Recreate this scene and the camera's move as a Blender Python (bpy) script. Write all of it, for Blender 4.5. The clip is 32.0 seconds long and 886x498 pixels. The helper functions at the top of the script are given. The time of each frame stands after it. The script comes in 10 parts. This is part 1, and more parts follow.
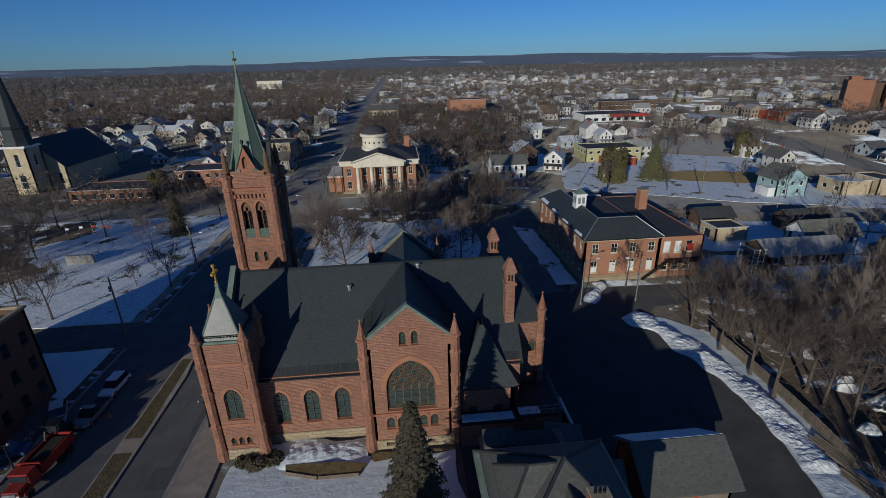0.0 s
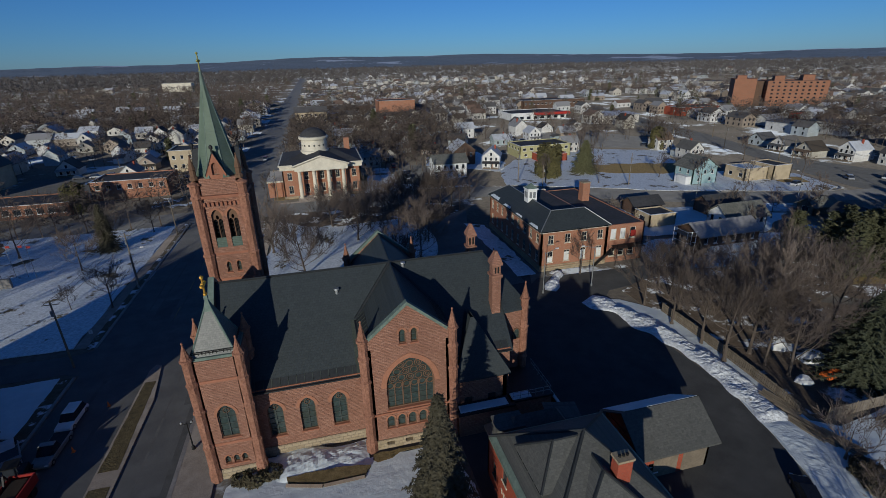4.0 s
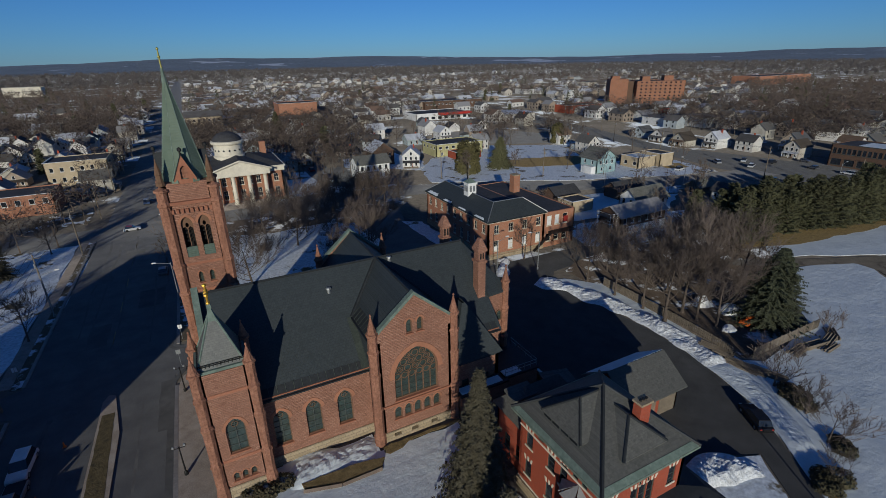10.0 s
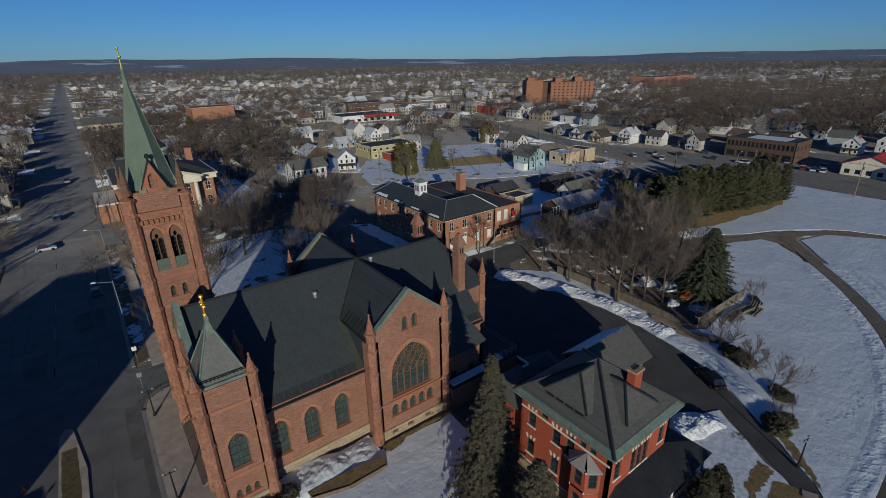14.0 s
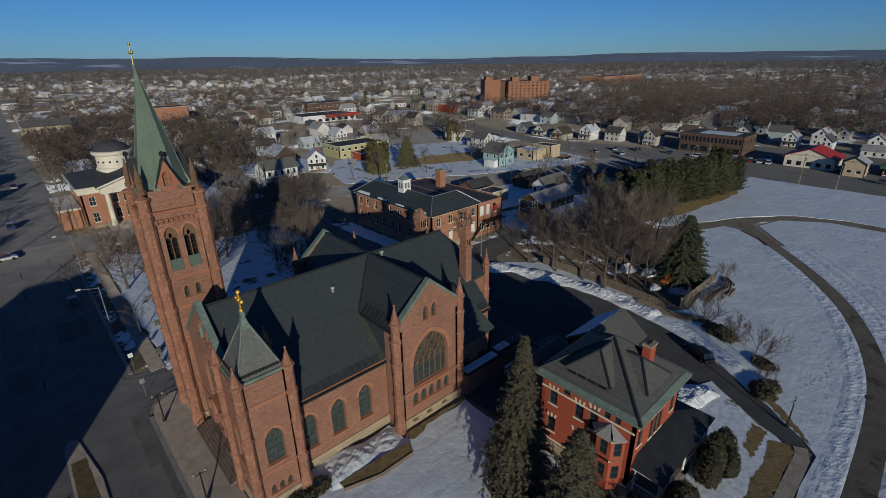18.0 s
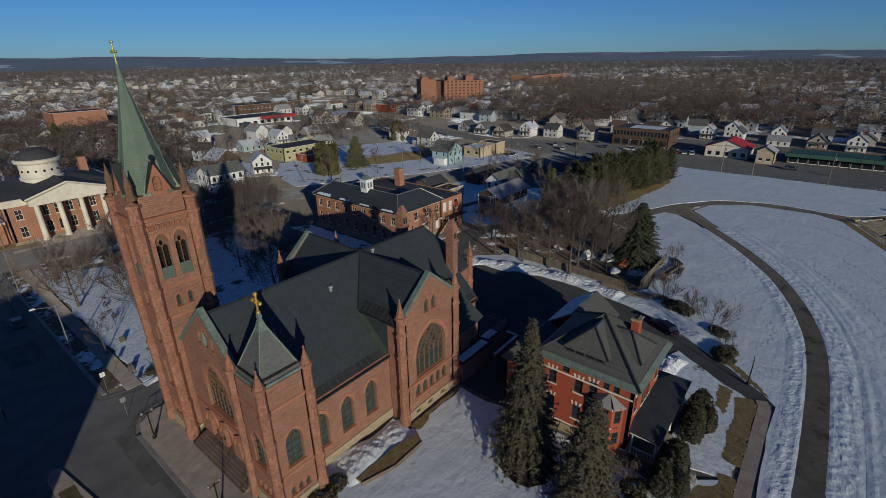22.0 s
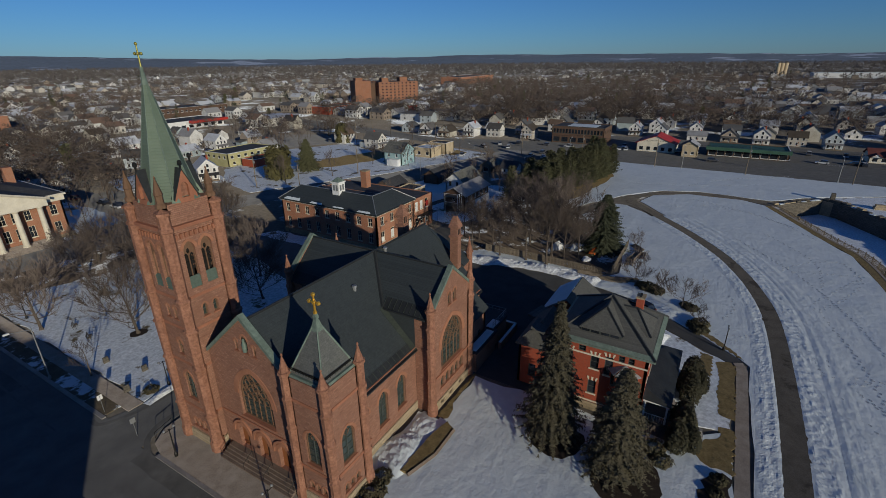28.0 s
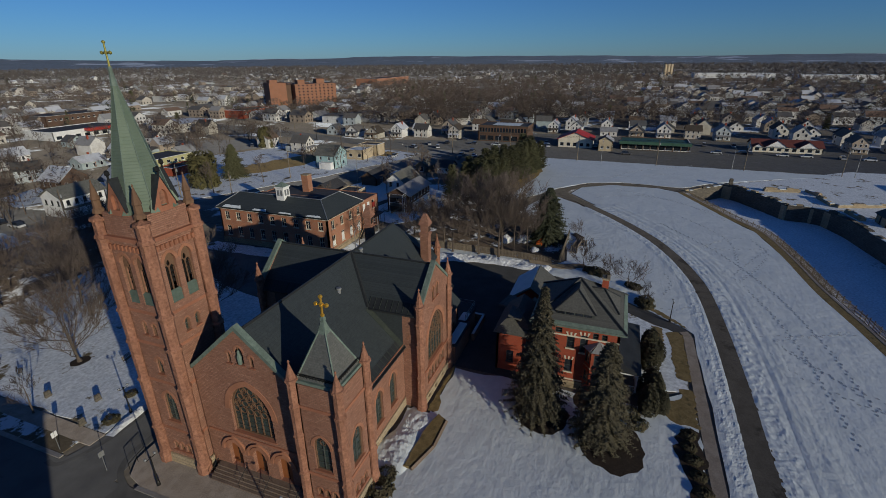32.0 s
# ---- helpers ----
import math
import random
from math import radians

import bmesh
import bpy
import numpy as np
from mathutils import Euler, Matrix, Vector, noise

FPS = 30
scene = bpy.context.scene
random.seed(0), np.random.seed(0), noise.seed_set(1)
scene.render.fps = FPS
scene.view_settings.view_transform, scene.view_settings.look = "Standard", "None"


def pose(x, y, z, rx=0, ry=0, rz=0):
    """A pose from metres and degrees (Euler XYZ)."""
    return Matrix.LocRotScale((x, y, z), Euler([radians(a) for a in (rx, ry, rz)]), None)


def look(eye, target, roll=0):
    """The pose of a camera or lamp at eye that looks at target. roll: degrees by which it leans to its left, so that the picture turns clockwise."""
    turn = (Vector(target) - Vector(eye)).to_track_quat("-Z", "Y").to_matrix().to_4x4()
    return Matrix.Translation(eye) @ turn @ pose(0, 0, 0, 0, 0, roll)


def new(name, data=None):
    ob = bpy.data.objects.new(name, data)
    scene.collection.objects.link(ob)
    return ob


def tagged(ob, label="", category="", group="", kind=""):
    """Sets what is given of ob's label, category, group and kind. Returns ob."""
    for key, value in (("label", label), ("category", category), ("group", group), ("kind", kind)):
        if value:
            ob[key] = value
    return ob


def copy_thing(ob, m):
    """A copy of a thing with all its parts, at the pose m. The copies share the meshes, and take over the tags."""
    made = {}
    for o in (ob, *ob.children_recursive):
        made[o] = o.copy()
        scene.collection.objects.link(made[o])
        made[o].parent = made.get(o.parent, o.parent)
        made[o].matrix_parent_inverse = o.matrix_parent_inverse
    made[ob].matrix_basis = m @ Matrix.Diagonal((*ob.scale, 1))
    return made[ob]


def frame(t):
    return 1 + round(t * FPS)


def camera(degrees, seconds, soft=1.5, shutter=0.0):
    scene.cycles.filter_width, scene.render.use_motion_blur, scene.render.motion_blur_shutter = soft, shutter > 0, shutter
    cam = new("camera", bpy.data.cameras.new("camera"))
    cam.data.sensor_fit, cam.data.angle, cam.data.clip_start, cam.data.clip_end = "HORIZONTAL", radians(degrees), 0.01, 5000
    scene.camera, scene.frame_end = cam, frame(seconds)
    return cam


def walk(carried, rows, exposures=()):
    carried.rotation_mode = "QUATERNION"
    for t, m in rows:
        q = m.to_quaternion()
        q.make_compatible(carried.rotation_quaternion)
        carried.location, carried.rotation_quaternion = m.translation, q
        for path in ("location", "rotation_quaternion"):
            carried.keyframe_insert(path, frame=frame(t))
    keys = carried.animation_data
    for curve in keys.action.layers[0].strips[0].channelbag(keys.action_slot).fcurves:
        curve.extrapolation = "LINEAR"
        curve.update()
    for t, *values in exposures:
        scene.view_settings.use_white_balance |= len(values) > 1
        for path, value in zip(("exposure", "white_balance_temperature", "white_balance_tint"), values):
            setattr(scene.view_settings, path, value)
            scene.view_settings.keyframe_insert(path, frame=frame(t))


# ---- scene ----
cam = camera(86.6, 32.0, 0.75)
METRES, EYE, TILT, LEAN, TURN = 57.93, 42.0, 0.0, 0.0, -4.8
ROWS = [
    (0.0, 0.0, 0.0, 0.0, -0.51, -21.81, 1.29),
    (0.5, -0.0151, -0.0031, 0.0006, -3.1, -21.85, 1.29),
    (1.0, -0.0309, -0.005, 0.001, -5.75, -21.89, 1.28),
    (1.5, -0.0451, -0.0068, 0.0016, -7.21, -21.92, 1.3),
    (2.0, -0.0595, -0.0091, 0.0024, -7.83, -21.95, 1.28),
    (2.5, -0.0746, -0.0112, 0.0034, -8.19, -21.97, 1.27),
    (4.5, -0.1375, -0.0115, 0.0038, -10.34, -21.91, 1.24),
    (5.0, -0.1532, -0.0106, 0.0031, -10.93, -21.9, 1.2),
    (5.5, -0.1693, -0.0106, 0.0021, -12.46, -21.93, 1.18),
    (6.0, -0.1845, -0.0106, 0.002, -13.59, -21.93, 1.17),
    (6.5, -0.2011, -0.0117, 0.0006, -15.28, -21.95, 1.13),
    (7.0, -0.2175, -0.0105, 0.0015, -16.41, -21.95, 1.1),
    (7.5, -0.232, -0.0112, 0.0011, -16.5, -21.96, 1.11),
    (8.0, -0.2471, -0.0114, 0.0005, -16.83, -21.96, 1.12),
    (8.5, -0.2619, -0.0103, -0.0003, -17.98, -21.94, 1.08),
    (9.0, -0.2774, -0.0076, -0.001, -20.77, -21.95, 1.1),
    (9.5, -0.2935, -0.0052, -0.0019, -22.27, -21.98, 1.05),
    (10.0, -0.3091, -0.0031, -0.0015, -22.65, -21.95, 1.03),
    (10.5, -0.325, -0.0009, -0.0015, -22.83, -21.93, 1.01),
    (11.0, -0.3401, 0.0015, -0.0003, -24.19, -21.93, 1.02),
    (11.5, -0.3556, 0.0056, 0.0004, -27.15, -21.93, 0.98),
    (12.0, -0.3711, 0.0089, 0.0025, -28.2, -21.92, 1.0),
    (12.5, -0.3856, 0.0119, 0.0027, -28.4, -21.94, 0.96),
    (13.0, -0.3999, 0.0155, 0.0024, -30.35, -21.95, 0.95),
    (13.5, -0.4165, 0.0233, 0.0004, -31.75, -21.92, 0.94),
    (15.5, -0.4744, 0.0427, -0.0018, -33.98, -21.94, 0.83),
    (16.0, -0.4885, 0.0485, -0.0022, -34.86, -21.95, 0.81),
    (16.5, -0.5043, 0.053, -0.0036, -35.44, -21.98, 0.82),
    (17.0, -0.5201, 0.0572, -0.0043, -35.77, -22.01, 0.8),
    (17.5, -0.5338, 0.063, -0.0045, -37.02, -22.01, 0.8),
    (18.0, -0.548, 0.0691, -0.0048, -37.95, -22.0, 0.77),
    (18.5, -0.5633, 0.0755, -0.0048, -38.44, -22.03, 0.79),
    (19.0, -0.5774, 0.0827, -0.0042, -38.79, -22.03, 0.79),
    (19.5, -0.5906, 0.0906, -0.0044, -39.58, -22.02, 0.8),
    (20.0, -0.6045, 0.0982, -0.0048, -40.21, -22.01, 0.77),
    (20.5, -0.6184, 0.1043, -0.0041, -40.68, -22.04, 0.76),
    (21.0, -0.6305, 0.1097, -0.0037, -43.02, -22.05, 0.76),
    (21.5, -0.6441, 0.1166, -0.0037, -45.36, -22.1, 0.76),
    (22.0, -0.6585, 0.1236, -0.0037, -46.09, -22.14, 0.77),
    (22.5, -0.6717, 0.1313, -0.0032, -46.57, -22.13, 0.77),
    (23.0, -0.6848, 0.1401, -0.0026, -47.08, -22.11, 0.76),
    (23.5, -0.6995, 0.1469, -0.0026, -47.27, -22.12, 0.8),
    (24.0, -0.7113, 0.1543, -0.0013, -48.49, -22.13, 0.78),
    (24.5, -0.7213, 0.1652, 0.0001, -50.89, -22.11, 0.72),
    (25.0, -0.7317, 0.1761, 0.0015, -52.29, -22.09, 0.7),
    (25.5, -0.7432, 0.1866, 0.0022, -53.16, -22.08, 0.65),
    (27.5, -0.7939, 0.2277, 0.0011, -54.74, -22.09, 0.55),
    (28.0, -0.8071, 0.2354, 0.0016, -54.8, -22.09, 0.54),
    (28.5, -0.8192, 0.2443, 0.0012, -55.4, -22.09, 0.57),
    (29.0, -0.8286, 0.2563, 0.0003, -59.56, -22.07, 0.56),
    (29.5, -0.8391, 0.2721, -0.0009, -62.65, -22.04, 0.52),
    (30.0, -0.8499, 0.2841, -0.001, -63.15, -22.02, 0.5),
    (30.5, -0.8613, 0.2955, -0.0009, -63.3, -22.0, 0.48),
    (31.0, -0.8727, 0.307, -0.0004, -63.31, -22.02, 0.46),
    (31.5, -0.8825, 0.3177, -0.0, -63.69, -22.0, 0.46),
    (32.0, -0.8914, 0.3297, 0.0004, -64.89, -22.01, 0.45),
]
walk(cam, [(t, pose(0, 0, EYE, TILT, LEAN, TURN) @ pose(METRES * x, METRES * y, METRES * z, 90 + pitch, roll, yaw)) for t, x, y, z, yaw, pitch, roll in ROWS],
     [(0.0, 0.0, 5990, 10), (7.0, 0.0, 6010, 10), (13.0, 0.0, 6180, 10), (20.0, 0.0, 6330, 10), (25.0, 0.0, 6440, 10), (32.0, 0.0, 6540, 10)])

# ---- light ----
SUN_AZ, SUN_EL = 209.0, 13.3
world = bpy.data.worlds.new("world")
scene.world = world
world.use_nodes = True
wn, wl = world.node_tree.nodes, world.node_tree.links
sky = wn.new("ShaderNodeTexSky")
sky.sky_type, sky.sun_disc = "NISHITA", False
sky.sun_elevation, sky.sun_rotation = radians(SUN_EL), radians(SUN_AZ)
sky.altitude, sky.air_density, sky.dust_density, sky.ozone_density = 300, 0.88, 0.1, 5.8
wn["Background"].inputs["Strength"].default_value = 0.067
cool = wn.new("ShaderNodeMix")
cool.data_type, cool.blend_type = "RGBA", "MULTIPLY"
cool.inputs[0].default_value, cool.inputs[7].default_value = 1.0, (0.585, 0.805, 1.035, 1)
wl.new(sky.outputs["Color"], cool.inputs[6])
wl.new(cool.outputs[2], wn["Background"].inputs["Color"])
sun = new("sun", bpy.data.lights.new("sun", "SUN"))
sun.data.energy, sun.data.angle, sun.data.color = 3.12, radians(0.6), (0.95, 0.885, 0.725)
az, el = radians(SUN_AZ), radians(SUN_EL)
sun.matrix_world = look((math.sin(az) * math.cos(el) * 200, math.cos(az) * math.cos(el) * 200, math.sin(el) * 200), (0, 0, 0))
scene.view_settings.exposure = 0.0


# ---- materials ----
def nodes_of(name):
    m = bpy.data.materials.new(name)
    m.use_nodes = True
    nt = m.node_tree
    return m, nt.nodes, nt.links, nt.nodes["Principled BSDF"]


def ramp(nd, stops, constant=False):
    r = nd.new("ShaderNodeValToRGB")
    e = r.color_ramp.elements
    while len(e) < len(stops):
        e.new(0.5)
    for k, (p, c) in zip(e, stops):
        k.position, k.color = p, (*c, 1)
    if constant:
        r.color_ramp.interpolation = "CONSTANT"
    return r


def tex(nd, lk, coord, scale, detail=4, rough=0.6, stretch=None):
    n = nd.new("ShaderNodeTexNoise")
    n.inputs["Scale"].default_value, n.inputs["Detail"].default_value, n.inputs["Roughness"].default_value = scale, detail, rough
    if stretch:
        mp = nd.new("ShaderNodeMapping")
        mp.inputs["Scale"].default_value = stretch
        lk.new(coord, mp.inputs["Vector"])
        coord = mp.outputs["Vector"]
    lk.new(coord, n.inputs["Vector"])
    return n


def mix(nd, lk, fac, a, b, mode="MIX"):
    m = nd.new("ShaderNodeMix")
    m.data_type, m.blend_type = "RGBA", mode
    for s, v in ((m.inputs[0], fac), (m.inputs[6], a), (m.inputs[7], b)):
        if isinstance(v, (int, float)):
            s.default_value = v
        elif isinstance(v, tuple):
            s.default_value = (*v, 1)
        else:
            lk.new(v, s)
    return m.outputs[2]


def bumped(nd, lk, bsdf, height, strength, dist):
    b = nd.new("ShaderNodeBump")
    b.inputs["Strength"].default_value, b.inputs["Distance"].default_value = strength, dist
    lk.new(height, b.inputs["Height"])
    lk.new(b.outputs["Normal"], bsdf.inputs["Normal"])


def surface(name, c1, c2, fine=3.0, coarse=0.25, rough=0.85, bump=0.3, dist=0.03, metal=0.0, c3=None, by_object=0.0, spec=0.3):
    """A worn surface: grain at a fine scale, stains at a coarse one."""
    m, nd, lk, b = nodes_of(name)
    co = nd.new("ShaderNodeTexCoord").outputs["Object"]
    n1, n2 = tex(nd, lk, co, fine, 5), tex(nd, lk, co, coarse, 4)
    r1 = ramp(nd, [(0.3, c1), (0.7, c2)])
    lk.new(n1.outputs["Fac"], r1.inputs["Fac"])
    r2 = ramp(nd, [(0.38, (0, 0, 0)), (0.66, (1, 1, 1))])
    lk.new(n2.outputs["Fac"], r2.inputs["Fac"])
    c3 = c3 or tuple(v * 0.72 for v in c1)
    fac = nd.new("ShaderNodeMath")
    fac.operation = "MULTIPLY"
    fac.inputs[1].default_value = 0.55
    lk.new(r2.outputs["Color"], fac.inputs[0])
    col = mix(nd, lk, fac.outputs[0], r1.outputs["Color"], c3)
    if by_object:
        oi = nd.new("ShaderNodeObjectInfo")
        r3 = ramp(nd, [(0, (1 - by_object,) * 3), (1, (1 + by_object,) * 3)])
        lk.new(oi.outputs["Random"], r3.inputs["Fac"])
        col = mix(nd, lk, 1.0, col, r3.outputs["Color"], "MULTIPLY")
    lk.new(col, b.inputs["Base Color"])
    b.inputs["Roughness"].default_value, b.inputs["Metallic"].default_value = rough, metal
    b.inputs["Specular IOR Level"].default_value = spec
    if bump:
        bumped(nd, lk, b, n1.outputs["Fac"], bump, dist)
    return m


def masonry(name, colours, mortar, bw, bh, joint, bump=0.5, rough=0.9, stain=None, spec=0.25):
    """Coursed blocks with recessed joints, drawn on whichever upright plane faces outward."""
    m, nd, lk, b = nodes_of(name)
    co = nd.new("ShaderNodeTexCoord").outputs["Object"]
    geo = nd.new("ShaderNodeNewGeometry")
    s = nd.new("ShaderNodeSeparateXYZ")
    lk.new(co, s.inputs[0])
    nrm = nd.new("ShaderNodeSeparateXYZ")
    lk.new(geo.outputs["Normal"], nrm.inputs[0])
    ax = nd.new("ShaderNodeMath")
    ax.operation = "ABSOLUTE"
    lk.new(nrm.outputs["X"], ax.inputs[0])
    gt = nd.new("ShaderNodeMath")
    gt.operation = "GREATER_THAN"
    gt.inputs[1].default_value = 0.7
    lk.new(ax.outputs[0], gt.inputs[0])
    mu = nd.new("ShaderNodeMix")
    lk.new(gt.outputs[0], mu.inputs[0])
    lk.new(s.outputs["X"], mu.inputs[2])
    lk.new(s.outputs["Y"], mu.inputs[3])
    cb = nd.new("ShaderNodeCombineXYZ")
    lk.new(mu.outputs[0], cb.inputs["X"])
    lk.new(s.outputs["Z"], cb.inputs["Y"])
    br = nd.new("ShaderNodeTexBrick")
    for k, v in (("Scale", 1.0), ("Mortar Size", joint), ("Mortar Smooth", 0.2), ("Brick Width", bw), ("Row Height", bh), ("Bias", 0.0)):
        br.inputs[k].default_value = v
    br.offset = 0.43
    br.inputs["Color1"].default_value, br.inputs["Color2"].default_value = (0, 0, 0, 1), (1, 1, 1, 1)
    br.inputs["Mortar"].default_value = (0.5, 0.5, 0.5, 1)
    lk.new(cb.outputs[0], br.inputs["Vector"])
    rc = ramp(nd, [(i / (len(colours) - 1), c) for i, c in enumerate(colours)])
    lk.new(br.outputs["Color"], rc.inputs["Fac"])
    n1, n2 = tex(nd, lk, co, 6.0, 5), tex(nd, lk, co, 0.22, 4, 0.65)
    r1 = ramp(nd, [(0.25, (0.78, 0.78, 0.78)), (0.75, (1.18, 1.16, 1.14))])
    lk.new(n1.outputs["Fac"], r1.inputs["Fac"])
    c = mix(nd, lk, 1.0, rc.outputs["Color"], r1.outputs["Color"], "MULTIPLY")
    r2 = ramp(nd, [(0.40, (0, 0, 0)), (0.70, (1, 1, 1))])
    lk.new(n2.outputs["Fac"], r2.inputs["Fac"])
    f2 = nd.new("ShaderNodeMath")
    f2.operation = "MULTIPLY"
    f2.inputs[1].default_value = 0.45
    lk.new(r2.outputs["Color"], f2.inputs[0])
    c = mix(nd, lk, f2.outputs[0], c, stain or tuple(v * 0.62 for v in colours[0]))
    c = mix(nd, lk, br.outputs["Fac"], c, mortar)
    lk.new(c, b.inputs["Base Color"])
    b.inputs["Roughness"].default_value, b.inputs["Specular IOR Level"].default_value = rough, spec
    inv = nd.new("ShaderNodeMath")
    inv.operation = "MULTIPLY_ADD"
    inv.inputs[1].default_value = -1.0
    lk.new(br.outputs["Fac"], inv.inputs[0])
    lk.new(n1.outputs["Fac"], inv.inputs[2])
    bumped(nd, lk, b, inv.outputs[0], bump, 0.05)
    return m


def picked(name, colours, rough=0.8, fine=2.0, rows=0.0):
    """Each object takes one of the colours; light grain and dirt over it."""
    m, nd, lk, b = nodes_of(name)
    co = nd.new("ShaderNodeTexCoord").outputs["Object"]
    oi = nd.new("ShaderNodeObjectInfo")
    r = ramp(nd, [(i / len(colours), c) for i, c in enumerate(colours)], True)
    lk.new(oi.outputs["Random"], r.inputs["Fac"])
    n1, n2 = tex(nd, lk, co, fine, 4), tex(nd, lk, co, 0.3, 4)
    r1 = ramp(nd, [(0.3, (0.82, 0.82, 0.82)), (0.7, (1.1, 1.1, 1.1))])
    lk.new(n1.outputs["Fac"], r1.inputs["Fac"])
    c = mix(nd, lk, 1.0, r.outputs["Color"], r1.outputs["Color"], "MULTIPLY")
    r2 = ramp(nd, [(0.4, (1, 1, 1)), (0.75, (0.75, 0.73, 0.7))])
    lk.new(n2.outputs["Fac"], r2.inputs["Fac"])
    c = mix(nd, lk, 1.0, c, r2.outputs["Color"], "MULTIPLY")
    lk.new(c, b.inputs["Base Color"])
    b.inputs["Roughness"].default_value, b.inputs["Specular IOR Level"].default_value = rough, 0.25
    if rows:
        w = nd.new("ShaderNodeTexWave")
        w.bands_direction, w.inputs["Scale"].default_value = "Z", rows
        lk.new(co, w.inputs["Vector"])
        bumped(nd, lk, b, w.outputs["Fac"], 0.3, 0.02)
    return m


def blended(name, c1, c2, c3, s1, s2, lo, hi, rough=0.95, bump=0.4, dist=0.1, fine=4.0, stretch=None, grit=0.9):
    """Two ground covers in patches with a ragged edge."""
    m, nd, lk, b = nodes_of(name)
    co = nd.new("ShaderNodeTexCoord").outputs["Object"]
    a, f, g = tex(nd, lk, co, s1, 8, 0.65, stretch), tex(nd, lk, co, fine, 5), tex(nd, lk, co, s2, 6)
    r = ramp(nd, [(lo, (0, 0, 0)), (hi, (1, 1, 1))])
    lk.new(a.outputs["Fac"], r.inputs["Fac"])
    base = ramp(nd, [(0.35, c1), (0.65, c2)])
    lk.new(g.outputs["Fac"], base.inputs["Fac"])
    gr = ramp(nd, [(0.3, (0.75,) * 3), (0.7, (1.2,) * 3)])
    lk.new(f.outputs["Fac"], gr.inputs["Fac"])
    c = mix(nd, lk, 1.0, base.outputs["Color"], gr.outputs["Color"], "MULTIPLY")
    c = mix(nd, lk, r.outputs["Color"], c, c3)
    lk.new(c, b.inputs["Base Color"])
    b.inputs["Roughness"].default_value, b.inputs["Specular IOR Level"].default_value = rough, 0.2
    b.inputs["Diffuse Roughness"].default_value = grit
    bumped(nd, lk, b, f.outputs["Fac"], bump, dist)
    return m


def snow_cover(name, c1, c2, c3):
    """Wind-packed snow: soft swells, ripples and a fine crust."""
    m, nd, lk, b = nodes_of(name)
    co = nd.new("ShaderNodeTexCoord").outputs["Object"]
    big, mid, fine, streak = tex(nd, lk, co, 0.16, 4), tex(nd, lk, co, 0.9, 5, 0.6), tex(nd, lk, co, 5.0, 5, 0.7), tex(nd, lk, co, 0.8, 4, 0.6, (0.35, 1.6, 1))
    r = ramp(nd, [(0.35, c1), (0.65, c2)])
    lk.new(mid.outputs["Fac"], r.inputs["Fac"])
    r2 = ramp(nd, [(0.5, (0, 0, 0)), (0.75, (1, 1, 1))])
    lk.new(big.outputs["Fac"], r2.inputs["Fac"])
    lk.new(mix(nd, lk, r2.outputs["Color"], r.outputs["Color"], c3), b.inputs["Base Color"])
    b.inputs["Roughness"].default_value, b.inputs["Specular IOR Level"].default_value = 0.75, 0.2
    last = None
    for src, st, di in ((big, 0.5, 0.5), (streak, 0.4, 0.1), (mid, 0.42, 0.12), (fine, 0.75, 0.045)):
        k = nd.new("ShaderNodeBump")
        k.inputs["Strength"].default_value, k.inputs["Distance"].default_value = st, di
        lk.new(src.outputs["Fac"], k.inputs["Height"])
        if last:
            lk.new(last.outputs["Normal"], k.inputs["Normal"])
        last = k
    lk.new(last.outputs["Normal"], b.inputs["Normal"])
    return m


STONE = masonry("sandstone", [(0.267, 0.128, 0.085), (0.355, 0.181, 0.122), (0.306, 0.151, 0.1), (0.4, 0.218, 0.151), (0.321, 0.158, 0.104), (0.37, 0.194, 0.131)], (0.248, 0.13, 0.089), 0.42, 0.19, 0.02, 1.0)
STONE_R = surface("rough_sandstone", (0.215, 0.096, 0.06), (0.43, 0.212, 0.135), 3.6, 0.6, 0.95, 1.0, 0.16)
STONE_T = surface("sandstone_trim", (0.30, 0.12, 0.07), (0.36, 0.155, 0.09), 5, 0.5, 0.85, 0.2, 0.02)
FOUND = masonry("limestone_base", [(0.34, 0.27, 0.17), (0.45, 0.36, 0.24), (0.39, 0.31, 0.2)], (0.25, 0.2, 0.14), 0.9, 0.4, 0.03, 0.8)
SLATE = masonry("slate_roof", [(0.034, 0.042, 0.045), (0.044, 0.053, 0.056), (0.039, 0.047, 0.051)], (0.028, 0.034, 0.036), 0.35, 0.22, 0.01, 0.25, 0.6, (0.052, 0.062, 0.064))
SLATE_G = masonry("grey_shingle", [(0.082, 0.083, 0.076), (0.115, 0.115, 0.105), (0.097, 0.097, 0.089)], (0.076, 0.076, 0.07), 0.28, 0.14, 0.008, 0.2, 0.8, (0.062, 0.065, 0.06))
SLATE_P = masonry("pale_slate", [(0.12, 0.122, 0.104), (0.21, 0.207, 0.178), (0.16, 0.159, 0.136)], (0.085, 0.085, 0.074), 0.3, 0.2, 0.015, 0.3, 0.8)
SLATE_M = masonry("weathered_slate", [(0.095, 0.098, 0.088), (0.14, 0.142, 0.128), (0.115, 0.118, 0.106)], (0.085, 0.087, 0.078), 0.3, 0.2, 0.012, 0.25, 0.42, (0.15, 0.15, 0.13), 0.5)
COPPER = surface("green_copper", (0.12, 0.165, 0.135), (0.2, 0.255, 0.21), 3.5, 0.8, 0.7, 0.3, 0.02, 0.05, (0.085, 0.11, 0.09))
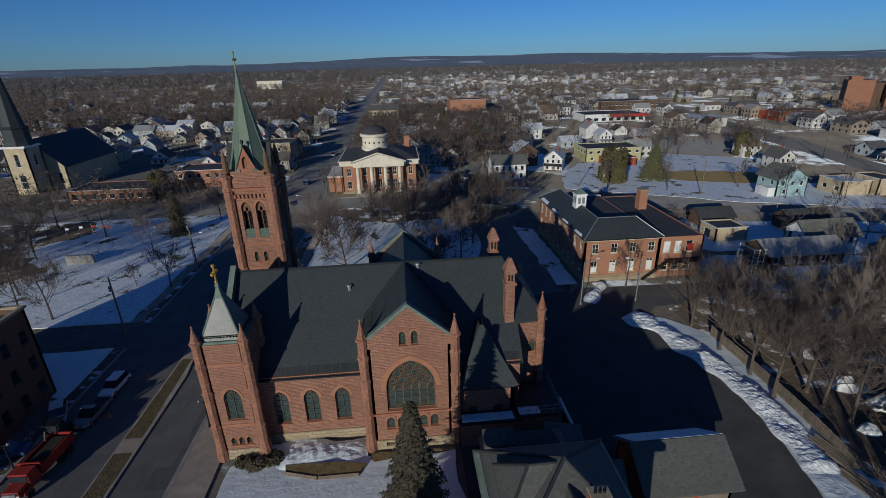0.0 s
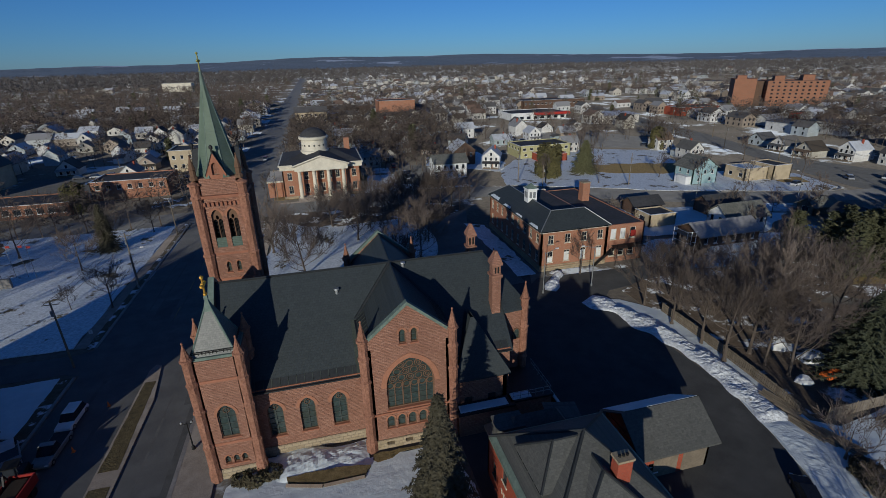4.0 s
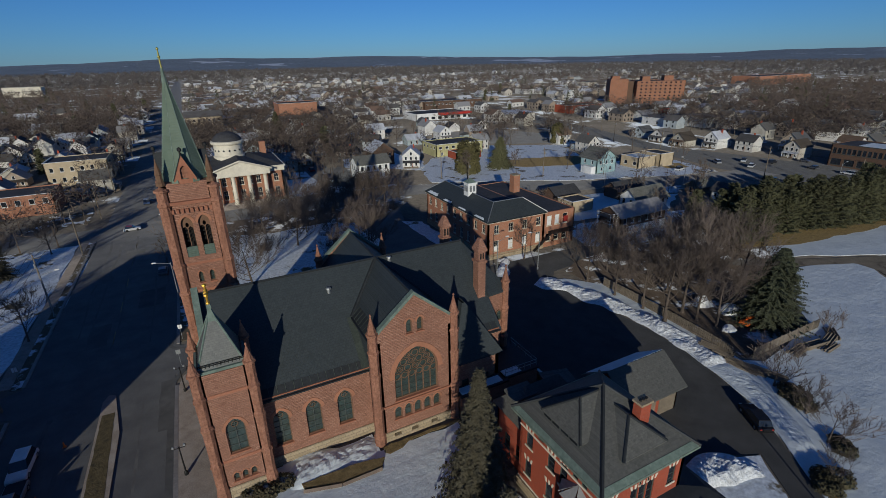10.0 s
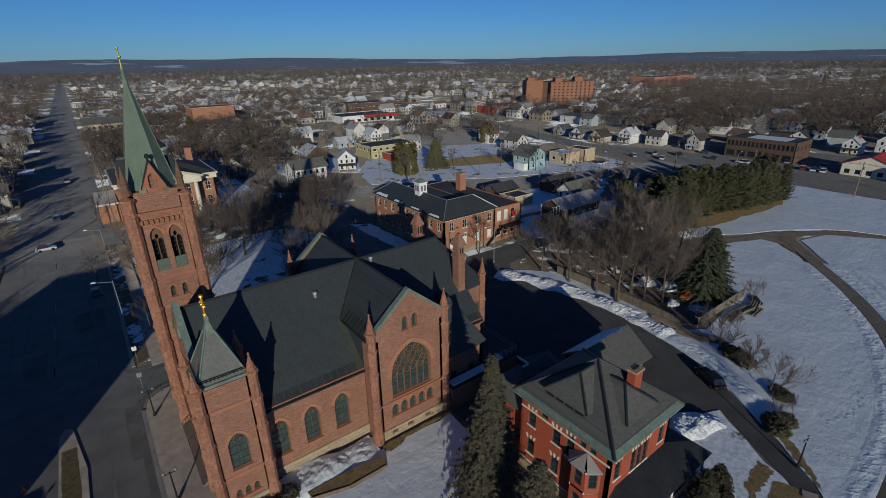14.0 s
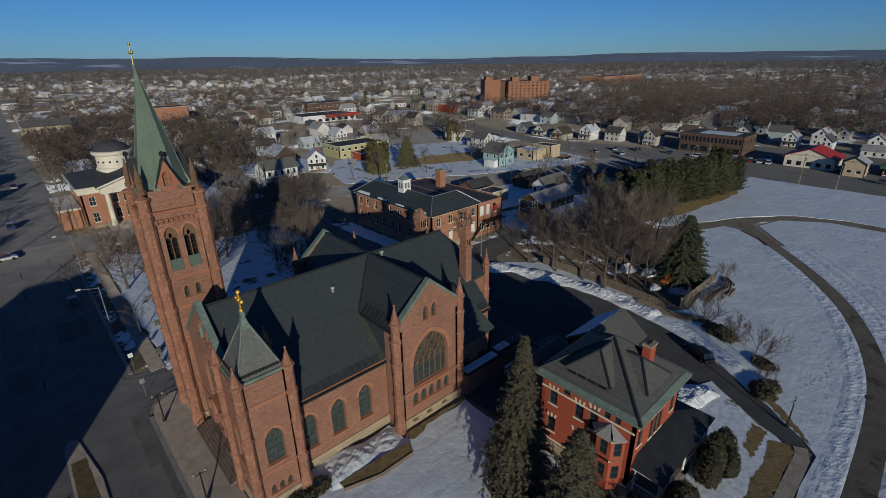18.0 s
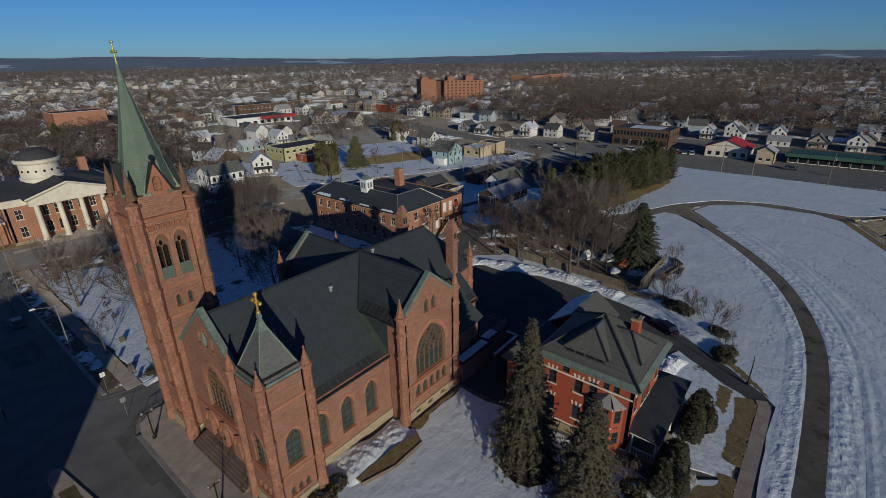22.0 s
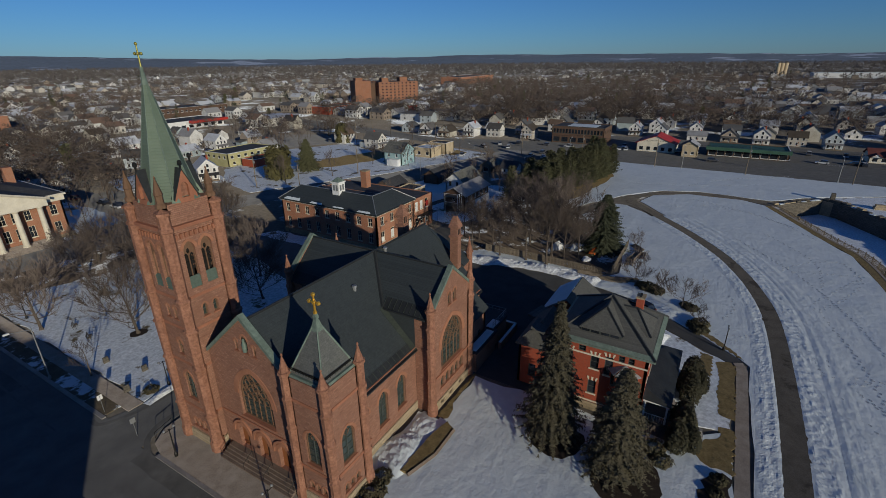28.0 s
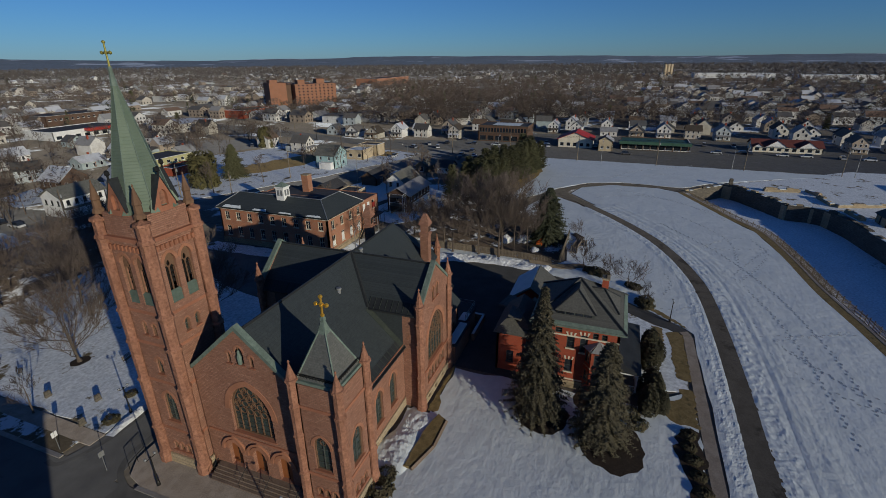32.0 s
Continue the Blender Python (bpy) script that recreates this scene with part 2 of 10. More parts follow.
SPIRE_C = surface("spire_copper", (0.122, 0.165, 0.118), (0.165, 0.212, 0.158), 1.2, 0.3, 0.6, 0.1, 0.02, 0.1, (0.092, 0.122, 0.09))
GOLD = surface("gilding", (0.75, 0.42, 0.06), (0.85, 0.52, 0.1), 4, 1, 0.35, 0.1, 0.01, 0.7)
LEAD = surface("dark_lead", (0.02, 0.023, 0.024), (0.035, 0.038, 0.04), 3, 0.5, 0.6, 0.2, 0.02)
GUTTER = surface("green_black_gutter", (0.032, 0.04, 0.034), (0.06, 0.07, 0.058), 4, 0.6, 0.6, 0.2, 0.02)
RING = surface("orange_dressed_stone", (0.325, 0.143, 0.082), (0.4, 0.182, 0.108), 5, 0.5, 0.85, 0.2, 0.02)
TRACERY = surface("tracery_stone", (0.15, 0.085, 0.05), (0.2, 0.115, 0.07), 5, 0.6, 0.85, 0.2, 0.02)
MULLION = surface("window_lead", (0.05, 0.06, 0.055), (0.085, 0.095, 0.085), 5, 0.6, 0.6, 0.1, 0.01)
STAINED = surface("stained_glass", (0.02, 0.035, 0.035), (0.06, 0.085, 0.08), 2.2, 0.7, 0.18, 0.15, 0.02, 0.0, (0.05, 0.05, 0.035), 0, 0.6)
GLASS = surface("window_glass", (0.012, 0.015, 0.02), (0.03, 0.036, 0.044), 0.8, 0.3, 0.08, 0.05, 0.01, 0.0, None, 0.3, 0.7)
DARK = surface("dark_void", (0.012, 0.011, 0.01), (0.02, 0.018, 0.016), 2, 0.4, 0.9, 0)
LOUVRE = surface("green_louvre", (0.095, 0.132, 0.105), (0.135, 0.18, 0.145), 3, 0.5, 0.7, 0.1)
BRICK = masonry("red_brick", [(0.34, 0.062, 0.03), (0.42, 0.085, 0.042), (0.38, 0.072, 0.036)], (0.27, 0.1, 0.065), 0.22, 0.075, 0.01, 0.3, 0.85)
BRICK_O = masonry("orange_brick", [(0.34, 0.135, 0.072), (0.44, 0.195, 0.11), (0.385, 0.162, 0.088)], (0.34, 0.21, 0.15), 0.22, 0.075, 0.01, 0.3, 0.85)
BRICK_D = masonry("dull_brick", [(0.28, 0.118, 0.066), (0.35, 0.155, 0.09), (0.31, 0.135, 0.076)], (0.26, 0.15, 0.1), 0.22, 0.075, 0.01, 0.3, 0.85)
BRICK_B = masonry("brown_brick", [(0.10, 0.06, 0.04), (0.15, 0.09, 0.06), (0.12, 0.07, 0.05)], (0.12, 0.08, 0.06), 0.22, 0.075, 0.01, 0.3, 0.85)
CREAM = surface("cream_paint", (0.66, 0.6, 0.47), (0.74, 0.68, 0.55), 3, 0.4, 0.6, 0.1, 0.01)
WHITE = surface("white_paint", (0.72, 0.72, 0.69), (0.8, 0.8, 0.78), 3, 0.4, 0.6, 0.1, 0.01)
WOOD = surface("weathered_wood", (0.16, 0.13, 0.095), (0.26, 0.21, 0.15), 4, 0.5, 0.9, 0.4, 0.02, 0.0, None, 0.2)
GREYWOOD = surface("grey_fence_wood", (0.14, 0.115, 0.09), (0.23, 0.2, 0.165), 5, 0.4, 0.95, 0.5, 0.02, 0.0, (0.1, 0.08, 0.062), 0.2)
DOORW = surface("oak_door", (0.24, 0.085, 0.03), (0.3, 0.11, 0.04), 4, 0.5, 0.6, 0.2, 0.01)
IRON = surface("dark_iron", (0.018, 0.018, 0.018), (0.035, 0.034, 0.032), 6, 1, 0.55, 0.1, 0.005, 0.4)
GALV = surface("galvanised_steel", (0.25, 0.26, 0.26), (0.36, 0.37, 0.37), 5, 0.6, 0.5, 0.1, 0.005, 0.5)
ASPHALT = blended("asphalt", (0.095, 0.094, 0.093), (0.13, 0.128, 0.125), (0.17, 0.168, 0.163), 0.08, 0.3, 0.55, 0.75, 0.7, 0.2, 0.02, 12.0)
ASPHALT_L = blended("salted_asphalt", (0.125, 0.123, 0.12), (0.165, 0.162, 0.158), (0.215, 0.212, 0.206), 0.05, 0.2, 0.55, 0.75, 0.85, 0.2, 0.02, 12.0)
ASPHALT_D = blended("patched_asphalt", (0.078, 0.077, 0.075), (0.105, 0.104, 0.101), (0.13, 0.128, 0.125), 0.2, 0.5, 0.55, 0.75, 0.85, 0.2, 0.02, 12.0)
ASPHALT_M = blended("worn_asphalt", (0.095, 0.093, 0.09), (0.13, 0.127, 0.123), (0.18, 0.177, 0.172), 0.05, 0.2, 0.55, 0.75, 0.85, 0.2, 0.02, 12.0)
LITTER = blended("leaf_litter", (0.085, 0.064, 0.047), (0.13, 0.1, 0.074), (0.62, 0.64, 0.66), 0.16, 0.6, 0.54, 0.6, 0.95, 0.6, 0.08, 4.0)
OLDGOLD = surface("tarnished_gilding", (0.3, 0.28, 0.07), (0.42, 0.36, 0.1), 4, 1, 0.45, 0.1, 0.01, 0.5)
BLACKCAR = surface("black_car_paint", (0.012, 0.012, 0.014), (0.02, 0.02, 0.022), 2, 0.5, 0.25, 0)
LOT = blended("dark_asphalt", (0.05, 0.05, 0.05), (0.07, 0.07, 0.069), (0.097, 0.096, 0.094), 0.09, 0.3, 0.6, 0.8, 0.8, 0.2, 0.02, 12.0)
PATHM = blended("asphalt_path", (0.093, 0.083, 0.069), (0.126, 0.113, 0.095), (0.056, 0.049, 0.041), 0.22, 0.5, 0.56, 0.62, 0.9, 0.2, 0.02, 8.0)
CONC = blended("concrete", (0.25, 0.21, 0.175), (0.31, 0.265, 0.225), (0.35, 0.31, 0.27), 0.2, 0.8, 0.5, 0.7, 0.9, 0.2, 0.01, 8.0)
STEP = surface("worn_brown_step", (0.17, 0.125, 0.095), (0.25, 0.19, 0.145), 5, 0.6, 0.9, 0.3, 0.02)
KERB = surface("kerb_stone", (0.24, 0.22, 0.2), (0.33, 0.31, 0.28), 3, 0.4, 0.9, 0.2)
SNOW = snow_cover("snow", (0.61, 0.66, 0.67), (0.68, 0.725, 0.73), (0.56, 0.61, 0.62))
SNOW_T = blended("thin_snow", (0.64, 0.68, 0.695), (0.74, 0.77, 0.78), (0.14, 0.11, 0.06), 0.16, 0.5, 0.58, 0.63, 0.85, 0.5, 0.1, 2.0, grit=0.0)
SNOW_D = blended("ploughed_snow", (0.6, 0.615, 0.615), (0.78, 0.8, 0.805), (0.25, 0.225, 0.2), 0.8, 1.6, 0.62, 0.72, 0.8, 1.0, 0.2, 2.4, grit=0.0)
# Packed snow, darkened to stand for the shade inside each print.
PACKED_SHADE = surface("packed_snow_with_pit_shade", (0.36, 0.385, 0.4), (0.48, 0.505, 0.52), 6, 1, 0.6, 0.3, 0.02)
GRASS = blended("winter_grass", (0.18, 0.13, 0.056), (0.255, 0.188, 0.088), (0.1, 0.082, 0.04), 0.9, 1.6, 0.54, 0.68, 0.95, 0.9, 0.08, 5.0, None, 0.4)
MEDGRASS = blended("worn_median_grass", (0.095, 0.075, 0.038), (0.14, 0.11, 0.056), (0.065, 0.054, 0.032), 0.9, 1.6, 0.54, 0.68, 0.95, 0.9, 0.08, 5.0, None, 0.4)
JUNIPER = surface("low_juniper", (0.044, 0.042, 0.022), (0.1, 0.09, 0.048), 2.2, 0.5, 0.9, 0, 0.02, 0.0, (0.07, 0.05, 0.03), 0.15)
TOWN = blended("town_ground", (0.125, 0.108, 0.088), (0.17, 0.15, 0.123), (0.6, 0.64, 0.67), 0.03, 0.05, 0.55, 0.595, 0.95, 0.3, 0.1, 0.8)
VERGE = blended("muddy_verge", (0.1, 0.08, 0.052), (0.14, 0.112, 0.075), (0.6, 0.635, 0.66), 0.3, 0.6, 0.53, 0.58, 0.95, 0.5, 0.06, 4.0, None, 0.4)
BED = surface("bark_mulch", (0.03, 0.022, 0.015), (0.06, 0.042, 0.028), 5, 0.6, 0.95, 0.8, 0.08)
ICE = blended("snowy_ice", (0.66, 0.71, 0.76), (0.76, 0.8, 0.84), (0.12, 0.14, 0.16), 0.06, 0.2, 0.62, 0.66, 0.5, 0.2, 0.05, 2.0, grit=0.0)
# Bluish base colour carries the aerial haze over the hills.
HILL = blended("haze_blue_woods", (0.17, 0.205, 0.24), (0.205, 0.24, 0.275), (0.5, 0.55, 0.62), 0.0022, 0.004, 0.6, 0.615, 1.0, 0.2, 2.0, 0.05, (1, 1, 14), 0.0)
BARK = surface("bark", (0.08, 0.064, 0.05), (0.14, 0.11, 0.088), 4, 0.5, 0.95, 0.8, 0.05)
TWIG = surface("bare_twigs", (0.11, 0.085, 0.069), (0.17, 0.135, 0.112), 0.6, 0.1, 0.95, 0, 0.01, 0.0, (0.095, 0.073, 0.061), 0.3)
TWIG_R = surface("distant_twigs", (0.098, 0.075, 0.06), (0.15, 0.116, 0.094), 0.6, 0.1, 0.95, 0, 0.01, 0.0, None, 0.2)
# Twigs greyed so that distance haze is part of their colour.
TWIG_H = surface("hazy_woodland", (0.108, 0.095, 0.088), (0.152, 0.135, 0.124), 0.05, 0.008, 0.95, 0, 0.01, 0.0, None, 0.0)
BAYTIN = surface("pale_tin_roof", (0.27, 0.26, 0.25), (0.36, 0.35, 0.34), 3, 0.5, 0.6, 0.1, 0.01)
BRUSH = surface("brown_brush", (0.05, 0.038, 0.026), (0.1, 0.075, 0.052), 2.5, 0.5, 0.95, 0, 0.01)
NEEDLE = surface("spruce_needles", (0.058, 0.052, 0.032), (0.135, 0.117, 0.074), 2.2, 0.5, 0.85, 0, 0.02, 0.0, (0.068, 0.062, 0.04), 0.15)
YEW = surface("yew_foliage", (0.026, 0.025, 0.014), (0.062, 0.058, 0.031), 2.2, 0.5, 0.85, 0, 0.02, 0.0, (0.04, 0.034, 0.02), 0.15)
PINE = surface("pine_needles", (0.068, 0.072, 0.036), (0.14, 0.138, 0.07), 1.2, 0.3, 0.85, 0, 0.02, 0.0, (0.06, 0.058, 0.031), 0.2)
FIRGREEN = surface("dark_spruce_needles", (0.044, 0.053, 0.031), (0.105, 0.115, 0.066), 1.8, 0.4, 0.85, 0, 0.02, 0.0, (0.055, 0.058, 0.035), 0.15)
CEDAR = surface("cedar_foliage", (0.08, 0.075, 0.03), (0.14, 0.12, 0.05), 1.2, 0.3, 0.9, 0, 0.02, 0.0, None, 0.15)
SIDING = picked("clapboard_siding", [(0.7, 0.69, 0.65), (0.62, 0.6, 0.55), (0.74, 0.73, 0.7), (0.45, 0.5, 0.52), (0.68, 0.66, 0.6), (0.5, 0.46, 0.4), (0.72, 0.7, 0.66), (0.48, 0.45, 0.38), (0.38, 0.45, 0.46), (0.4, 0.33, 0.26), (0.7, 0.69, 0.66)], 0.7, 2.0, 3.0)
ROOFING = picked("asphalt_shingles", [(0.09, 0.085, 0.08), (0.15, 0.14, 0.13), (0.05, 0.05, 0.052), (0.16, 0.11, 0.075), (0.11, 0.11, 0.11), (0.24, 0.235, 0.23), (0.08, 0.065, 0.05), (0.55, 0.57, 0.6), (0.13, 0.125, 0.115), (0.4, 0.41, 0.43), (0.3, 0.3, 0.3)], 0.9, 3.0)
CARPAINT = picked("car_paint", [(0.55, 0.56, 0.57), (0.03, 0.03, 0.035), (0.3, 0.31, 0.33), (0.06, 0.1, 0.2), (0.25, 0.03, 0.025), (0.6, 0.6, 0.6), (0.1, 0.1, 0.11)], 0.3, 1.0)
YELLOW = surface("yellow_siding", (0.42, 0.39, 0.19), (0.5, 0.465, 0.25), 3, 0.4, 0.8, 0.1)
TEAL = surface("pale_teal_siding", (0.3, 0.44, 0.45), (0.36, 0.5, 0.5), 3, 0.4, 0.8, 0.1)
TAN = surface("tan_siding", (0.46, 0.37, 0.24), (0.54, 0.44, 0.3), 3, 0.4, 0.8, 0.1)
REDMETAL = surface("red_metal_roof", (0.42, 0.035, 0.025), (0.5, 0.05, 0.035), 2, 0.4, 0.6, 0.1)
REDROOF = surface("dark_red_shingles", (0.13, 0.04, 0.033), (0.18, 0.055, 0.045), 2, 0.4, 0.85, 0.2)
GREENROOF = surface("green_metal_roof", (0.04, 0.1, 0.07), (0.06, 0.13, 0.09), 2, 0.4, 0.6, 0.1)
FLATROOF = surface("flat_roof_membrane", (0.045, 0.045, 0.048), (0.075, 0.075, 0.078), 1.5, 0.2, 0.9, 0.2)
# Dark stone; on the far lock walls its tone stands for shade.
DARK_SHADED_ROCK = masonry("dark_and_shade_toned_stone", [(0.1, 0.088, 0.07), (0.17, 0.15, 0.12), (0.13, 0.115, 0.095)], (0.06, 0.055, 0.045), 0.9, 0.45, 0.03, 0.8)
REDPAINT = surface("red_paint", (0.26, 0.03, 0.025), (0.33, 0.038, 0.03), 2, 0.5, 0.35, 0.05)
ORANGE = surface("orange_plastic", (0.75, 0.16, 0.03), (0.85, 0.2, 0.04), 2, 0.5, 0.6, 0.05)
RUBBER = surface("tyre_rubber", (0.015, 0.015, 0.015), (0.025, 0.025, 0.025), 5, 1, 0.9, 0.1)
LANEPAINT = surface("worn_yellow_paint", (0.2, 0.17, 0.09), (0.3, 0.25, 0.12), 6, 0.6, 0.8, 0.1)
FADEPAINT = surface("faded_white_paint", (0.17, 0.168, 0.16), (0.3, 0.298, 0.29), 5, 0.6, 0.8, 0.1)
LAMPGLASS = surface("lamp_glass", (0.65, 0.64, 0.6), (0.75, 0.74, 0.7), 3, 1, 0.3, 0)


# ---- building helpers ----
HOME = {}


def thing(name, x=0.0, y=0.0, z=0.0, label="", category="", group="", kind=""):
    """An Empty at the base of a thing; its parts are given in world places."""
    e = new(name)
    e.location, e.empty_display_size = (x, y, z), 0.5
    HOME[e] = Vector((x, y, z))
    return tagged(e, label, category, group, kind)


def part(name, bm, material, parent=None, label=""):
    me = bpy.data.meshes.new(name)
    home = HOME.get(parent, Vector())
    if home.length:
        bmesh.ops.translate(bm, verts=bm.verts, vec=-home)
    bm.to_mesh(me)
    bm.free()
    me.materials.append(material)
    ob = new(name, me)
    ob.parent = parent
    if parent and parent.type == "MESH":
        HOME[ob] = home
    elif parent:
        HOME[ob] = home
    return tagged(ob, label)


def whole(name, verts, faces, material, label="", category="", kind="", parent=None):
    me = bpy.data.meshes.new(name)
    me.from_pydata([tuple(v) for v in verts], [], [tuple(f) for f in faces])
    me.materials.append(material)
    ob = new(name, me)
    ob.parent = parent
    return tagged(ob, label, category, "", kind)


def solo(name, bm, material, x, y, z, label, category, group="", kind=""):
    """A thing of one mesh, with its origin at its base."""
    bmesh.ops.translate(bm, verts=bm.verts, vec=(-x, -y, -z))
    me = bpy.data.meshes.new(name)
    bm.to_mesh(me)
    bm.free()
    me.materials.append(material)
    ob = new(name, me)
    ob.location = (x, y, z)
    return tagged(ob, label, category, group, kind)


def B():
    return bmesh.new()


def quad(bm, *pts):
    return bm.faces.new([bm.verts.new(p) for p in pts])


def hexa(bm, p):
    """Eight corners: four below, four above, both counter-clockwise from above."""
    v = [bm.verts.new(q) for q in p]
    for f in ((3, 2, 1, 0), (4, 5, 6, 7), (0, 1, 5, 4), (1, 2, 6, 5), (2, 3, 7, 6), (3, 0, 4, 7)):
        bm.faces.new([v[i] for i in f])
    return bm


def box(bm, x0, y0, z0, x1, y1, z1, inset=0.0):
    i = inset
    return hexa(bm, [(x0, y0, z0), (x1, y0, z0), (x1, y1, z0), (x0, y1, z0), (x0 + i, y0 + i, z1), (x1 - i, y0 + i, z1), (x1 - i, y1 - i, z1), (x0 + i, y1 - i, z1)])


def bar(bm, a, b, r, sides=6, r2=None, turn=0.0):
    """A round or square bar from a to b, tapering to r2."""
    a, b = Vector(a), Vector(b)
    r2 = r if r2 is None else r2
    d = (b - a).normalized()
    u = d.orthogonal().normalized() if abs(d.z) < 0.999 else Vector((1, 0, 0))
    w = d.cross(u)
    ring = []
    for c, q in ((a, r), (b, r2)):
        ring.append([bm.verts.new(c + (u * math.cos(k) + w * math.sin(k)) * max(q, 0.001)) for k in (math.tau * i / sides + turn for i in range(sides))])
    for i in range(sides):
        j = (i + 1) % sides
        bm.faces.new((ring[0][i], ring[0][j], ring[1][j], ring[1][i]))
    bm.faces.new(ring[1])
    bm.faces.new(ring[0][::-1])
    return bm


def lathe(bm, x, y, prof, sides=8, turn=0.0):
    """Rings of (radius, height) about an upright axis."""
    rings = []
    for r, z in prof:
        rings.append([bm.verts.new((x + max(r, 0.002) * math.cos(k), y + max(r, 0.002) * math.sin(k), z)) for k in (math.tau * i / sides + turn for i in range(sides))])
    for a, b in zip(rings, rings[1:]):
        for i in range(sides):
            j = (i + 1) % sides
            bm.faces.new((a[i], a[j], b[j], b[i]))
    bm.faces.new(rings[-1])
    bm.faces.new(rings[0][::-1])
    return bm


def panel(bm, outer, holes, at, u, th):
    """A wall sheet: outlines in (along, up) about the place at, along the flat direction u, th thick to the left of u."""
    from mathutils import geometry
    u = Vector((u[0], u[1], 0)).normalized()
    n = Vector((-u.y, u.x, 0)) * th
    at = Vector(at)
    loops = [[Vector((a, b, 0)) for a, b in lp] for lp in (outer, *holes)]
    flat = [p for lp in loops for p in lp]
    put = [at + u * p.x + Vector((0, 0, p.y)) for p in flat]
    f = [bm.verts.new(p) for p in put]
    k = [bm.verts.new(p + n) for p in put]
    for t in geometry.tessellate_polygon(loops):
        a, b, c = (flat[i] for i in t)
        if (b - a).cross(c - a).z < 0:
            t = t[::-1]
        bm.faces.new([f[i] for i in t])
        bm.faces.new([k[i] for i in t[::-1]])
    s = 0
    for q, lp in enumerate(loops):
        m = len(lp)
        area = sum(lp[i].x * lp[(i + 1) % m].y - lp[(i + 1) % m].x * lp[i].y for i in range(m))
        flip = (area > 0) == (q == 0)
        for i in range(m):
            j = (i + 1) % m
            e = (f[s + j], f[s + i], k[s + i], k[s + j])
            bm.faces.new(e if flip else e[::-1])
        s += m
    return bm


def arch(cx, z0, w, h, pointed=1.0, n=7):
    """Outline of an arched opening: sill z0, width w, full height h; pointed 0 round, 1 gothic."""
    r = w / 2 * (1 + 0.7 * pointed)
    rise = math.sqrt(max(r * r - (r - w / 2) ** 2, 1e-6))
    zs = z0 + h - rise
    pts = [(cx - w / 2, z0), (cx + w / 2, z0)]
    top = math.acos((r - w / 2) / r)
    for i in range(n + 1):
        a = top * i / n
        pts.append((cx + w / 2 - r + r * math.cos(a), zs + r * math.sin(a)))
    for i in range(n - 1, -1, -1):
        a = top * i / n
        pts.append((cx - w / 2 + r - r * math.cos(a), zs + r * math.sin(a)))
    return pts


def rect(a0, z0, a1, z1):
    return [(a0, z0), (a1, z0), (a1, z1), (a0, z1)]


def grown(pts, d):
    """An outline moved outward by d from its middle, by direction."""
    cx = (min(p[0] for p in pts) + max(p[0] for p in pts)) / 2
    cz = (min(p[1] for p in pts) + max(p[1] for p in pts)) / 2
    w = (max(p[0] for p in pts) - min(p[0] for p in pts)) / 2
    h = (max(p[1] for p in pts) - min(p[1] for p in pts)) / 2
    return [(cx + (a - cx) * (w + d) / w, cz + (b - cz) * (h + d) / h) for a, b in pts]


def slab_roof(bm, pts, th=0.25):
    """A roof plane from its upper corners, with thickness below."""
    up = [bm.verts.new(p) for p in pts]
    dn = [bm.verts.new((p[0], p[1], p[2] - th)) for p in pts]
    bm.faces.new(up)
    bm.faces.new(dn[::-1])
    n = len(pts)
    for i in range(n):
        j = (i + 1) % n
        bm.faces.new((up[j], up[i], dn[i], dn[j]))
    bm.normal_update()
    return bm


def flat(name, pts, z, material, label="", th=0.15, category="", parent=None, kind="structure"):
    """A flat sheet of ground with a visible edge."""
    from mathutils import geometry
    bm = B()
    loop = [Vector((p[0], p[1], 0)) for p in pts]
    top = [bm.verts.new((p.x, p.y, z)) for p in loop]
    low = [bm.verts.new((p.x, p.y, z - th)) for p in loop]
    area = sum(loop[i].x * loop[i - 1].y - loop[i - 1].x * loop[i].y for i in range(len(loop)))
    for t in geometry.tessellate_polygon([loop]):
        a, b, c = (loop[i] for i in t)
        if (b - a).cross(c - a).z < 0:
            t = t[::-1]
        bm.faces.new([top[i] for i in t])
    n = len(pts)
    for i in range(n):
        j = (i + 1) % n
        q = (top[i], low[i], low[j], top[j])
        bm.faces.new(q if area < 0 else q[::-1])
    me = bpy.data.meshes.new(name)
    bm.to_mesh(me)
    bm.free()
    me.materials.append(material)
    ob = new(name, me)
    ob.parent = parent
    return tagged(ob, label, category, "", kind)


def strip(name, line, width, z, material, label="", th=0.12, kind="structure", smooth=4):
    """A road or path of one width along a smoothed line."""
    pts = spline(line, smooth)
    left, right = [], []
    for i, p in enumerate(pts):
        d = (Vector(pts[min(i + 1, len(pts) - 1)]) - Vector(pts[max(i - 1, 0)])).normalized()
        w = width if isinstance(width, (int, float)) else width[0] + (width[1] - width[0]) * i / (len(pts) - 1)
        n = Vector((-d.y, d.x)) * w / 2
        left.append((p[0] + n.x, p[1] + n.y))
        right.append((p[0] - n.x, p[1] - n.y))
    return flat(name, left + right[::-1], z, material, label, th, "", None, kind)


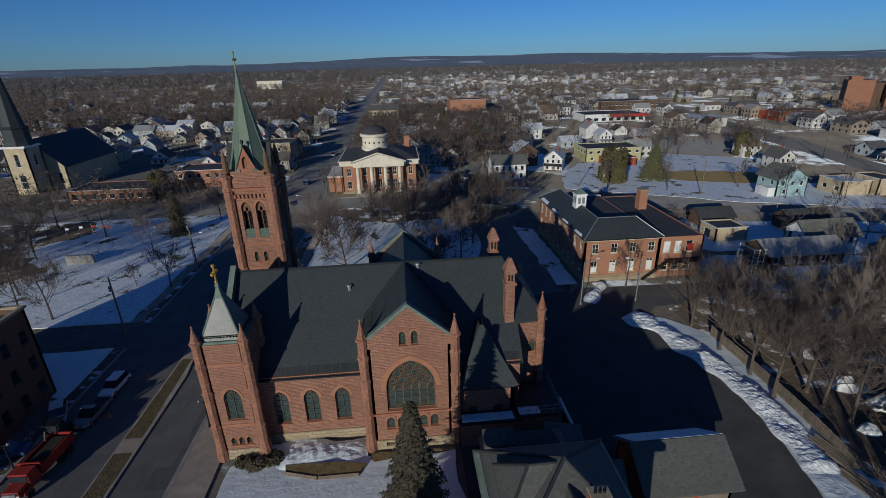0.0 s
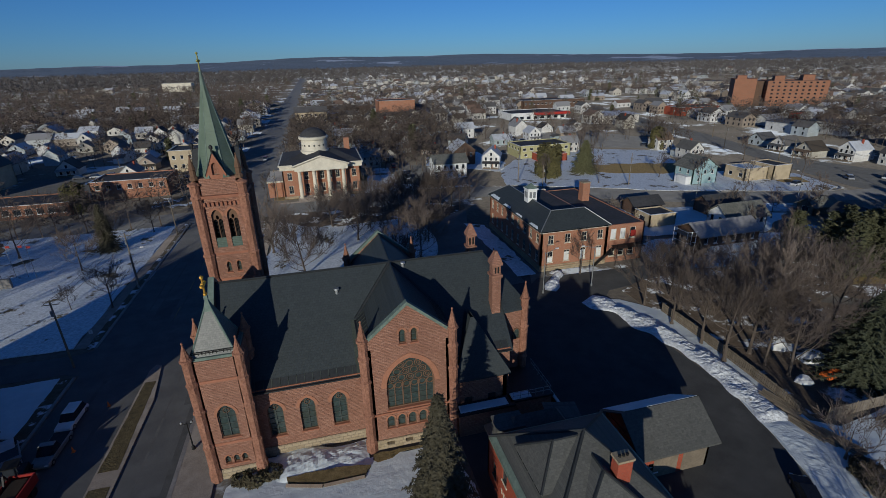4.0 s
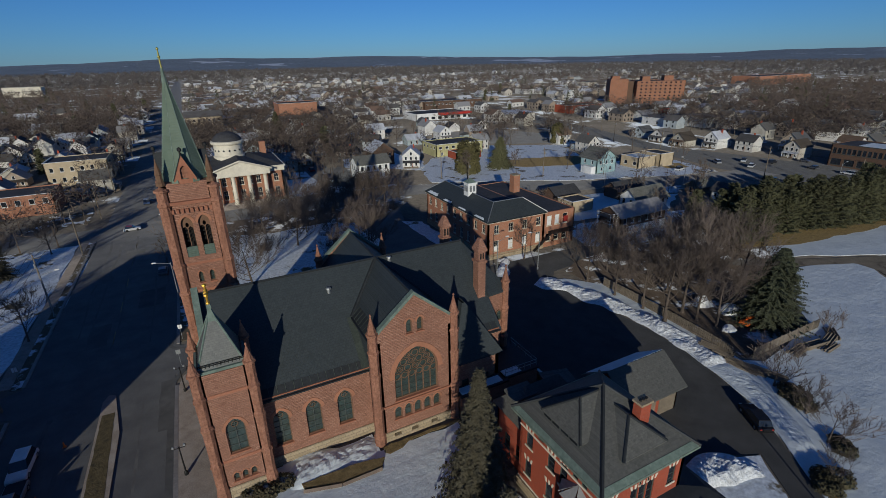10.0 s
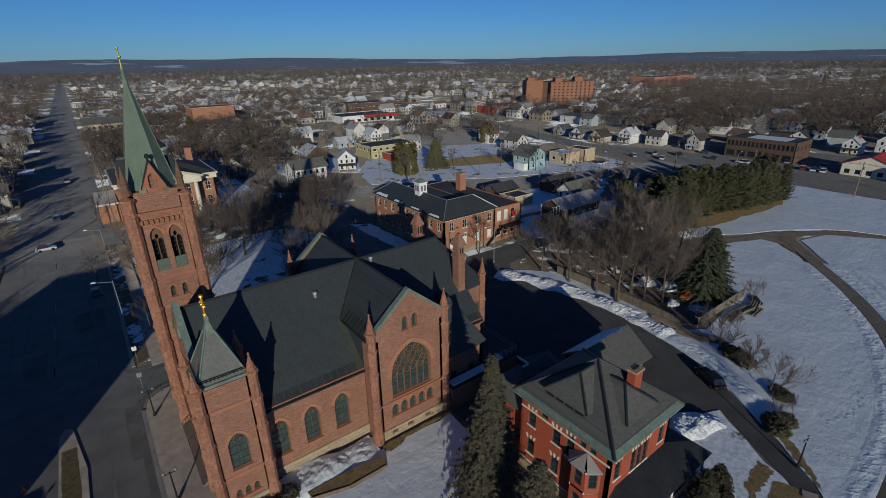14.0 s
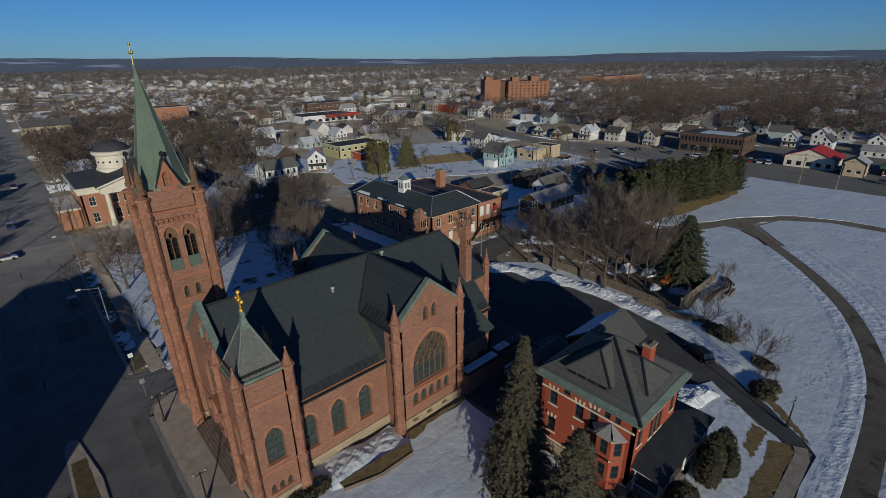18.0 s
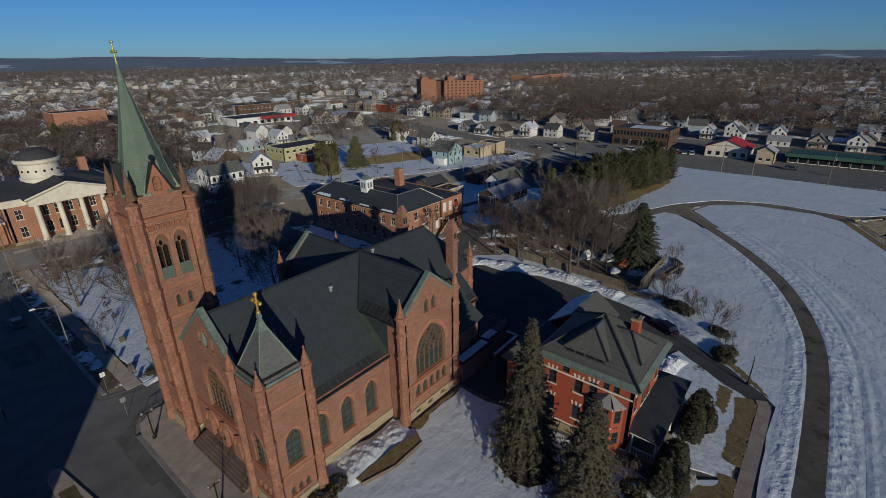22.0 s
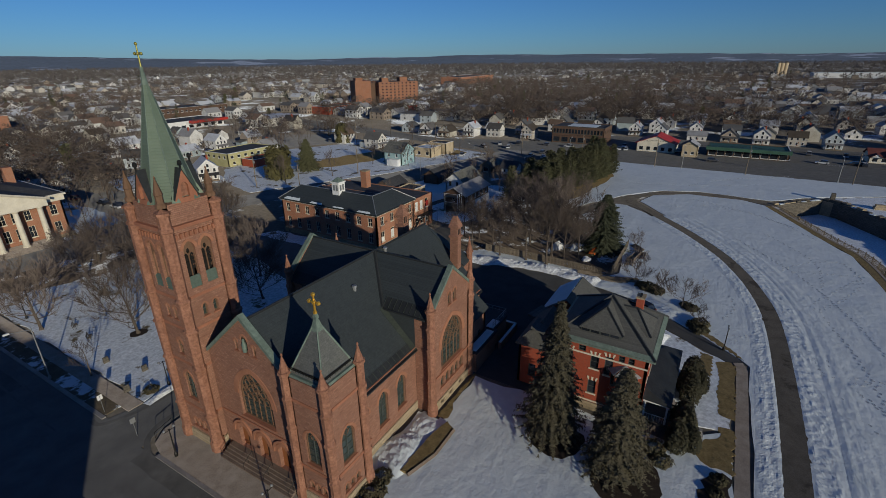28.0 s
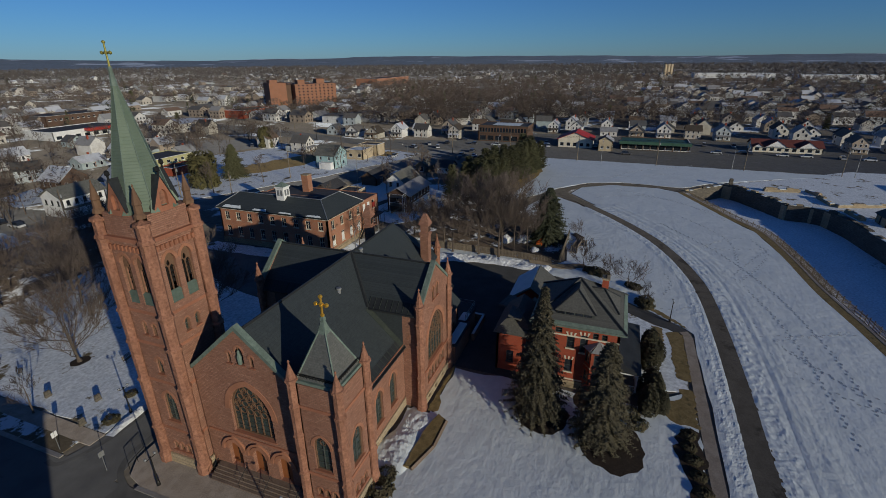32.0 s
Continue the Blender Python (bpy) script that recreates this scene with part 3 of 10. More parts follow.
def spline(line, steps=4):
    out = []
    P = [Vector(p) for p in line]
    if len(P) < 3 or steps < 2:
        return [tuple(p) for p in P]
    for i in range(len(P) - 1):
        a, b, c, d = P[max(i - 1, 0)], P[i], P[i + 1], P[min(i + 2, len(P) - 1)]
        for s in range(steps):
            t = s / steps
            out.append(tuple(0.5 * ((2 * b) + (c - a) * t + (2 * a - 5 * b + 4 * c - d) * t * t + (3 * b - a - 3 * c + d) * t ** 3)))
    out.append(tuple(P[-1]))
    return out


def ragged(pts, amount=0.6, step=2.5, seed=1):
    """An outline with an uneven edge."""
    rnd = random.Random(seed)
    out = []
    n = len(pts)
    for i in range(n):
        a, b = Vector(pts[i]), Vector(pts[(i + 1) % n])
        m = max(1, int((b - a).length / step))
        nrm = Vector((-(b - a).y, (b - a).x)).normalized()
        for k in range(m):
            out.append(tuple(a.lerp(b, k / m) + nrm * rnd.uniform(-amount, amount) * (0.4 if k == 0 else 1)))
    return out

# ---- ground, roads, snow ----
CANAL = [(124, 0.6), (108.6, -4.5), (95.4, -9.9), (85.2, -14.6), (69, -16.7), (53.5, -17.6), (43.2, -18.8), (35.2, -19.9), (10, -22), (-60, -24.5), (-60, -46), (20, -44.5), (48, -42.5), (82, -40), (102, -37.8), (111.5, -35), (113.5, -32), (114.5, -26), (122, -22.5), (133, -16.5), (136, -12)]


def build_ground():
    from mathutils import geometry
    out = [(-4900 * math.cos(a), -4900 * math.sin(a)) for a in (math.tau * i / 48 for i in range(48))]
    loops = [[Vector((x, y, 0)) for x, y in out], [Vector((x, y, 0)) for x, y in CANAL]]
    flatp = loops[0] + loops[1]
    tris = []
    for t in geometry.tessellate_polygon(loops):
        a, b, c = (flatp[i] for i in t)
        tris.append(t if (b - a).cross(c - a).z > 0 else t[::-1])
    whole("ground", [(p.x, p.y, -0.05) for p in flatp], tris, TOWN, "brown winter ground with patches of old snow", "ground", "structure")
    n = len(CANAL)
    bm = B()
    up = [bm.verts.new((x, y, -0.03)) for x, y in CANAL]
    dn = [bm.verts.new((x, y, -5.9)) for x, y in CANAL]
    for i in range(n):
        j = (i + 1) % n
        bm.faces.new((up[i], up[j], dn[j], dn[i]))
    ob = part("canal_wall", bm, FOUND)
    tagged(ob, "stone walls of a narrow canal", "wall", "", "structure")
    flat("water", CANAL, -4.5, ICE, "frozen snow-covered canal in shade", 0.2, "canal")


build_ground()

# roads
flat("road", [(-45, -60), (-27, -60), (-27, 70), (-22, 71.3), (-10, 71.8), (14, 72), (14, 77), (-20, 76.8), (-26.4, 78.5), (-27, 146), (-24, 152), (-25, 330), (-27, 1500), (-41, 1500), (-44, 330), (-45, 158), (-46, 76.5), (-48, 75.6), (-140, 75.6), (-140, 70.3), (-48, 70.3), (-45.5, 69.4)], 0.0, ASPHALT, "worn grey asphalt main street with a median", 0.2, "road")
strip("road_east", [(-140, 148.6), (-60, 148.6), (-20, 148.6), (22, 149), (48, 147.5), (76, 136), (106, 119.5), (130, 111.5), (150, 105.8), (172, 103)], 12.5, 0.012, ASPHALT_L, "asphalt street curving past a snowy slope")
flat("road_far", [(165, -420), (198, -420), (199, 0), (200, 60), (200, 106), (196, 130), (188, 157), (193, 182), (203, 216), (226, 330), (290, 620), (272, 625), (204, 330), (186, 220), (179, 182), (172, 152), (167, 132), (163, 114), (166, 98), (167, 60), (166, 0)], 0.006, ASPHALT_D, "wide asphalt avenue lined with shops", 0.2, "road")
strip("lane_north", [(14, 74.5), (26, 77), (30, 92), (28, 120), (26, 146)], 7, 0.016, LOT, "dark asphalt lane beside the school")
flat("parking_lot", [(5, 33), (5, 70), (14, 71.9), (26, 73.5), (33, 80), (60, 79), (62, 73), (44, 71), (40, 67), (41.6, 55.7), (42.6, 44.6), (42.2, 39), (41, 32.6), (39.2, 26.2), (37.4, 23.2), (35.3, 20.2), (31.4, 14.3), (27.4, 9.6), (26.2, 8.6), (25, 9.6), (25.8, 11.0), (28.3, 15.4), (32, 21.1), (26.5, 24), (17.5, 24.6), (17.5, 32)], 0.02, LOT, "black asphalt parking lot behind the church", 0.2, "parking lot")
strip("path", [(105.8, 38.2), (94.9, 29.6), (83.8, 20.9), (71.5, 13.2), (61.5, 9.0), (53.5, 6.6), (45.4, 5.0), (37, 4.3), (28, 4.0), (18, 3.9), (8, 4.0), (-3, 4.2), (-60, 4.3)], (2.2, 2.8), 0.075, PATHM, "curving brown-grey asphalt path through snow")
strip("path_edge", [(105.8, 38.2), (94.9, 29.6), (83.8, 20.9), (71.5, 13.2), (61.5, 9.0), (53.5, 6.6), (45.4, 5.0), (37, 4.3), (28, 4.0), (18, 3.9), (8, 4.0), (-3, 4.2), (-60, 4.3)], (2.6, 3.2), 0.068, BRUSH, "muddy edge of the path")
strip("path_loop", [(78, 57), (88, 51), (98, 46), (106, 42.5), (114, 38), (122, 31), (126.5, 21), (126, 9), (121.5, 0.5)], 3.2, 0.07, PATHM, "asphalt path looping round a snowfield")
flat("path_fork", [(100, 45.6), (101.8, 42), (101.6, 38.5), (98.5, 34.6), (101, 33.2), (105, 36.2), (109, 37.8), (114.5, 36.4), (110.5, 41.2)], 0.066, PATHM, "asphalt fork of two park paths")
flat("sidewalk_south", [(-60, 8.4), (24.6, 8.4), (26.6, 9.0), (26, 10.3), (25, 9.85), (-60, 9.85)], 0.07, CONC, "brown-grey pavement along a grass strip")
flat("grass_verge", ragged([(12.4, 9.9), (25, 9.9), (25.8, 10.8), (24.8, 12.5), (20, 11.9), (16, 12.0), (12.6, 11.6)], 0.2, 0.4, 50), 0.112, GRASS, "strip of dry brown grass")
flat("grass_corner", ragged([(2.6, 9.95), (10.1, 9.95), (10.1, 11.6), (8.4, 11.4), (7.2, 13.0), (4.2, 14.0), (3.0, 12.6)], 0.3, 0.5, 52), 0.113, GRASS, "patch of dry brown grass in thawing snow")
flat("grass_drive", ragged([(27.3, 8.9), (29.6, 10.4), (32.2, 12.8), (34.6, 15.2), (34.0, 17.4), (31.8, 14.2), (27.7, 9.4)], 0.2, 0.4, 51), 0.085, GRASS, "dry grass edging the drive")
flat("sidewalk_walk", [(10.2, 10.6), (12.2, 10.6), (12.6, 16.5), (10.8, 16.5)], 0.085, CONC, "short concrete walk to the porch")
flat("plaza", [(-26.6, 10), (-26.6, 66.5), (-25.9, 69), (-24, 70.4), (-21.8, 70.6), (-16, 70.8), (-16, 68.5), (-22.5, 68.4), (-22.5, 39.5), (-22.4, 10)], 0.12, CONC, "pale brown concrete forecourt of the church", 0.25, "pavement")
flat("sidewalk_park", [(-24.4, 77.6), (-22.5, 77.6), (-22.3, 140), (-24.2, 140)], 0.1, CONC, "concrete pavement along a small park", 0.2, "pavement")
flat("verge_park", [(-26.4, 79.5), (-24.4, 79.5), (-24.2, 142), (-26.2, 142)], 0.085, VERGE, "narrow snowy verge beside the street")
flat("sidewalk_west", [(-49.4, 77.5), (-47.6, 77.5), (-47.2, 143), (-49, 143)], 0.1, CONC, "pavement beside a snowy green", 0.2, "pavement")
flat("verge_west", [(-47.6, 77), (-46.2, 77), (-45.6, 143), (-47.2, 143)], 0.085, VERGE, "snowy verge with kerb")
flat("sidewalk_courthouse", [(-22, 154.95), (20, 155.1), (20, 156.4), (-22, 156.2)], 0.1, CONC, "pavement before the courthouse", 0.2, "pavement")
flat("lot_library", [(-122, 196), (-86, 196), (-58, 200), (-50, 206), (-50, 219), (-72, 226), (-122, 226)], 0.04, ASPHALT_D, "dark asphalt car park behind a brick block")
flat("lot_courthouse", [(18.5, 160), (27, 159.5), (30, 210), (20, 210)], 0.05, ASPHALT, "asphalt drive beside the courthouse")
flat("lot_yard", [(20.5, 172), (33, 160), (44, 160), (50, 170), (38, 180), (34, 200), (21.5, 200)], 0.052, ASPHALT_M, "worn asphalt yard between houses")
flat("snow_yards", ragged([(36, 196), (62, 176), (70, 190), (66, 222), (40, 214)], 0.6, 3, 20), 0.045, SNOW_T, "patchy snow on house lots", 0.15, "snow")
flat("snow_lawn", ragged([(20.5, 158.6), (33, 157.4), (44, 156.6), (43, 159.6), (33, 159.8), (22, 168), (20.4, 168)], 0.3, 2, 22), 0.06, SNOW, "small snowy lawn by a street corner", 0.15, "snow")
flat("lot_shops", [(198.5, -200), (240, -200), (240, 108), (200, 108), (199.5, 0)], 0.03, ASPHALT_D, "asphalt forecourts of roadside shops")
flat("lot_corner", [(120, 84), (146, 72), (165.5, 68), (166, 98), (160, 99.5), (130, 105)], 0.025, ASPHALT_D, "dark asphalt yard at a road bend")
flat("lot_north", [(98, 222), (150, 198), (170, 222), (150, 262), (106, 262)], 0.03, ASPHALT_L, "asphalt yard round a low store")

# snow sheets
flat("snow_park", ragged([(-22.3, 77.6), (11, 78), (14, 91), (17, 100.5), (18.2, 107), (18.2, 115), (17, 121), (12, 128), (4, 127), (-6, 126), (-14, 130), (-22.1, 137)], 0.5, 3, 2), 0.09, SNOW_T, "snowy park lawn with bare patches", 0.15, "snow")
flat("lot_school", [(10.6, 77), (30, 79), (29.8, 118), (33.5, 131), (24.5, 125.4), (17.6, 122.4), (13, 100)], 0.03, ASPHALT, "dark asphalt yard between park and school")
flat("litter_park", ragged([(-20.4, 136.6), (-14, 129.6), (-6, 125.6), (4, 126.6), (12, 127.6), (17, 120.8), (24, 125), (33.4, 131), (34, 134.5), (22, 142.4), (-20, 143.2)], 0.3, 2, 24), 0.06, LITTER, "leaf litter under the street trees of the park", 0.15, "ground")
flat("snow_lots", ragged([(-64, 162), (-50, 162), (-50.5, 176), (-63, 178)], 0.6, 2.5, 25), 0.03, VERGE, "patchy snow on a street corner lot", 0.1, "snow")
flat("snow_green", ragged([(-49.6, 77.8), (-140, 78), (-140, 142), (-49.2, 142)], 0.4, 4, 3), 0.09, SNOW_T, "snow-covered village green", 0.15, "snow")
# Brown litter sheet that also stands in for tree shade on snow.
flat("litter_and_shade_green", ragged([(-84, 79), (-92, 92), (-80, 104), (-96, 118), (-84, 130), (-92, 141), (-139, 141), (-139, 79)], 1.2, 2.5, 26), 0.1, LITTER, "leaf litter and old snow under trees, also standing for their shade", 0.15, "ground")
flat("snow_corner", ragged([(-48, 57), (-48, 69.3), (-62, 69.3), (-62, 60)], 0.3, 2.5, 4), 0.09, SNOW, "small corner lawn under snow", 0.15, "snow")
flat("verge_corner", [(-47.9, 42), (-46.2, 42), (-46.2, 69), (-47.9, 69)], 0.08, VERGE, "snowy verge of a side lawn")
flat("snow_front", ragged([(-22.2, 10), (9.8, 10.2), (4.6, 17), (4.6, 33), (4.4, 41.8), (-5.6, 41.9), (-5.7, 45.0), (-17, 45.0), (-21, 42), (-22, 30)], 0.35, 2, 5), 0.1, SNOW, "snow-covered lawn before the church", 0.2, "snow")
flat("snow_rectory", ragged([(9.5, 10.2), (25.2, 10.6), (28.0, 15.6), (31.6, 20.9), (26, 23.7), (17.5, 24.2), (17, 17.5), (9, 16.5)], 0.4, 1.6, 6), 0.1, SNOW_T, "patchy snow on the rectory lawn", 0.2, "snow")
flat("snow_verge", ragged([(-60, 5.45), (6, 5.4), (20, 4.9), (33, 4.2), (45, 4.9), (62, 9.2), (80, 19.6), (96, 33), (104, 42), (98, 45), (86, 48.5), (74, 41), (66, 33), (50, 31.3), (47.4, 33), (47.9, 42), (48.2, 52), (48.2, 61), (43.5, 67), (40, 68.5), (41.5, 64), (42.2, 55.7), (43, 44.6), (42.4, 39), (41.2, 32.6), (39.4, 26.1), (37.6, 23.1), (35.5, 20.0), (31.6, 14.2), (27.6, 9.4), (26, 8.1), (-60, 8.1)], 0.25, 3, 7), 0.06, SNOW, "snowfield between path and parking lot", 0.15, "snow")
flat("snow_field", ragged([(-60, 2.1), (6, 2.2), (20, 1.7), (33, 1.8), (46, 2.4), (63.5, 6.2), (81.5, 15), (97, 28), (108, 36.5), (117, 34), (124, 24), (124.4, 9), (120, 2), (107.5, -2.2), (94.5, -7.5), (84.5, -12.2), (68.5, -14.4), (53, -15.2), (42.8, -16.4), (34.8, -17.6), (10, -19.8), (-60, -22.5)], 0.25, 3, 8), 0.06, SNOW, "open snowfield inside the path loop", 0.15, "snow")
flat("snow_meadow", ragged([(88, 55), (99, 49.5), (116, 40), (125, 32), (129, 21), (128, 8), (127.5, 1.5), (138.5, -11), (150, -30), (165, -58), (165.6, 0), (166.4, 58), (150, 62), (118, 62), (96, 62)], 0.5, 4, 9), 0.05, SNOW, "snow-covered meadow beside the avenue", 0.15, "snow")
flat("snow_south", ragged([(149, -30), (139, -16), (124, -24.5), (116.5, -28), (115.8, -34), (112, -37.5), (102, -39.8), (82, -42), (48, -44.5), (20, -46.5), (20, -120), (174, -120), (174, -62)], 0.3, 4, 10), 0.04, SNOW_T, "rough snowy ground beyond the canal", 0.15, "snow")
flat("snow_slope", ragged([(56, 154), (80, 142), (104, 129), (128, 120), (142, 115.6), (152, 113), (158, 115.5), (159.5, 121), (163, 134), (160, 141), (128, 150), (150, 190), (110, 214), (80, 200), (62, 176)], 0.8, 4, 11), 0.05, SNOW_T, "snowy slope with brown grass beside a bend", 0.15, "snow")
flat("grass_corner", ragged([(147, 125), (156, 122.5), (159, 130), (155.5, 131), (154.5, 128.5), (147, 128.5)], 0.3, 2, 27), 0.09, GRASS, "dry grass beside a block building", 0.15, "grass")
strip("kerb_bend", [(104, 127.2), (128, 119), (142, 114.6), (152, 112), (158.6, 114.4), (160.6, 121), (164.2, 134)], 0.5, 0.16, KERB, "pale kerb round a snowy corner", 0.16)
flat("grass_slope", ragged([(92, 163), (118, 150), (138, 152), (136, 164), (112, 172), (98, 174)], 1.0, 3, 12), 0.09, GRASS, "sunlit dry grass on a slope", 0.15, "grass")
flat("snow_pines", ragged([(90, 59.5), (100, 55.6), (120, 52.6), (138, 50.6), (148, 56), (140, 64), (98, 68)], 0.8, 3, 13), 0.07, GRASS, "dry needles and grass under pines", 0.15, "grass")
flat("snow_courthouse", ragged([(6, 160), (18, 160), (20, 185), (10, 186)], 0.4, 2, 14), 0.09, SNOW, "snow lawn beside the courthouse", 0.15, "snow")
flat("grass_courthouse", ragged([(-24, 160), (6, 160), (10, 186), (5, 188), (5, 164), (-24, 164)], 0.3, 3, 15), 0.06, GRASS, "dry lawn round the courthouse", 0.15, "grass")
flat("snow_school", ragged([(29.5, 82), (33.6, 82), (33.8, 115), (29, 118)], 0.4, 2, 16), 0.09, SNOW_T, "snow strip beside the school wall", 0.15, "snow")
flat("snow_yard", ragged([(62, 96), (100, 88), (118, 98), (96, 112), (70, 118)], 0.8, 3, 17), 0.06, SNOW, "snowy back yards in shade", 0.15, "snow")
flat("snow_backyard", ragged([(60, 79), (64, 75), (88, 71), (96, 66), (110, 72), (104, 86), (70, 92), (62, 88)], 0.6, 3, 19), 0.05, SNOW_T, "thin snow on back yards behind the wood", 0.15, "snow")
flat("leaf_litter", ragged([(48.5, 33), (66, 34), (74, 42), (88, 50), (96, 58), (86, 70), (66, 74), (52, 73), (46, 70)], 0.6, 3, 18), 0.055, LITTER, "brown leaf litter under bare trees", 0.15, "ground")


def mound(name, line, width, height, material, label, seed=0, seg=0.25, across=19):
    """A rough heap of snow along a line."""
    pts = spline(line, 8)
    length = [0.0]
    for a, b in zip(pts, pts[1:]):
        length.append(length[-1] + (Vector(b) - Vector(a)).length)
    total, n = length[-1], max(4, int(length[-1] / seg))
    V, F = [], []
    for i in range(n + 1):
        s = total * i / n
        k = max(j for j in range(len(pts)) if length[j] <= s + 1e-6)
        k = min(k, len(pts) - 2)
        a, b = Vector(pts[k]), Vector(pts[k + 1])
        p = a.lerp(b, (s - length[k]) / max(length[k + 1] - length[k], 1e-6))
        d = (b - a).normalized()
        nr = Vector((-d.y, d.x))
        wv = width * (0.8 + 0.7 * noise.noise((s * 0.22, seed, 0)))
        ends = min(1.0, s / 1.5 + 0.05, (total - s) / 1.5 + 0.05)
        for j in range(across):
            q = j / (across - 1) * 2 - 1
            x = p + nr * q * wv / 2
            h = (1 - q * q) ** 0.8 * height * ends * (0.62 + 0.5 * noise.noise((x.x * 0.3, x.y * 0.3, seed)) + 0.2 * noise.noise((x.x * 0.8, x.y * 0.8, seed + 5)) + 0.17 * noise.noise((x.x * 1.7, x.y * 1.7, seed + 9)) + 0.09 * noise.noise((x.x * 4.2, x.y * 4.2, seed + 2)))
            V.append((x.x, x.y, max(0.0, h) + 0.03))
    for i in range(n):
        for j in range(across - 1):
            a = i * across + j
            F.append((a, a + 1, a + across + 1, a + across))
    ob = whole(name, V, F, material, label, "snow bank", "stuff")
    return ob


mound("snow_bank", [(38, 69), (40.8, 64), (43.2, 55.7), (44.6, 47), (44.4, 40), (43.2, 33.5)], 5.0, 0.95, SNOW_D, "ploughed snow bank edging the parking lot", 1)
mound("snow_bank", [(43.6, 35), (42.2, 28.5), (39.6, 23.2), (36.6, 18.8)], 4.6, 0.35, SNOW, "low trampled snow edging the drive", 7)
mound("snow_bank", [(19.4, 20.4), (22.6, 22.2), (26.4, 21.8), (29.8, 19.6)], 4.4, 1.4, SNOW_D, "rough heap of ploughed snow", 2)
mound("snow_bank", [(-16.2, 43.5), (-12.6, 43.3), (-9, 43.0), (-6.0, 42.0)], 5.8, 0.8, SNOW, "bright drift beside the nave wall", 3)
mound("snow_bank", [(-22.5, 76.9), (-19.5, 77.3), (-16, 77.4)], 1.6, 0.6, SNOW_D, "dirty snow ridge along a kerb", 4)
mound("snow_bank", [(33, 74), (36, 78.2), (38, 80.5), (37, 82)], 2.6, 0.9, SNOW_D, "shovelled snow beside the school", 5)
mound("snow_bank", [(6.5, 46.8), (9, 45.6), (10, 45.2)], 1.6, 0.5, SNOW, "snow drift on shaded yard", 6)

# trampled, crusted snow beside the path
PATH_LINE = [(94.9, 29.6), (83.8, 20.9), (71.5, 13.2), (61.5, 9.0), (53.5, 6.6), (45.4, 5.0), (37, 4.3), (28, 4.0), (18, 3.9), (8, 4.0), (-3, 4.2), (-14, 4.25)]


def crust(lo, hi, rough, seed, label):
    """Broken snow in a band beside the path, from lo to hi metres off its middle; streaks run along it."""
    pts = spline(PATH_LINE, 10)
    rows_ = []
    for a, b in zip(pts, pts[1:]):
        a, b = Vector(a), Vector(b)
        n = max(1, int((b - a).length / 0.24))
        d = (b - a).normalized()
        rows_ += [(a.lerp(b, k / n), Vector((-d.y, d.x))) for k in range(n)]
    m = max(8, int(abs(hi - lo) / 0.2))
    V, F = [], []
    for i, (p, nr) in enumerate(rows_):
        for j in range(m + 1):
            q = j / m
            o = lo + (hi - lo) * q
            c = p + nr * o
            edge = min(1.0, 5 * q + 0.25, 3.2 * (1 - q)) * min(1.0, i / 12, (len(rows_) - i) / 12)
            streak = noise.noise((i * 0.012, o * 1.1, seed)) + 0.5 * noise.noise((c.x * 0.25, c.y * 0.25, seed + 11))
            lump = noise.noise((c.x * 1.1, c.y * 1.1, seed + 3)) + 0.6 * noise.noise((c.x * 2.7, c.y * 2.7, seed + 7))
            h = 0.05 + 0.04 * streak + rough * max(-0.25, lump) + 0.03 * noise.noise((c.x * 0.4, c.y * 0.4, seed))
            V.append((c.x, c.y, 0.058 + max(0.0, h) * edge))
    w = m + 1
    for i in range(len(rows_) - 1):
        for j in range(m):
            a = i * w + j
            F.append((a, a + 1, a + w + 1, a + w))
    whole("snow_crust", V, F, SNOW, label, "snow", "stuff")


crust(1.3, 4.6, 0.085, 21, "trampled crust of snow beside the path")
crust(4.6, 8.8, 0.03, 22, "wind-packed snow with old tracks")
crust(-1.3, -3.9, 0.075, 23, "trampled crust of snow between path and pavement")

# median with kerb
flat("median_kerb", [(-35.7, 12), (-32.9, 12), (-33.0, 60), (-34.2, 68.6), (-35.0, 69.0), (-35.6, 67.6)], 0.14, CONC, "concrete kerb of the street median", 0.2, "kerb")
flat("median_grass", ragged([(-35.4, 12.3), (-33.25, 12.3), (-33.3, 45.6), (-35.4, 45.6)], 0.06, 1.0, 71), 0.155, MEDGRASS, "dry brown grass on the median", 0.05, "grass")
flat("median_grass", ragged([(-35.4, 48), (-33.35, 48), (-33.9, 64.6), (-35.3, 64.6)], 0.06, 1.0, 72), 0.155, MEDGRASS, "dry brown grass on the median", 0.05, "grass")
for nm, a, b in (("kerb_east", (-27, 10), (-26.55, 67)), ("kerb_park", (-26.9, 79), (-26.4, 142)), ("kerb_west", (-46.3, 77), (-45.85, 143)), ("kerb_corner", (-46.2, 42), (-45.8, 69))):
    bm = B()
    box(bm, a[0], a[1], -0.05, b[0], b[1], 0.13)
    tagged(part(nm, bm, KERB), "stone kerb beside the street", "kerb", "", "structure")

strip("slush", [(-27.5, 40), (-27.4, 64), (-26.8, 69), (-24.4, 71.6), (-20, 72), (-8, 72.4)], 0.7, 0.008, ASPHALT_D, "dark wet slush along the kerb", 0.02)
strip("slush", [(-27.6, 80), (-27.2, 78), (-22, 76.4), (-10, 76.6), (8, 76.8)], 0.6, 0.008, ASPHALT_D, "dark wet slush along the kerb", 0.02)
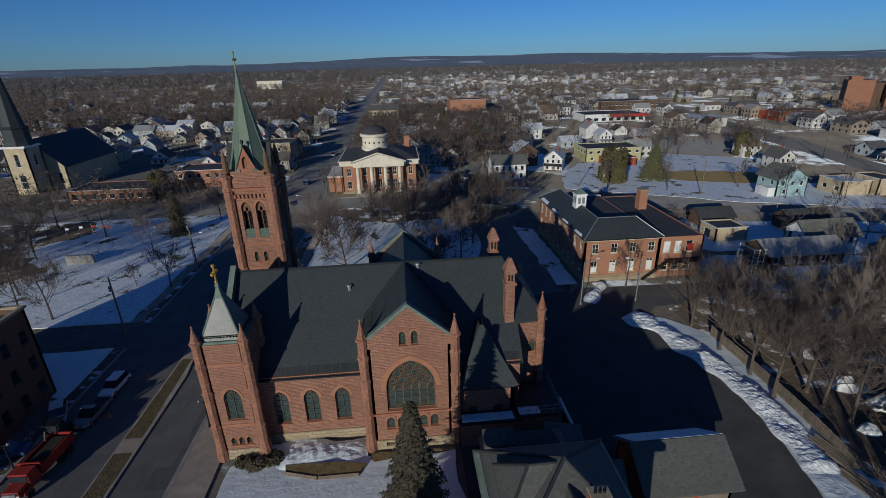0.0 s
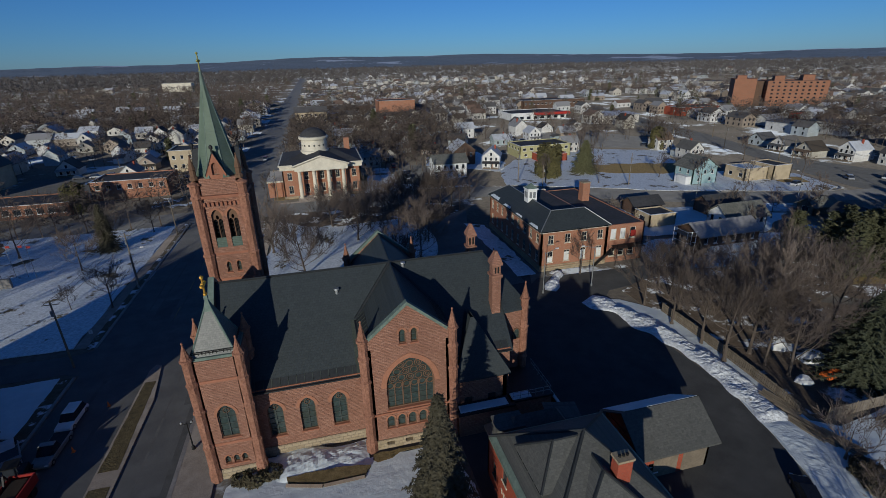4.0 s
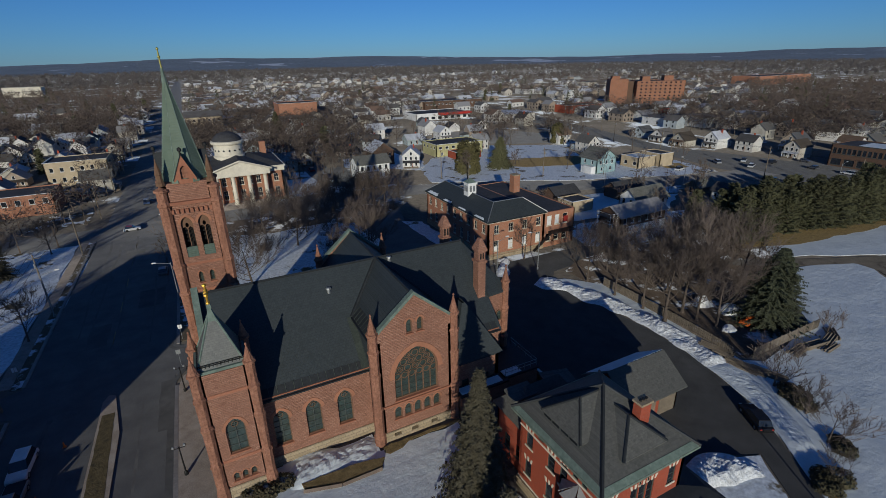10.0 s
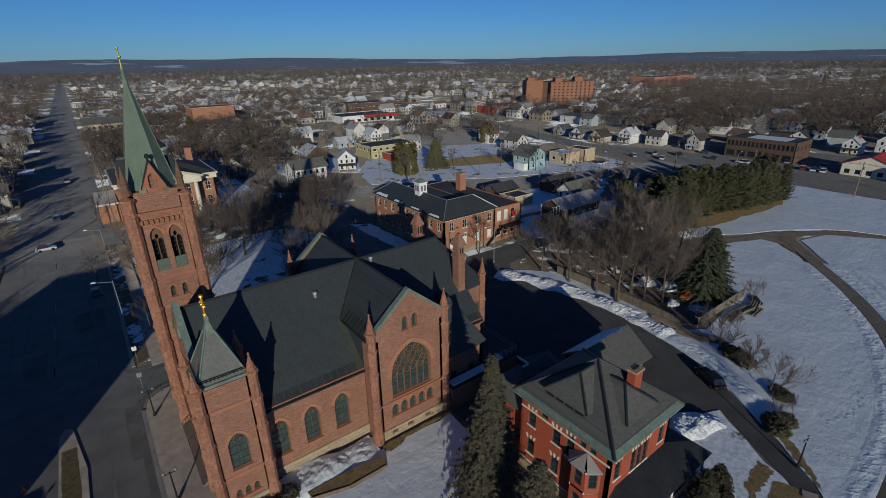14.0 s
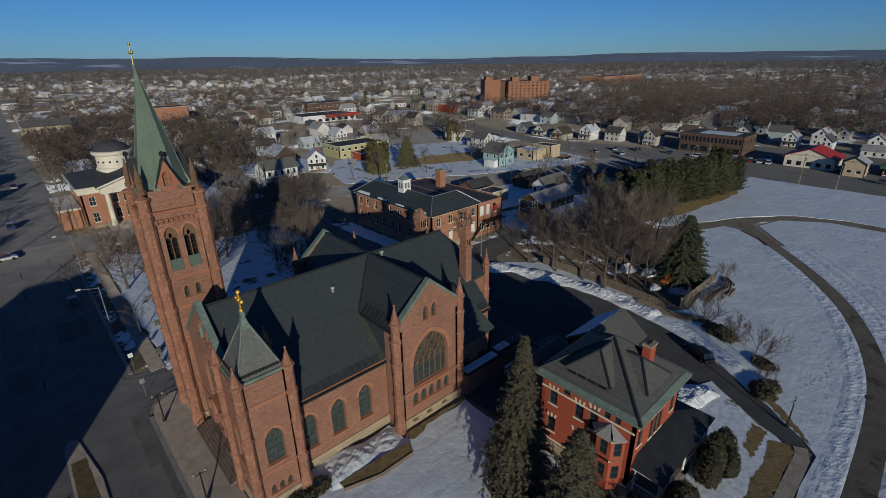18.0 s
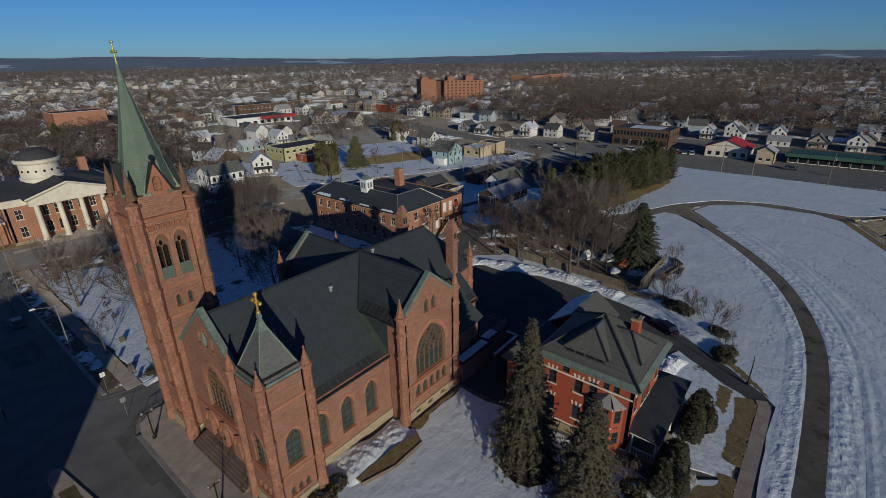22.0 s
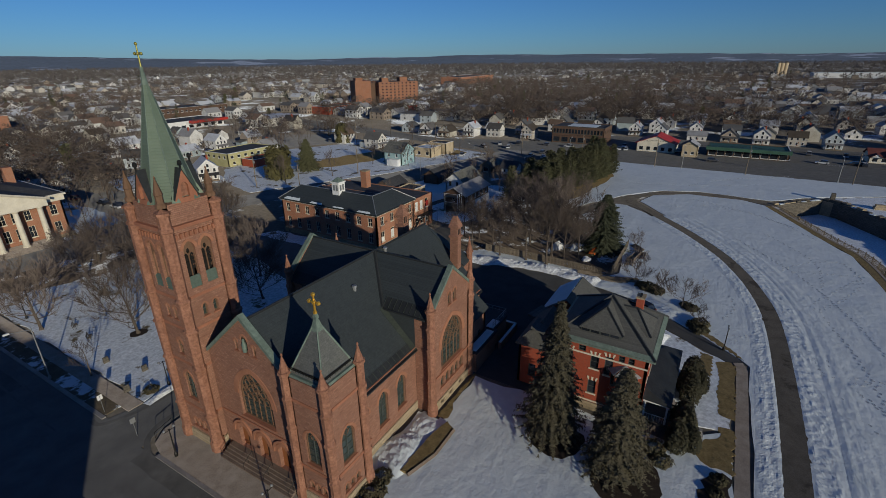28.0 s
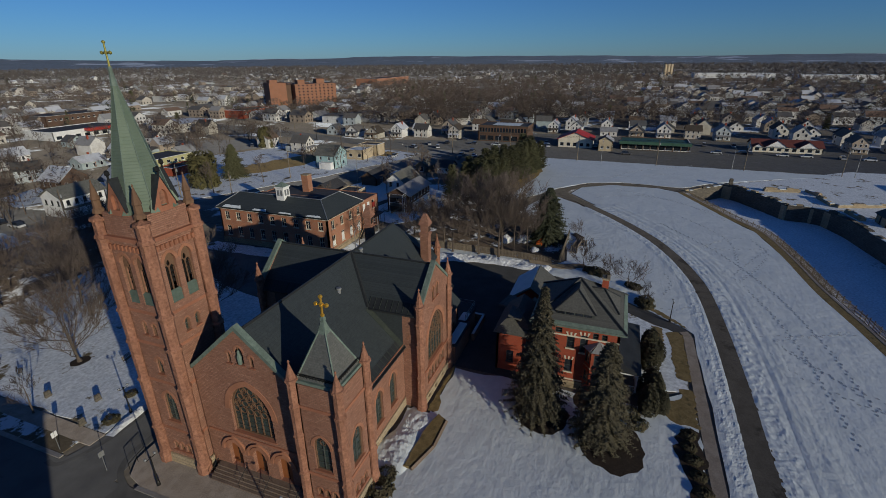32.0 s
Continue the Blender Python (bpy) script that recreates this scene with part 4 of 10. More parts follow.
# seams, patches and paint on the main street
for k_, (x0, y0, x1, y1) in enumerate(((-30.9, 33, -30.7, 66), (-29.6, 40, -27.4, 43), (-40, 84, -37, 92), (-33.4, 96, -29, 104), (-42.5, 112, -39, 116), (-28.8, 58, -27.2, 69), (-38, 128, -34, 131))):
    flat("asphalt_patch", ragged([(x0, y0), (x1, y0), (x1, y1), (x0, y1)], 0.12, 2, 60 + k_), 0.004, ASPHALT_D if k_ % 2 else ASPHALT_M, "repair patch in the street surface", 0.02)
for k_ in range(5):
    y0 = 84 + k_ * 12
    flat("lane_mark", [(-36.2, y0), (-36.05, y0), (-36.1, y0 + 4.5), (-36.25, y0 + 4.5)], 0.006, LANEPAINT, "worn yellow lane dash", 0.02)
# faint salted wheel tracks
rng_t = random.Random(64)
for x_, y0_, y1_ in ((-41.6, 40, 68), (-39.0, 24, 68), (-41.8, 80, 146), (-39.4, 84, 140), (-36.2, 80, 146), (-30.6, 82, 146), (-28.9, 90, 128)):
    pts_ = [(x_ + rng_t.uniform(-0.5, 0.5), y_) for y_ in range(y0_, y1_, 9)]
    strip("wheel_track", pts_, (0.2, 0.6), 0.006, ASPHALT_M, "faint salted wheel track on the street", 0.05)

# horizon hills, with aerial haze put into their colour
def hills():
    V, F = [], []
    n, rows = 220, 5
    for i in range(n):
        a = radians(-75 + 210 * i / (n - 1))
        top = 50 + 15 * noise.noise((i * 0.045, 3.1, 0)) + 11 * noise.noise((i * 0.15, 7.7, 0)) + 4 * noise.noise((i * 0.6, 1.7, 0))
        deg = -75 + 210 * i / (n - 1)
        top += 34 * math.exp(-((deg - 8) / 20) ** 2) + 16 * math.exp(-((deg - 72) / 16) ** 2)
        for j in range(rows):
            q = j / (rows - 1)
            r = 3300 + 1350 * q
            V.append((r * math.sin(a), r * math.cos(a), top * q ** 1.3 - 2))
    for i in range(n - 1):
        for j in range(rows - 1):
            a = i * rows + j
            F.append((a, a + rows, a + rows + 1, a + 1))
    whole("backdrop", V, F, HILL, "distant wooded hills along the horizon, haze in their colour", "hills", "structure")


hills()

# ---- church ----
CX, CY = -0.3, 54.8
church = thing("church", CX, CY, 0, "red-brown sandstone gothic church with dark slate roof", "church")


def gothic_window(parent, at, u, cx, z0, w, h, lights=2, rose=False, depth=0.35, pointed=1.0, th=0.1):
    """A window set back in its wall: glass, frame, mullions and tracery. The outside lies to the right of u."""
    u = Vector((u[0], u[1], 0)).normalized()
    inn = Vector((-u.y, u.x, 0))
    at = Vector(at)
    o = arch(cx, z0, w, h, pointed, 9 if w > 2 else 6)
    g = panel(B(), o, [], at + inn * depth, u, 0.04)
    win = part("window", g, STAINED, parent)
    f = panel(B(), o, [grown(o, -th)], at + inn * (depth - 0.14), u, 0.16)
    part("frame", f, TRACERY, win)
    r = w / 2 * (1 + 0.7 * pointed)
    rise = math.sqrt(max(r * r - (r - w / 2) ** 2, 1e-6))
    zs = z0 + h - rise

    def top(a):
        d = abs(a - cx)
        return zs + math.sqrt(max(r * r - (d + r - w / 2) ** 2, 0))

    def post(a, za, zb, t):
        bm = B()
        p0, p1 = at + u * (a - t / 2), at + u * (a + t / 2)
        q = [p0 + inn * (depth - 0.1), p1 + inn * (depth - 0.1), p1 + inn * (depth - 0.005), p0 + inn * (depth - 0.005)]
        hexa(bm, [(*v.xy, za) for v in q] + [(*v.xy, zb) for v in q])
        part("mullion", bm, TRACERY if rose else MULLION, win)

    def cross(z):
        e = w / 2 - th * 0.5
        if z > zs:
            e = max(0.05, r - w / 2 - 0 and (math.sqrt(max(r * r - (z - zs) ** 2, 0)) - (r - w / 2)) - th * 0.5)
        bm = B()
        p0, p1 = at + u * (cx - e), at + u * (cx + e)
        q = [p0 + inn * (depth - 0.07), p1 + inn * (depth - 0.07), p1 + inn * (depth - 0.004), p0 + inn * (depth - 0.004)]
        hexa(bm, [(*v.xy, z - 0.03) for v in q] + [(*v.xy, z + 0.03) for v in q])
        part("glazing_bar", bm, MULLION, win)

    def hoop(a, z, rad, t=0.07, n=14):
        ks = [math.tau * i / n for i in range(n)]
        o1 = [(a + (rad + t / 2) * math.cos(k), z + (rad + t / 2) * math.sin(k)) for k in ks]
        o2 = [(a + (rad - t / 2) * math.cos(k), z + (rad - t / 2) * math.sin(k)) for k in ks]
        part("tracery", panel(B(), o1, [o2], at + inn * (depth - 0.1), u, 0.095), TRACERY, win)

    if rose:
        n = lights
        lw = w / n
        base = zs - 0.1
        for i in range(1, n):
            a = cx - w / 2 + lw * i
            post(a, z0, min(base + (0.55 if i % 2 == 0 else 0.2), top(a) - 0.1), 0.13 if i % 2 == 0 else 0.09)
        for i in range(n):
            hoop(cx - w / 2 + lw * (i + 0.5), base - 0.02, lw * 0.42, 0.07, 10)
        k = 0
        for row, cnt in enumerate((n - 1, n - 2, n - 3)):
            z = base + lw * (0.95 + 0.95 * row)
            for i in range(cnt):
                a = cx + (i - (cnt - 1) / 2) * lw * 1.06
                if top(a) - z > lw * 0.55:
                    hoop(a, z, lw * 0.44, 0.07, 12)
                    if (i + row) % 2 == 0:
                        hoop(a, z, lw * 0.22, 0.06, 8)
        for q in (0.25, 0.5, 0.75):
            cross(z0 + (base - z0) * q)
    else:
        for i in range(1, lights):
            a = cx - w / 2 + w / lights * i
            post(a, z0, top(a) - 0.05, 0.09)
        for i in range(1, max(2, int(h / 0.75))):
            z = z0 + h * i / max(2, int(h / 0.75))
            if z < z0 + h - 0.35:
                cross(z)
        if lights > 1 and w > 1.2:
            hoop(cx, zs + rise * 0.38, w * 0.17, 0.06, 10)
    s = B()
    p0, p1 = at + u * (cx - w / 2 - 0.12), at + u * (cx + w / 2 + 0.12)
    q = [p0 - inn * 0.1, p1 - inn * 0.1, p1 + inn * depth, p0 + inn * depth]
    hexa(s, [(*v.xy, z0 - 0.16) for v in q] + [(*(v + (Vector((0, 0, 0)))).xy, z0 + (0.0 if i < 2 else 0.03)) for i, v in enumerate(q)])
    part("sill", s, STONE_T, win)
    return win


def surround(parent, at, u, cx, z0, w, h, band=0.35, pointed=1.0, out=0.05):
    """A ring of smoother orange stones round an arch, slightly proud of the wall."""
    o = arch(cx, z0, w, h, pointed, 9)
    g = grown(o, band)
    ring = g[2:] + o[2:][::-1]
    u = Vector((u[0], u[1], 0)).normalized()
    inn = Vector((-u.y, u.x, 0))
    part("arch_ring", panel(B(), ring, [], Vector(at) - inn * out, u, out + 0.04), RING, parent)


def turret(parent, x, y, r, z1, ztip, rings=(), foot=True, square=False):
    """A corner shaft of rough stone with a pointed cap."""
    bm = B()
    sides, turn = (4, math.pi / 4) if square else (8, math.pi / 8)
    k = 1.25 if square else 1.0
    prof = [(r * 1.35 * k, 0), (r * 1.35 * k, 1.3), (r * 1.15 * k, 1.6)] if foot else []
    z = 1.7 if foot else rings[0] - 2.0
    prof += [(r * 1.12 * k, z)]
    for q in rings:
        prof += [(r * 1.1 * k, q - 0.1), (r * 1.28 * k, q), (r * 1.28 * k, q + 0.22), (r * 1.0 * k, q + 0.4)]
    prof += [(r * k, z1)]
    lathe(bm, x, y, prof, sides, turn)
    sh = part("turret", bm, STONE_R, parent)
    cap = lathe(B(), x, y, [(r * k, z1 - 0.02), (r * 1.3 * k, z1 + 0.05), (r * 1.3 * k, z1 + 0.3), (r * 1.02 * k, z1 + 0.36), (r * 0.5 * k, z1 + (ztip - z1) * 0.55), (r * 0.1, ztip - 0.25), (r * 0.28, ztip - 0.2), (r * 0.1, ztip)], sides, turn)
    part("pinnacle", cap, STONE_R, sh)
    return sh


def belt(parent, x0, y0, x1, y1, z, out=0.14, h=0.3):
    bm = B()
    box(bm, x0 - out, y0 - out, z, x1 + out, y1 + out, z + h, 0.06)
    part("string_course", bm, STONE_T, parent)


EAVE, RIDGE = 9.4, 18.45
SLOPE = (RIDGE - EAVE) / 9.35
NS, NN = CY - 9.35, CY + 9.35
WT = 0.7


def wall(name, outer, holes, at, u, material=STONE, th=WT, parent=None, label=""):
    return part(name, panel(B(), outer, holes, at, u, th), material, parent or church, label)


# nave side walls, seen from outside
NAVE_W = (-15.4, -11.9, -8.35)


def nave_wall(y, d, x0, x1, xs):
    """d 1: outside to the south."""
    at, u = ((0, y, 0), (1, 0)) if d > 0 else ((0, y, 0), (-1, 0))
    holes = [arch(x * d, 2.7, 1.75, 4.6, 0.8, 6) for x in xs]
    a, b = sorted((x0 * d, x1 * d))
    w = wall("nave_wall", rect(a, 1.3, b, EAVE), holes, at, u)
    for x in xs:
        gothic_window(church, at, u, x * d, 2.7, 1.75, 4.6, 2, False, 0.35, 0.8)
        surround(church, at, u, x * d, 2.7, 1.75, 4.6, 0.35, 0.8)
    wall("foundation", rect(a, 0, b, 1.3), [], (at[0], at[1] - 0.12 * d, 0), u, FOUND, 0.8)
    bm = B()
    ys = sorted((y - 0.16 * d, y + 0.1 * d))
    box(bm, min(x0, x1), ys[0], EAVE - 0.35, max(x0, x1), ys[1], EAVE)
    part("cornice", bm, STONE_T, church)


nave_wall(NS, 1, -17.4, -5.2, NAVE_W)
nave_wall(NN, -1, -17.0, -5.2, NAVE_W)
nave_wall(NS, 1, 4.6, 12.6, (7.0,))
nave_wall(NN, -1, 4.6, 12.6, (7.5, 10.5))


# transepts
def transept(y, d):
    at, u = ((CX, y, 0), (1, 0)) if d > 0 else ((CX, y, 0), (-1, 0))
    hw = 4.85
    holes = [arch(0, 5.4, 5.5, 6.6, 0.45, 9)]
    small = [arch(-2.5 + 1.25 * i, 2.8, 0.95, 1.75, 0.5, 5) for i in range(5)]
    slits = [arch(s * 0.65, 13.9, 0.75, 1.8, 0.7, 5) for s in (-1, 1)]
    w = wall("transept_gable", [(-hw, 1.3), (hw, 1.3), (hw, 14.4), (0, 18.62), (-hw, 14.4)], holes + small + slits, at, u, STONE, 0.45)
    gothic_window(church, at, u, 0, 5.4, 5.5, 6.6, 6, True, 0.4, 0.45, 0.16)
    surround(church, at, u, 0, 5.4, 5.5, 6.6, 0.6, 0.45, 0.06)
    for i in range(5):
        gothic_window(church, at, u, -2.5 + 1.25 * i, 2.8, 0.95, 1.75, 1, False, 0.3, 0.5)
        surround(church, at, u, -2.5 + 1.25 * i, 2.8, 0.95, 1.75, 0.2, 0.5)
    for s in (-1, 1):
        gothic_window(church, at, u, s * 0.65, 13.9, 0.75, 1.8, 1, False, 0.3, 0.7)
        surround(church, at, u, s * 0.65, 13.9, 0.75, 1.8, 0.22, 0.7)
    fy = y - 0.15 * d
    wall("foundation", rect(-hw, 0, hw, 1.3), [rect(-3.2, 0.5, -2.3, 1.0), rect(-1.0, 0.5, -0.1, 1.0), rect(1.6, 0.5, 2.5, 1.0)], (CX, fy, 0), u, FOUND, 0.85)
    for zc in (4.85,):
        bm = B()
        ys = sorted((y - 0.13 * d, y + 0.1 * d))
        box(bm, CX - hw, ys[0], zc, CX + hw, ys[1], zc + 0.24)
        part("string_course", bm, STONE_T, church)
    # side walls
    ye = NS if d > 0 else NN
    for s in (-1, 1):
        x = CX + s * 4.85
        y0, y1 = sorted((y, ye + 0.0 * d))
        uu, org = ((0, -1), (x, y1, 0)) if s < 0 else ((0, 1), (x, y0, 0))
        ln = y1 - y0
        hole = arch(ln / 2, 4.4, 0.85, 6.0, 0.5, 5)
        wall("transept_side", rect(0, 0, ln + (0 if s > 0 else 0), 13.7), [], org, uu)
        surround(church, org, uu, ln / 2, 6.5, 0.9, 4.2, 0.2, 0.5, 0.06)
        # upper cheek above the nave roof
        yv = CY - 5.0 * d
        y0, y1 = sorted((ye, yv))
        bm = B()
        zz = EAVE + 0.05
        xs = sorted((x, x - s * 0.5))
        pts = [(ye, zz - 0.6), (ye, 13.7), (yv, 13.7)]
        f1 = [bm.verts.new((xs[0], a, b)) for a, b in pts]
        f2 = [bm.verts.new((xs[1], a, b)) for a, b in pts]
        bm.faces.new(f1)
        bm.faces.new(f2[::-1])
        for i in range(3):
            j = (i + 1) % 3
            bm.faces.new((f1[j], f1[i], f2[i], f2[j]))
        bmesh.ops.recalc_face_normals(bm, faces=bm.faces)
        part("transept_cheek", bm, SLATE, church)
        turret(church, x + s * 0.1, y + 0.1 * d, 0.52, 14.8, 17.4, (5.0, 9.6, 12.6))
        # gutter with snow guard rail at the transept eave
        bm = B()
        y0, y1 = sorted((y + 0.7 * d, CY - 5.0 * d))
        xs = sorted((x + s * 0.15, x + s * 0.45))
        box(bm, xs[0], y0, 13.55, xs[1], y1, 13.75)
        part("gutter", bm, LEAD, church)
    # roof, meeting the nave roof in two valleys
    k = (RIDGE - 13.72) / 5.1
    for s in (-1, 1):
        bm = B()
        xe = CX + s * 5.1
        yr = CY
        yv = CY - (RIDGE - 13.72) / SLOPE * d
        slab_roof(bm, [(CX, y + 0.35 * d, RIDGE), (xe, y + 0.35 * d, 13.72), (xe, yv, 13.72), (CX, yr, RIDGE)], 0.22)
        bmesh.ops.recalc_face_normals(bm, faces=bm.faces)
        part("transept_roof", bm, SLATE, church)
        v = B()
        a, b = Vector((xe, yv, 13.76)), Vector((CX, yr, RIDGE + 0.04))
        bar(v, a, b, 0.25, 6)
        part("valley_flashing", v, LEAD, church)
        # lead apron at the eave, with raised seams, and a stepped gutter along the cheek
        ap = B()
        ya = y + 0.8 * d
        slab_roof(ap, [(xe, ya, 13.76), (xe, yv, 13.76), (xe - s * 1.05, yv, 13.76 + 1.05 * k), (xe - s * 1.05, ya, 13.76 + 1.05 * k)], 0.03)
        bmesh.ops.recalc_face_normals(ap, faces=ap.faces)
        part("eave_apron", ap, LEAD, church, "dark lead apron at the eave")
        m_ = int(abs(yv - ya) / 0.75)
        for i in range(m_ + 1):
            yy = ya + (yv - ya) * i / m_
            part("apron_seam", bar(B(), (xe, yy, 13.8), (xe - s * 1.05, yy, 13.8 + 1.05 * k), 0.035, 4), GUTTER, church)
        gu = B()
        xg = CX + s * 4.86
        ze_ = RIDGE - SLOPE * 9.6
        yn = CY - 9.6 * d
        slab_roof(gu, [(xg, yn, ze_ + 0.06), (xg + s * 0.85, yn, ze_ + 0.06), (xg + s * 0.85, yv, 13.78), (xg, yv, 13.78)], 0.05)
        bmesh.ops.recalc_face_normals(gu, faces=gu.faces)
        part("cheek_gutter", gu, GUTTER, church, "dark green metal gutter beside the transept")
        # green coping on the gable
        bm = B()
        y0, y1 = sorted((y - 0.15 * d, y + 0.5 * d))
        a, b = (CX, 18.97), (CX + s * 4.45, 15.15)
        q = [(a[0], 18.55), (b[0], 14.73), b, a]
        f1 = [bm.verts.new((p[0], y0, p[1])) for p in q]
        f2 = [bm.verts.new((p[0], y1, p[1])) for p in q]
        bm.faces.new(f1)
        bm.faces.new(f2[::-1])
        for i in range(4):
            j = (i + 1) % 4
            bm.faces.new((f1[j], f1[i], f2[i], f2[j]))
        bmesh.ops.recalc_face_normals(bm, faces=bm.faces)
        part("gable_coping", bm, COPPER, church, "green copper coping")
    bm = B()
    bar(bm, (CX, y + 0.5 * d, RIDGE + 0.05), (CX, CY, RIDGE + 0.05), 0.14, 6)
    part("ridge_cap", bm, LEAD, church)


TS, TN = 43.0, 66.35
transept(TS, 1)
transept(TN, -1)

# nave and choir roof
HIP = 12.2
for s in (-1, 1):
    ye = CY - s * 9.6
    ze = RIDGE - SLOPE * 9.6
    bm = B()
    slab_roof(bm, [(-20.95, ye, ze), (12.9, ye, ze), (12.9, CY - s * 6.4, RIDGE - SLOPE * 6.4), (HIP, CY, RIDGE), (-20.95, CY, RIDGE)], 0.25)
    bmesh.ops.recalc_face_normals(bm, faces=bm.faces)
    part("nave_roof", bm, SLATE, church, "dark slate nave roof")
    # snow guard rail along the eave
    for x0, x1 in ((-17.2, -5.4), (4.8, 12.6)):
        bm = B()
        box(bm, x0, min(ye, ye - s * 0.25), ze - 0.1, x1, max(ye, ye - s * 0.25), ze + 0.06)
        part("gutter", bm, LEAD, church)
    for x0, x1 in ((-17.0, -5.6), (5.2, 12.4)):
        ap = B()
        slab_roof(ap, [(x0, ye, ze + 0.035), (x1, ye, ze + 0.035), (x1, ye + s * 0.9, ze + 0.035 + 0.9 * SLOPE), (x0, ye + s * 0.9, ze + 0.035 + 0.9 * SLOPE)], 0.03)
        bmesh.ops.recalc_face_normals(ap, faces=ap.faces)
        part("eave_apron", ap, LEAD, church, "dark lead apron at the eave")
        n = int((x1 - x0) / 0.85)
        rail = B()
        for zz in (0.5, 0.95):
            bar(rail, (x0, ye + s * 0.55, ze + 0.3 + zz * 0.2), (x1, ye + s * 0.55, ze + 0.3 + zz * 0.2), 0.05, 4)
            bar(rail, (x0, ye + s * 0.85, ze + 0.56 + zz * 0.2), (x1, ye + s * 0.85, ze + 0.56 + zz * 0.2), 0.05, 4)
        part("snow_guard", rail, IRON, church)
        for i in range(n + 1):
            x = x0 + (x1 - x0) * i / n
            br = B()
            a, b = Vector((x, ye + s * 0.12, ze + 0.1)), Vector((x, ye + s * 0.9, ze + 0.1 + 0.78 * SLOPE))
            bar(br, a + Vector((0, 0, 0.06)), b + Vector((0, 0, 0.06)), 0.045, 4)
            part("guard_bracket", br, GUTTER, church)
bm = B()
slab_roof(bm, [(12.15, CY, RIDGE), (16.75, CY - 5.8, 12.4), (16.75, CY + 5.8, 12.4)], 0.25)
slab_roof(bm, [(12.15, CY, RIDGE), (12.85, CY - 6.45, 12.6), (16.75, CY - 5.8, 12.4)], 0.25)
slab_roof(bm, [(12.15, CY, RIDGE), (16.75, CY + 5.8, 12.4), (12.85, CY + 6.45, 12.6)], 0.25)
bmesh.ops.recalc_face_normals(bm, faces=bm.faces)
part("apse_roof", bm, SLATE, church)
bm = B()
bar(bm, (-20.95, CY, RIDGE + 0.05), (HIP, CY, RIDGE + 0.05), 0.15, 6)
part("ridge_cap", bm, LEAD, church)
for x, y in ((-7.2, CY - 2.2), (1.3, CY - 0.5)):
    z = RIDGE - SLOPE * (CY - y)
    vent = lathe(B(), x, y, [(0.22, z - 0.2), (0.22, z + 0.35), (0.34, z + 0.36), (0.3, z + 0.55)], 8)
    part("roof_vent", vent, GALV, church, "small pale metal roof vent")

# choir end, sacristy and chimney
wall("choir_wall", rect(0, 0, 11.6, 12.2), [], (16.45, CY - 5.8, 0), (0, 1))
wall("choir_wall", rect(0, 0, 3.95, 12.2), [], (12.5, CY - 5.8, 0), (1, 0))
wall("choir_wall", rect(0, 0, 3.95, 12.2), [], (16.45, CY + 5.8, 0), (-1, 0))
for yy in (CY - 5.8, CY + 5.8):
    turret(church, 15.95, yy, 0.5, 13.6, 16.2, (5.0, 9.6))
gothic_window(church, (12.5, CY - 5.83, 0), (1, 0), 2.4, 8.0, 0.9, 1.6, 1, False, -0.02, 0.5)
bm = B()
box(bm, 11.35, 48.6, 0, 12.45, 49.9, 17.4)
box(bm, 11.2, 48.45, 17.4, 12.6, 50.05, 17.75)
box(bm, 11.4, 48.65, 17.75, 12.4, 49.85, 19.0)
box(bm, 11.2, 48.45, 19.0, 12.6, 50.05, 19.25)
box(bm, 11.2, 48.45, 19.25, 12.6, 50.05, 20.7, 0.55)
ch = part("chimney", bm, STONE, church)
for x in (11.72, 12.08):
    bm = B()
    box(bm, x - 0.1, 48.62, 17.95, x + 0.1, 48.7, 18.75)
    part("vent_slot", bm, DARK, ch)
bm = B()
box(bm, 11.2, 58.15, 0, 12.3, 59.35, 17.6)
box(bm, 11.05, 58.0, 17.6, 12.45, 59.5, 17.95)
box(bm, 11.25, 58.2, 17.95, 12.25, 59.3, 19.4)
box(bm, 11.05, 58.0, 19.4, 12.45, 59.5, 19.65)
box(bm, 11.05, 58.0, 19.65, 12.45, 59.5, 21.1, 0.55)
ch = part("chimney", bm, STONE, church)
for x in (11.52, 11.98):
    bm = B()
    box(bm, x - 0.12, 58.15, 18.2, x + 0.12, 58.25, 19.2)
    part("vent_slot", bm, DARK, ch)
# sacristy: low hip-roofed block in the corner of choir and transept
bm = panel(B(), rect(0, 0, 6.4, 7.0), [rect(1.0, 2.2, 2.0, 4.2), rect(4.0, 2.2, 5.0, 4.2)], (5.3, 44.0, 0), (1, 0), 0.5)
part("sacristy_wall", bm, STONE, church)
bm = panel(B(), rect(0, 0, 4.8, 7.0), [rect(1.8, 2.2, 2.8, 4.2)], (11.7, 44.0, 0), (0, 1), 0.5)
part("sacristy_wall", bm, STONE, church)
bm = B()
slab_roof(bm, [(5.0, 43.6, 7.0), (12.1, 43.6, 7.0), (8.4, 47.0, 13.4), (8.0, 47.0, 13.4)], 0.2)
slab_roof(bm, [(12.1, 43.6, 7.0), (12.1, 49, 7.0), (8.4, 49, 13.4), (8.4, 47.0, 13.4)], 0.2)
slab_roof(bm, [(5.0, 43.6, 7.0), (8.0, 47.0, 13.4), (8.0, 49, 13.4), (5.0, 49, 7.0)], 0.2)
bmesh.ops.recalc_face_normals(bm, faces=bm.faces)
part("sacristy_roof", bm, SLATE, church)
for x in (6.8, 9.8):
    bm = B()
    box(bm, x - 0.5, 44.2, 2.2, x + 0.5, 44.24, 4.2)
    part("window", bm, STAINED, church)
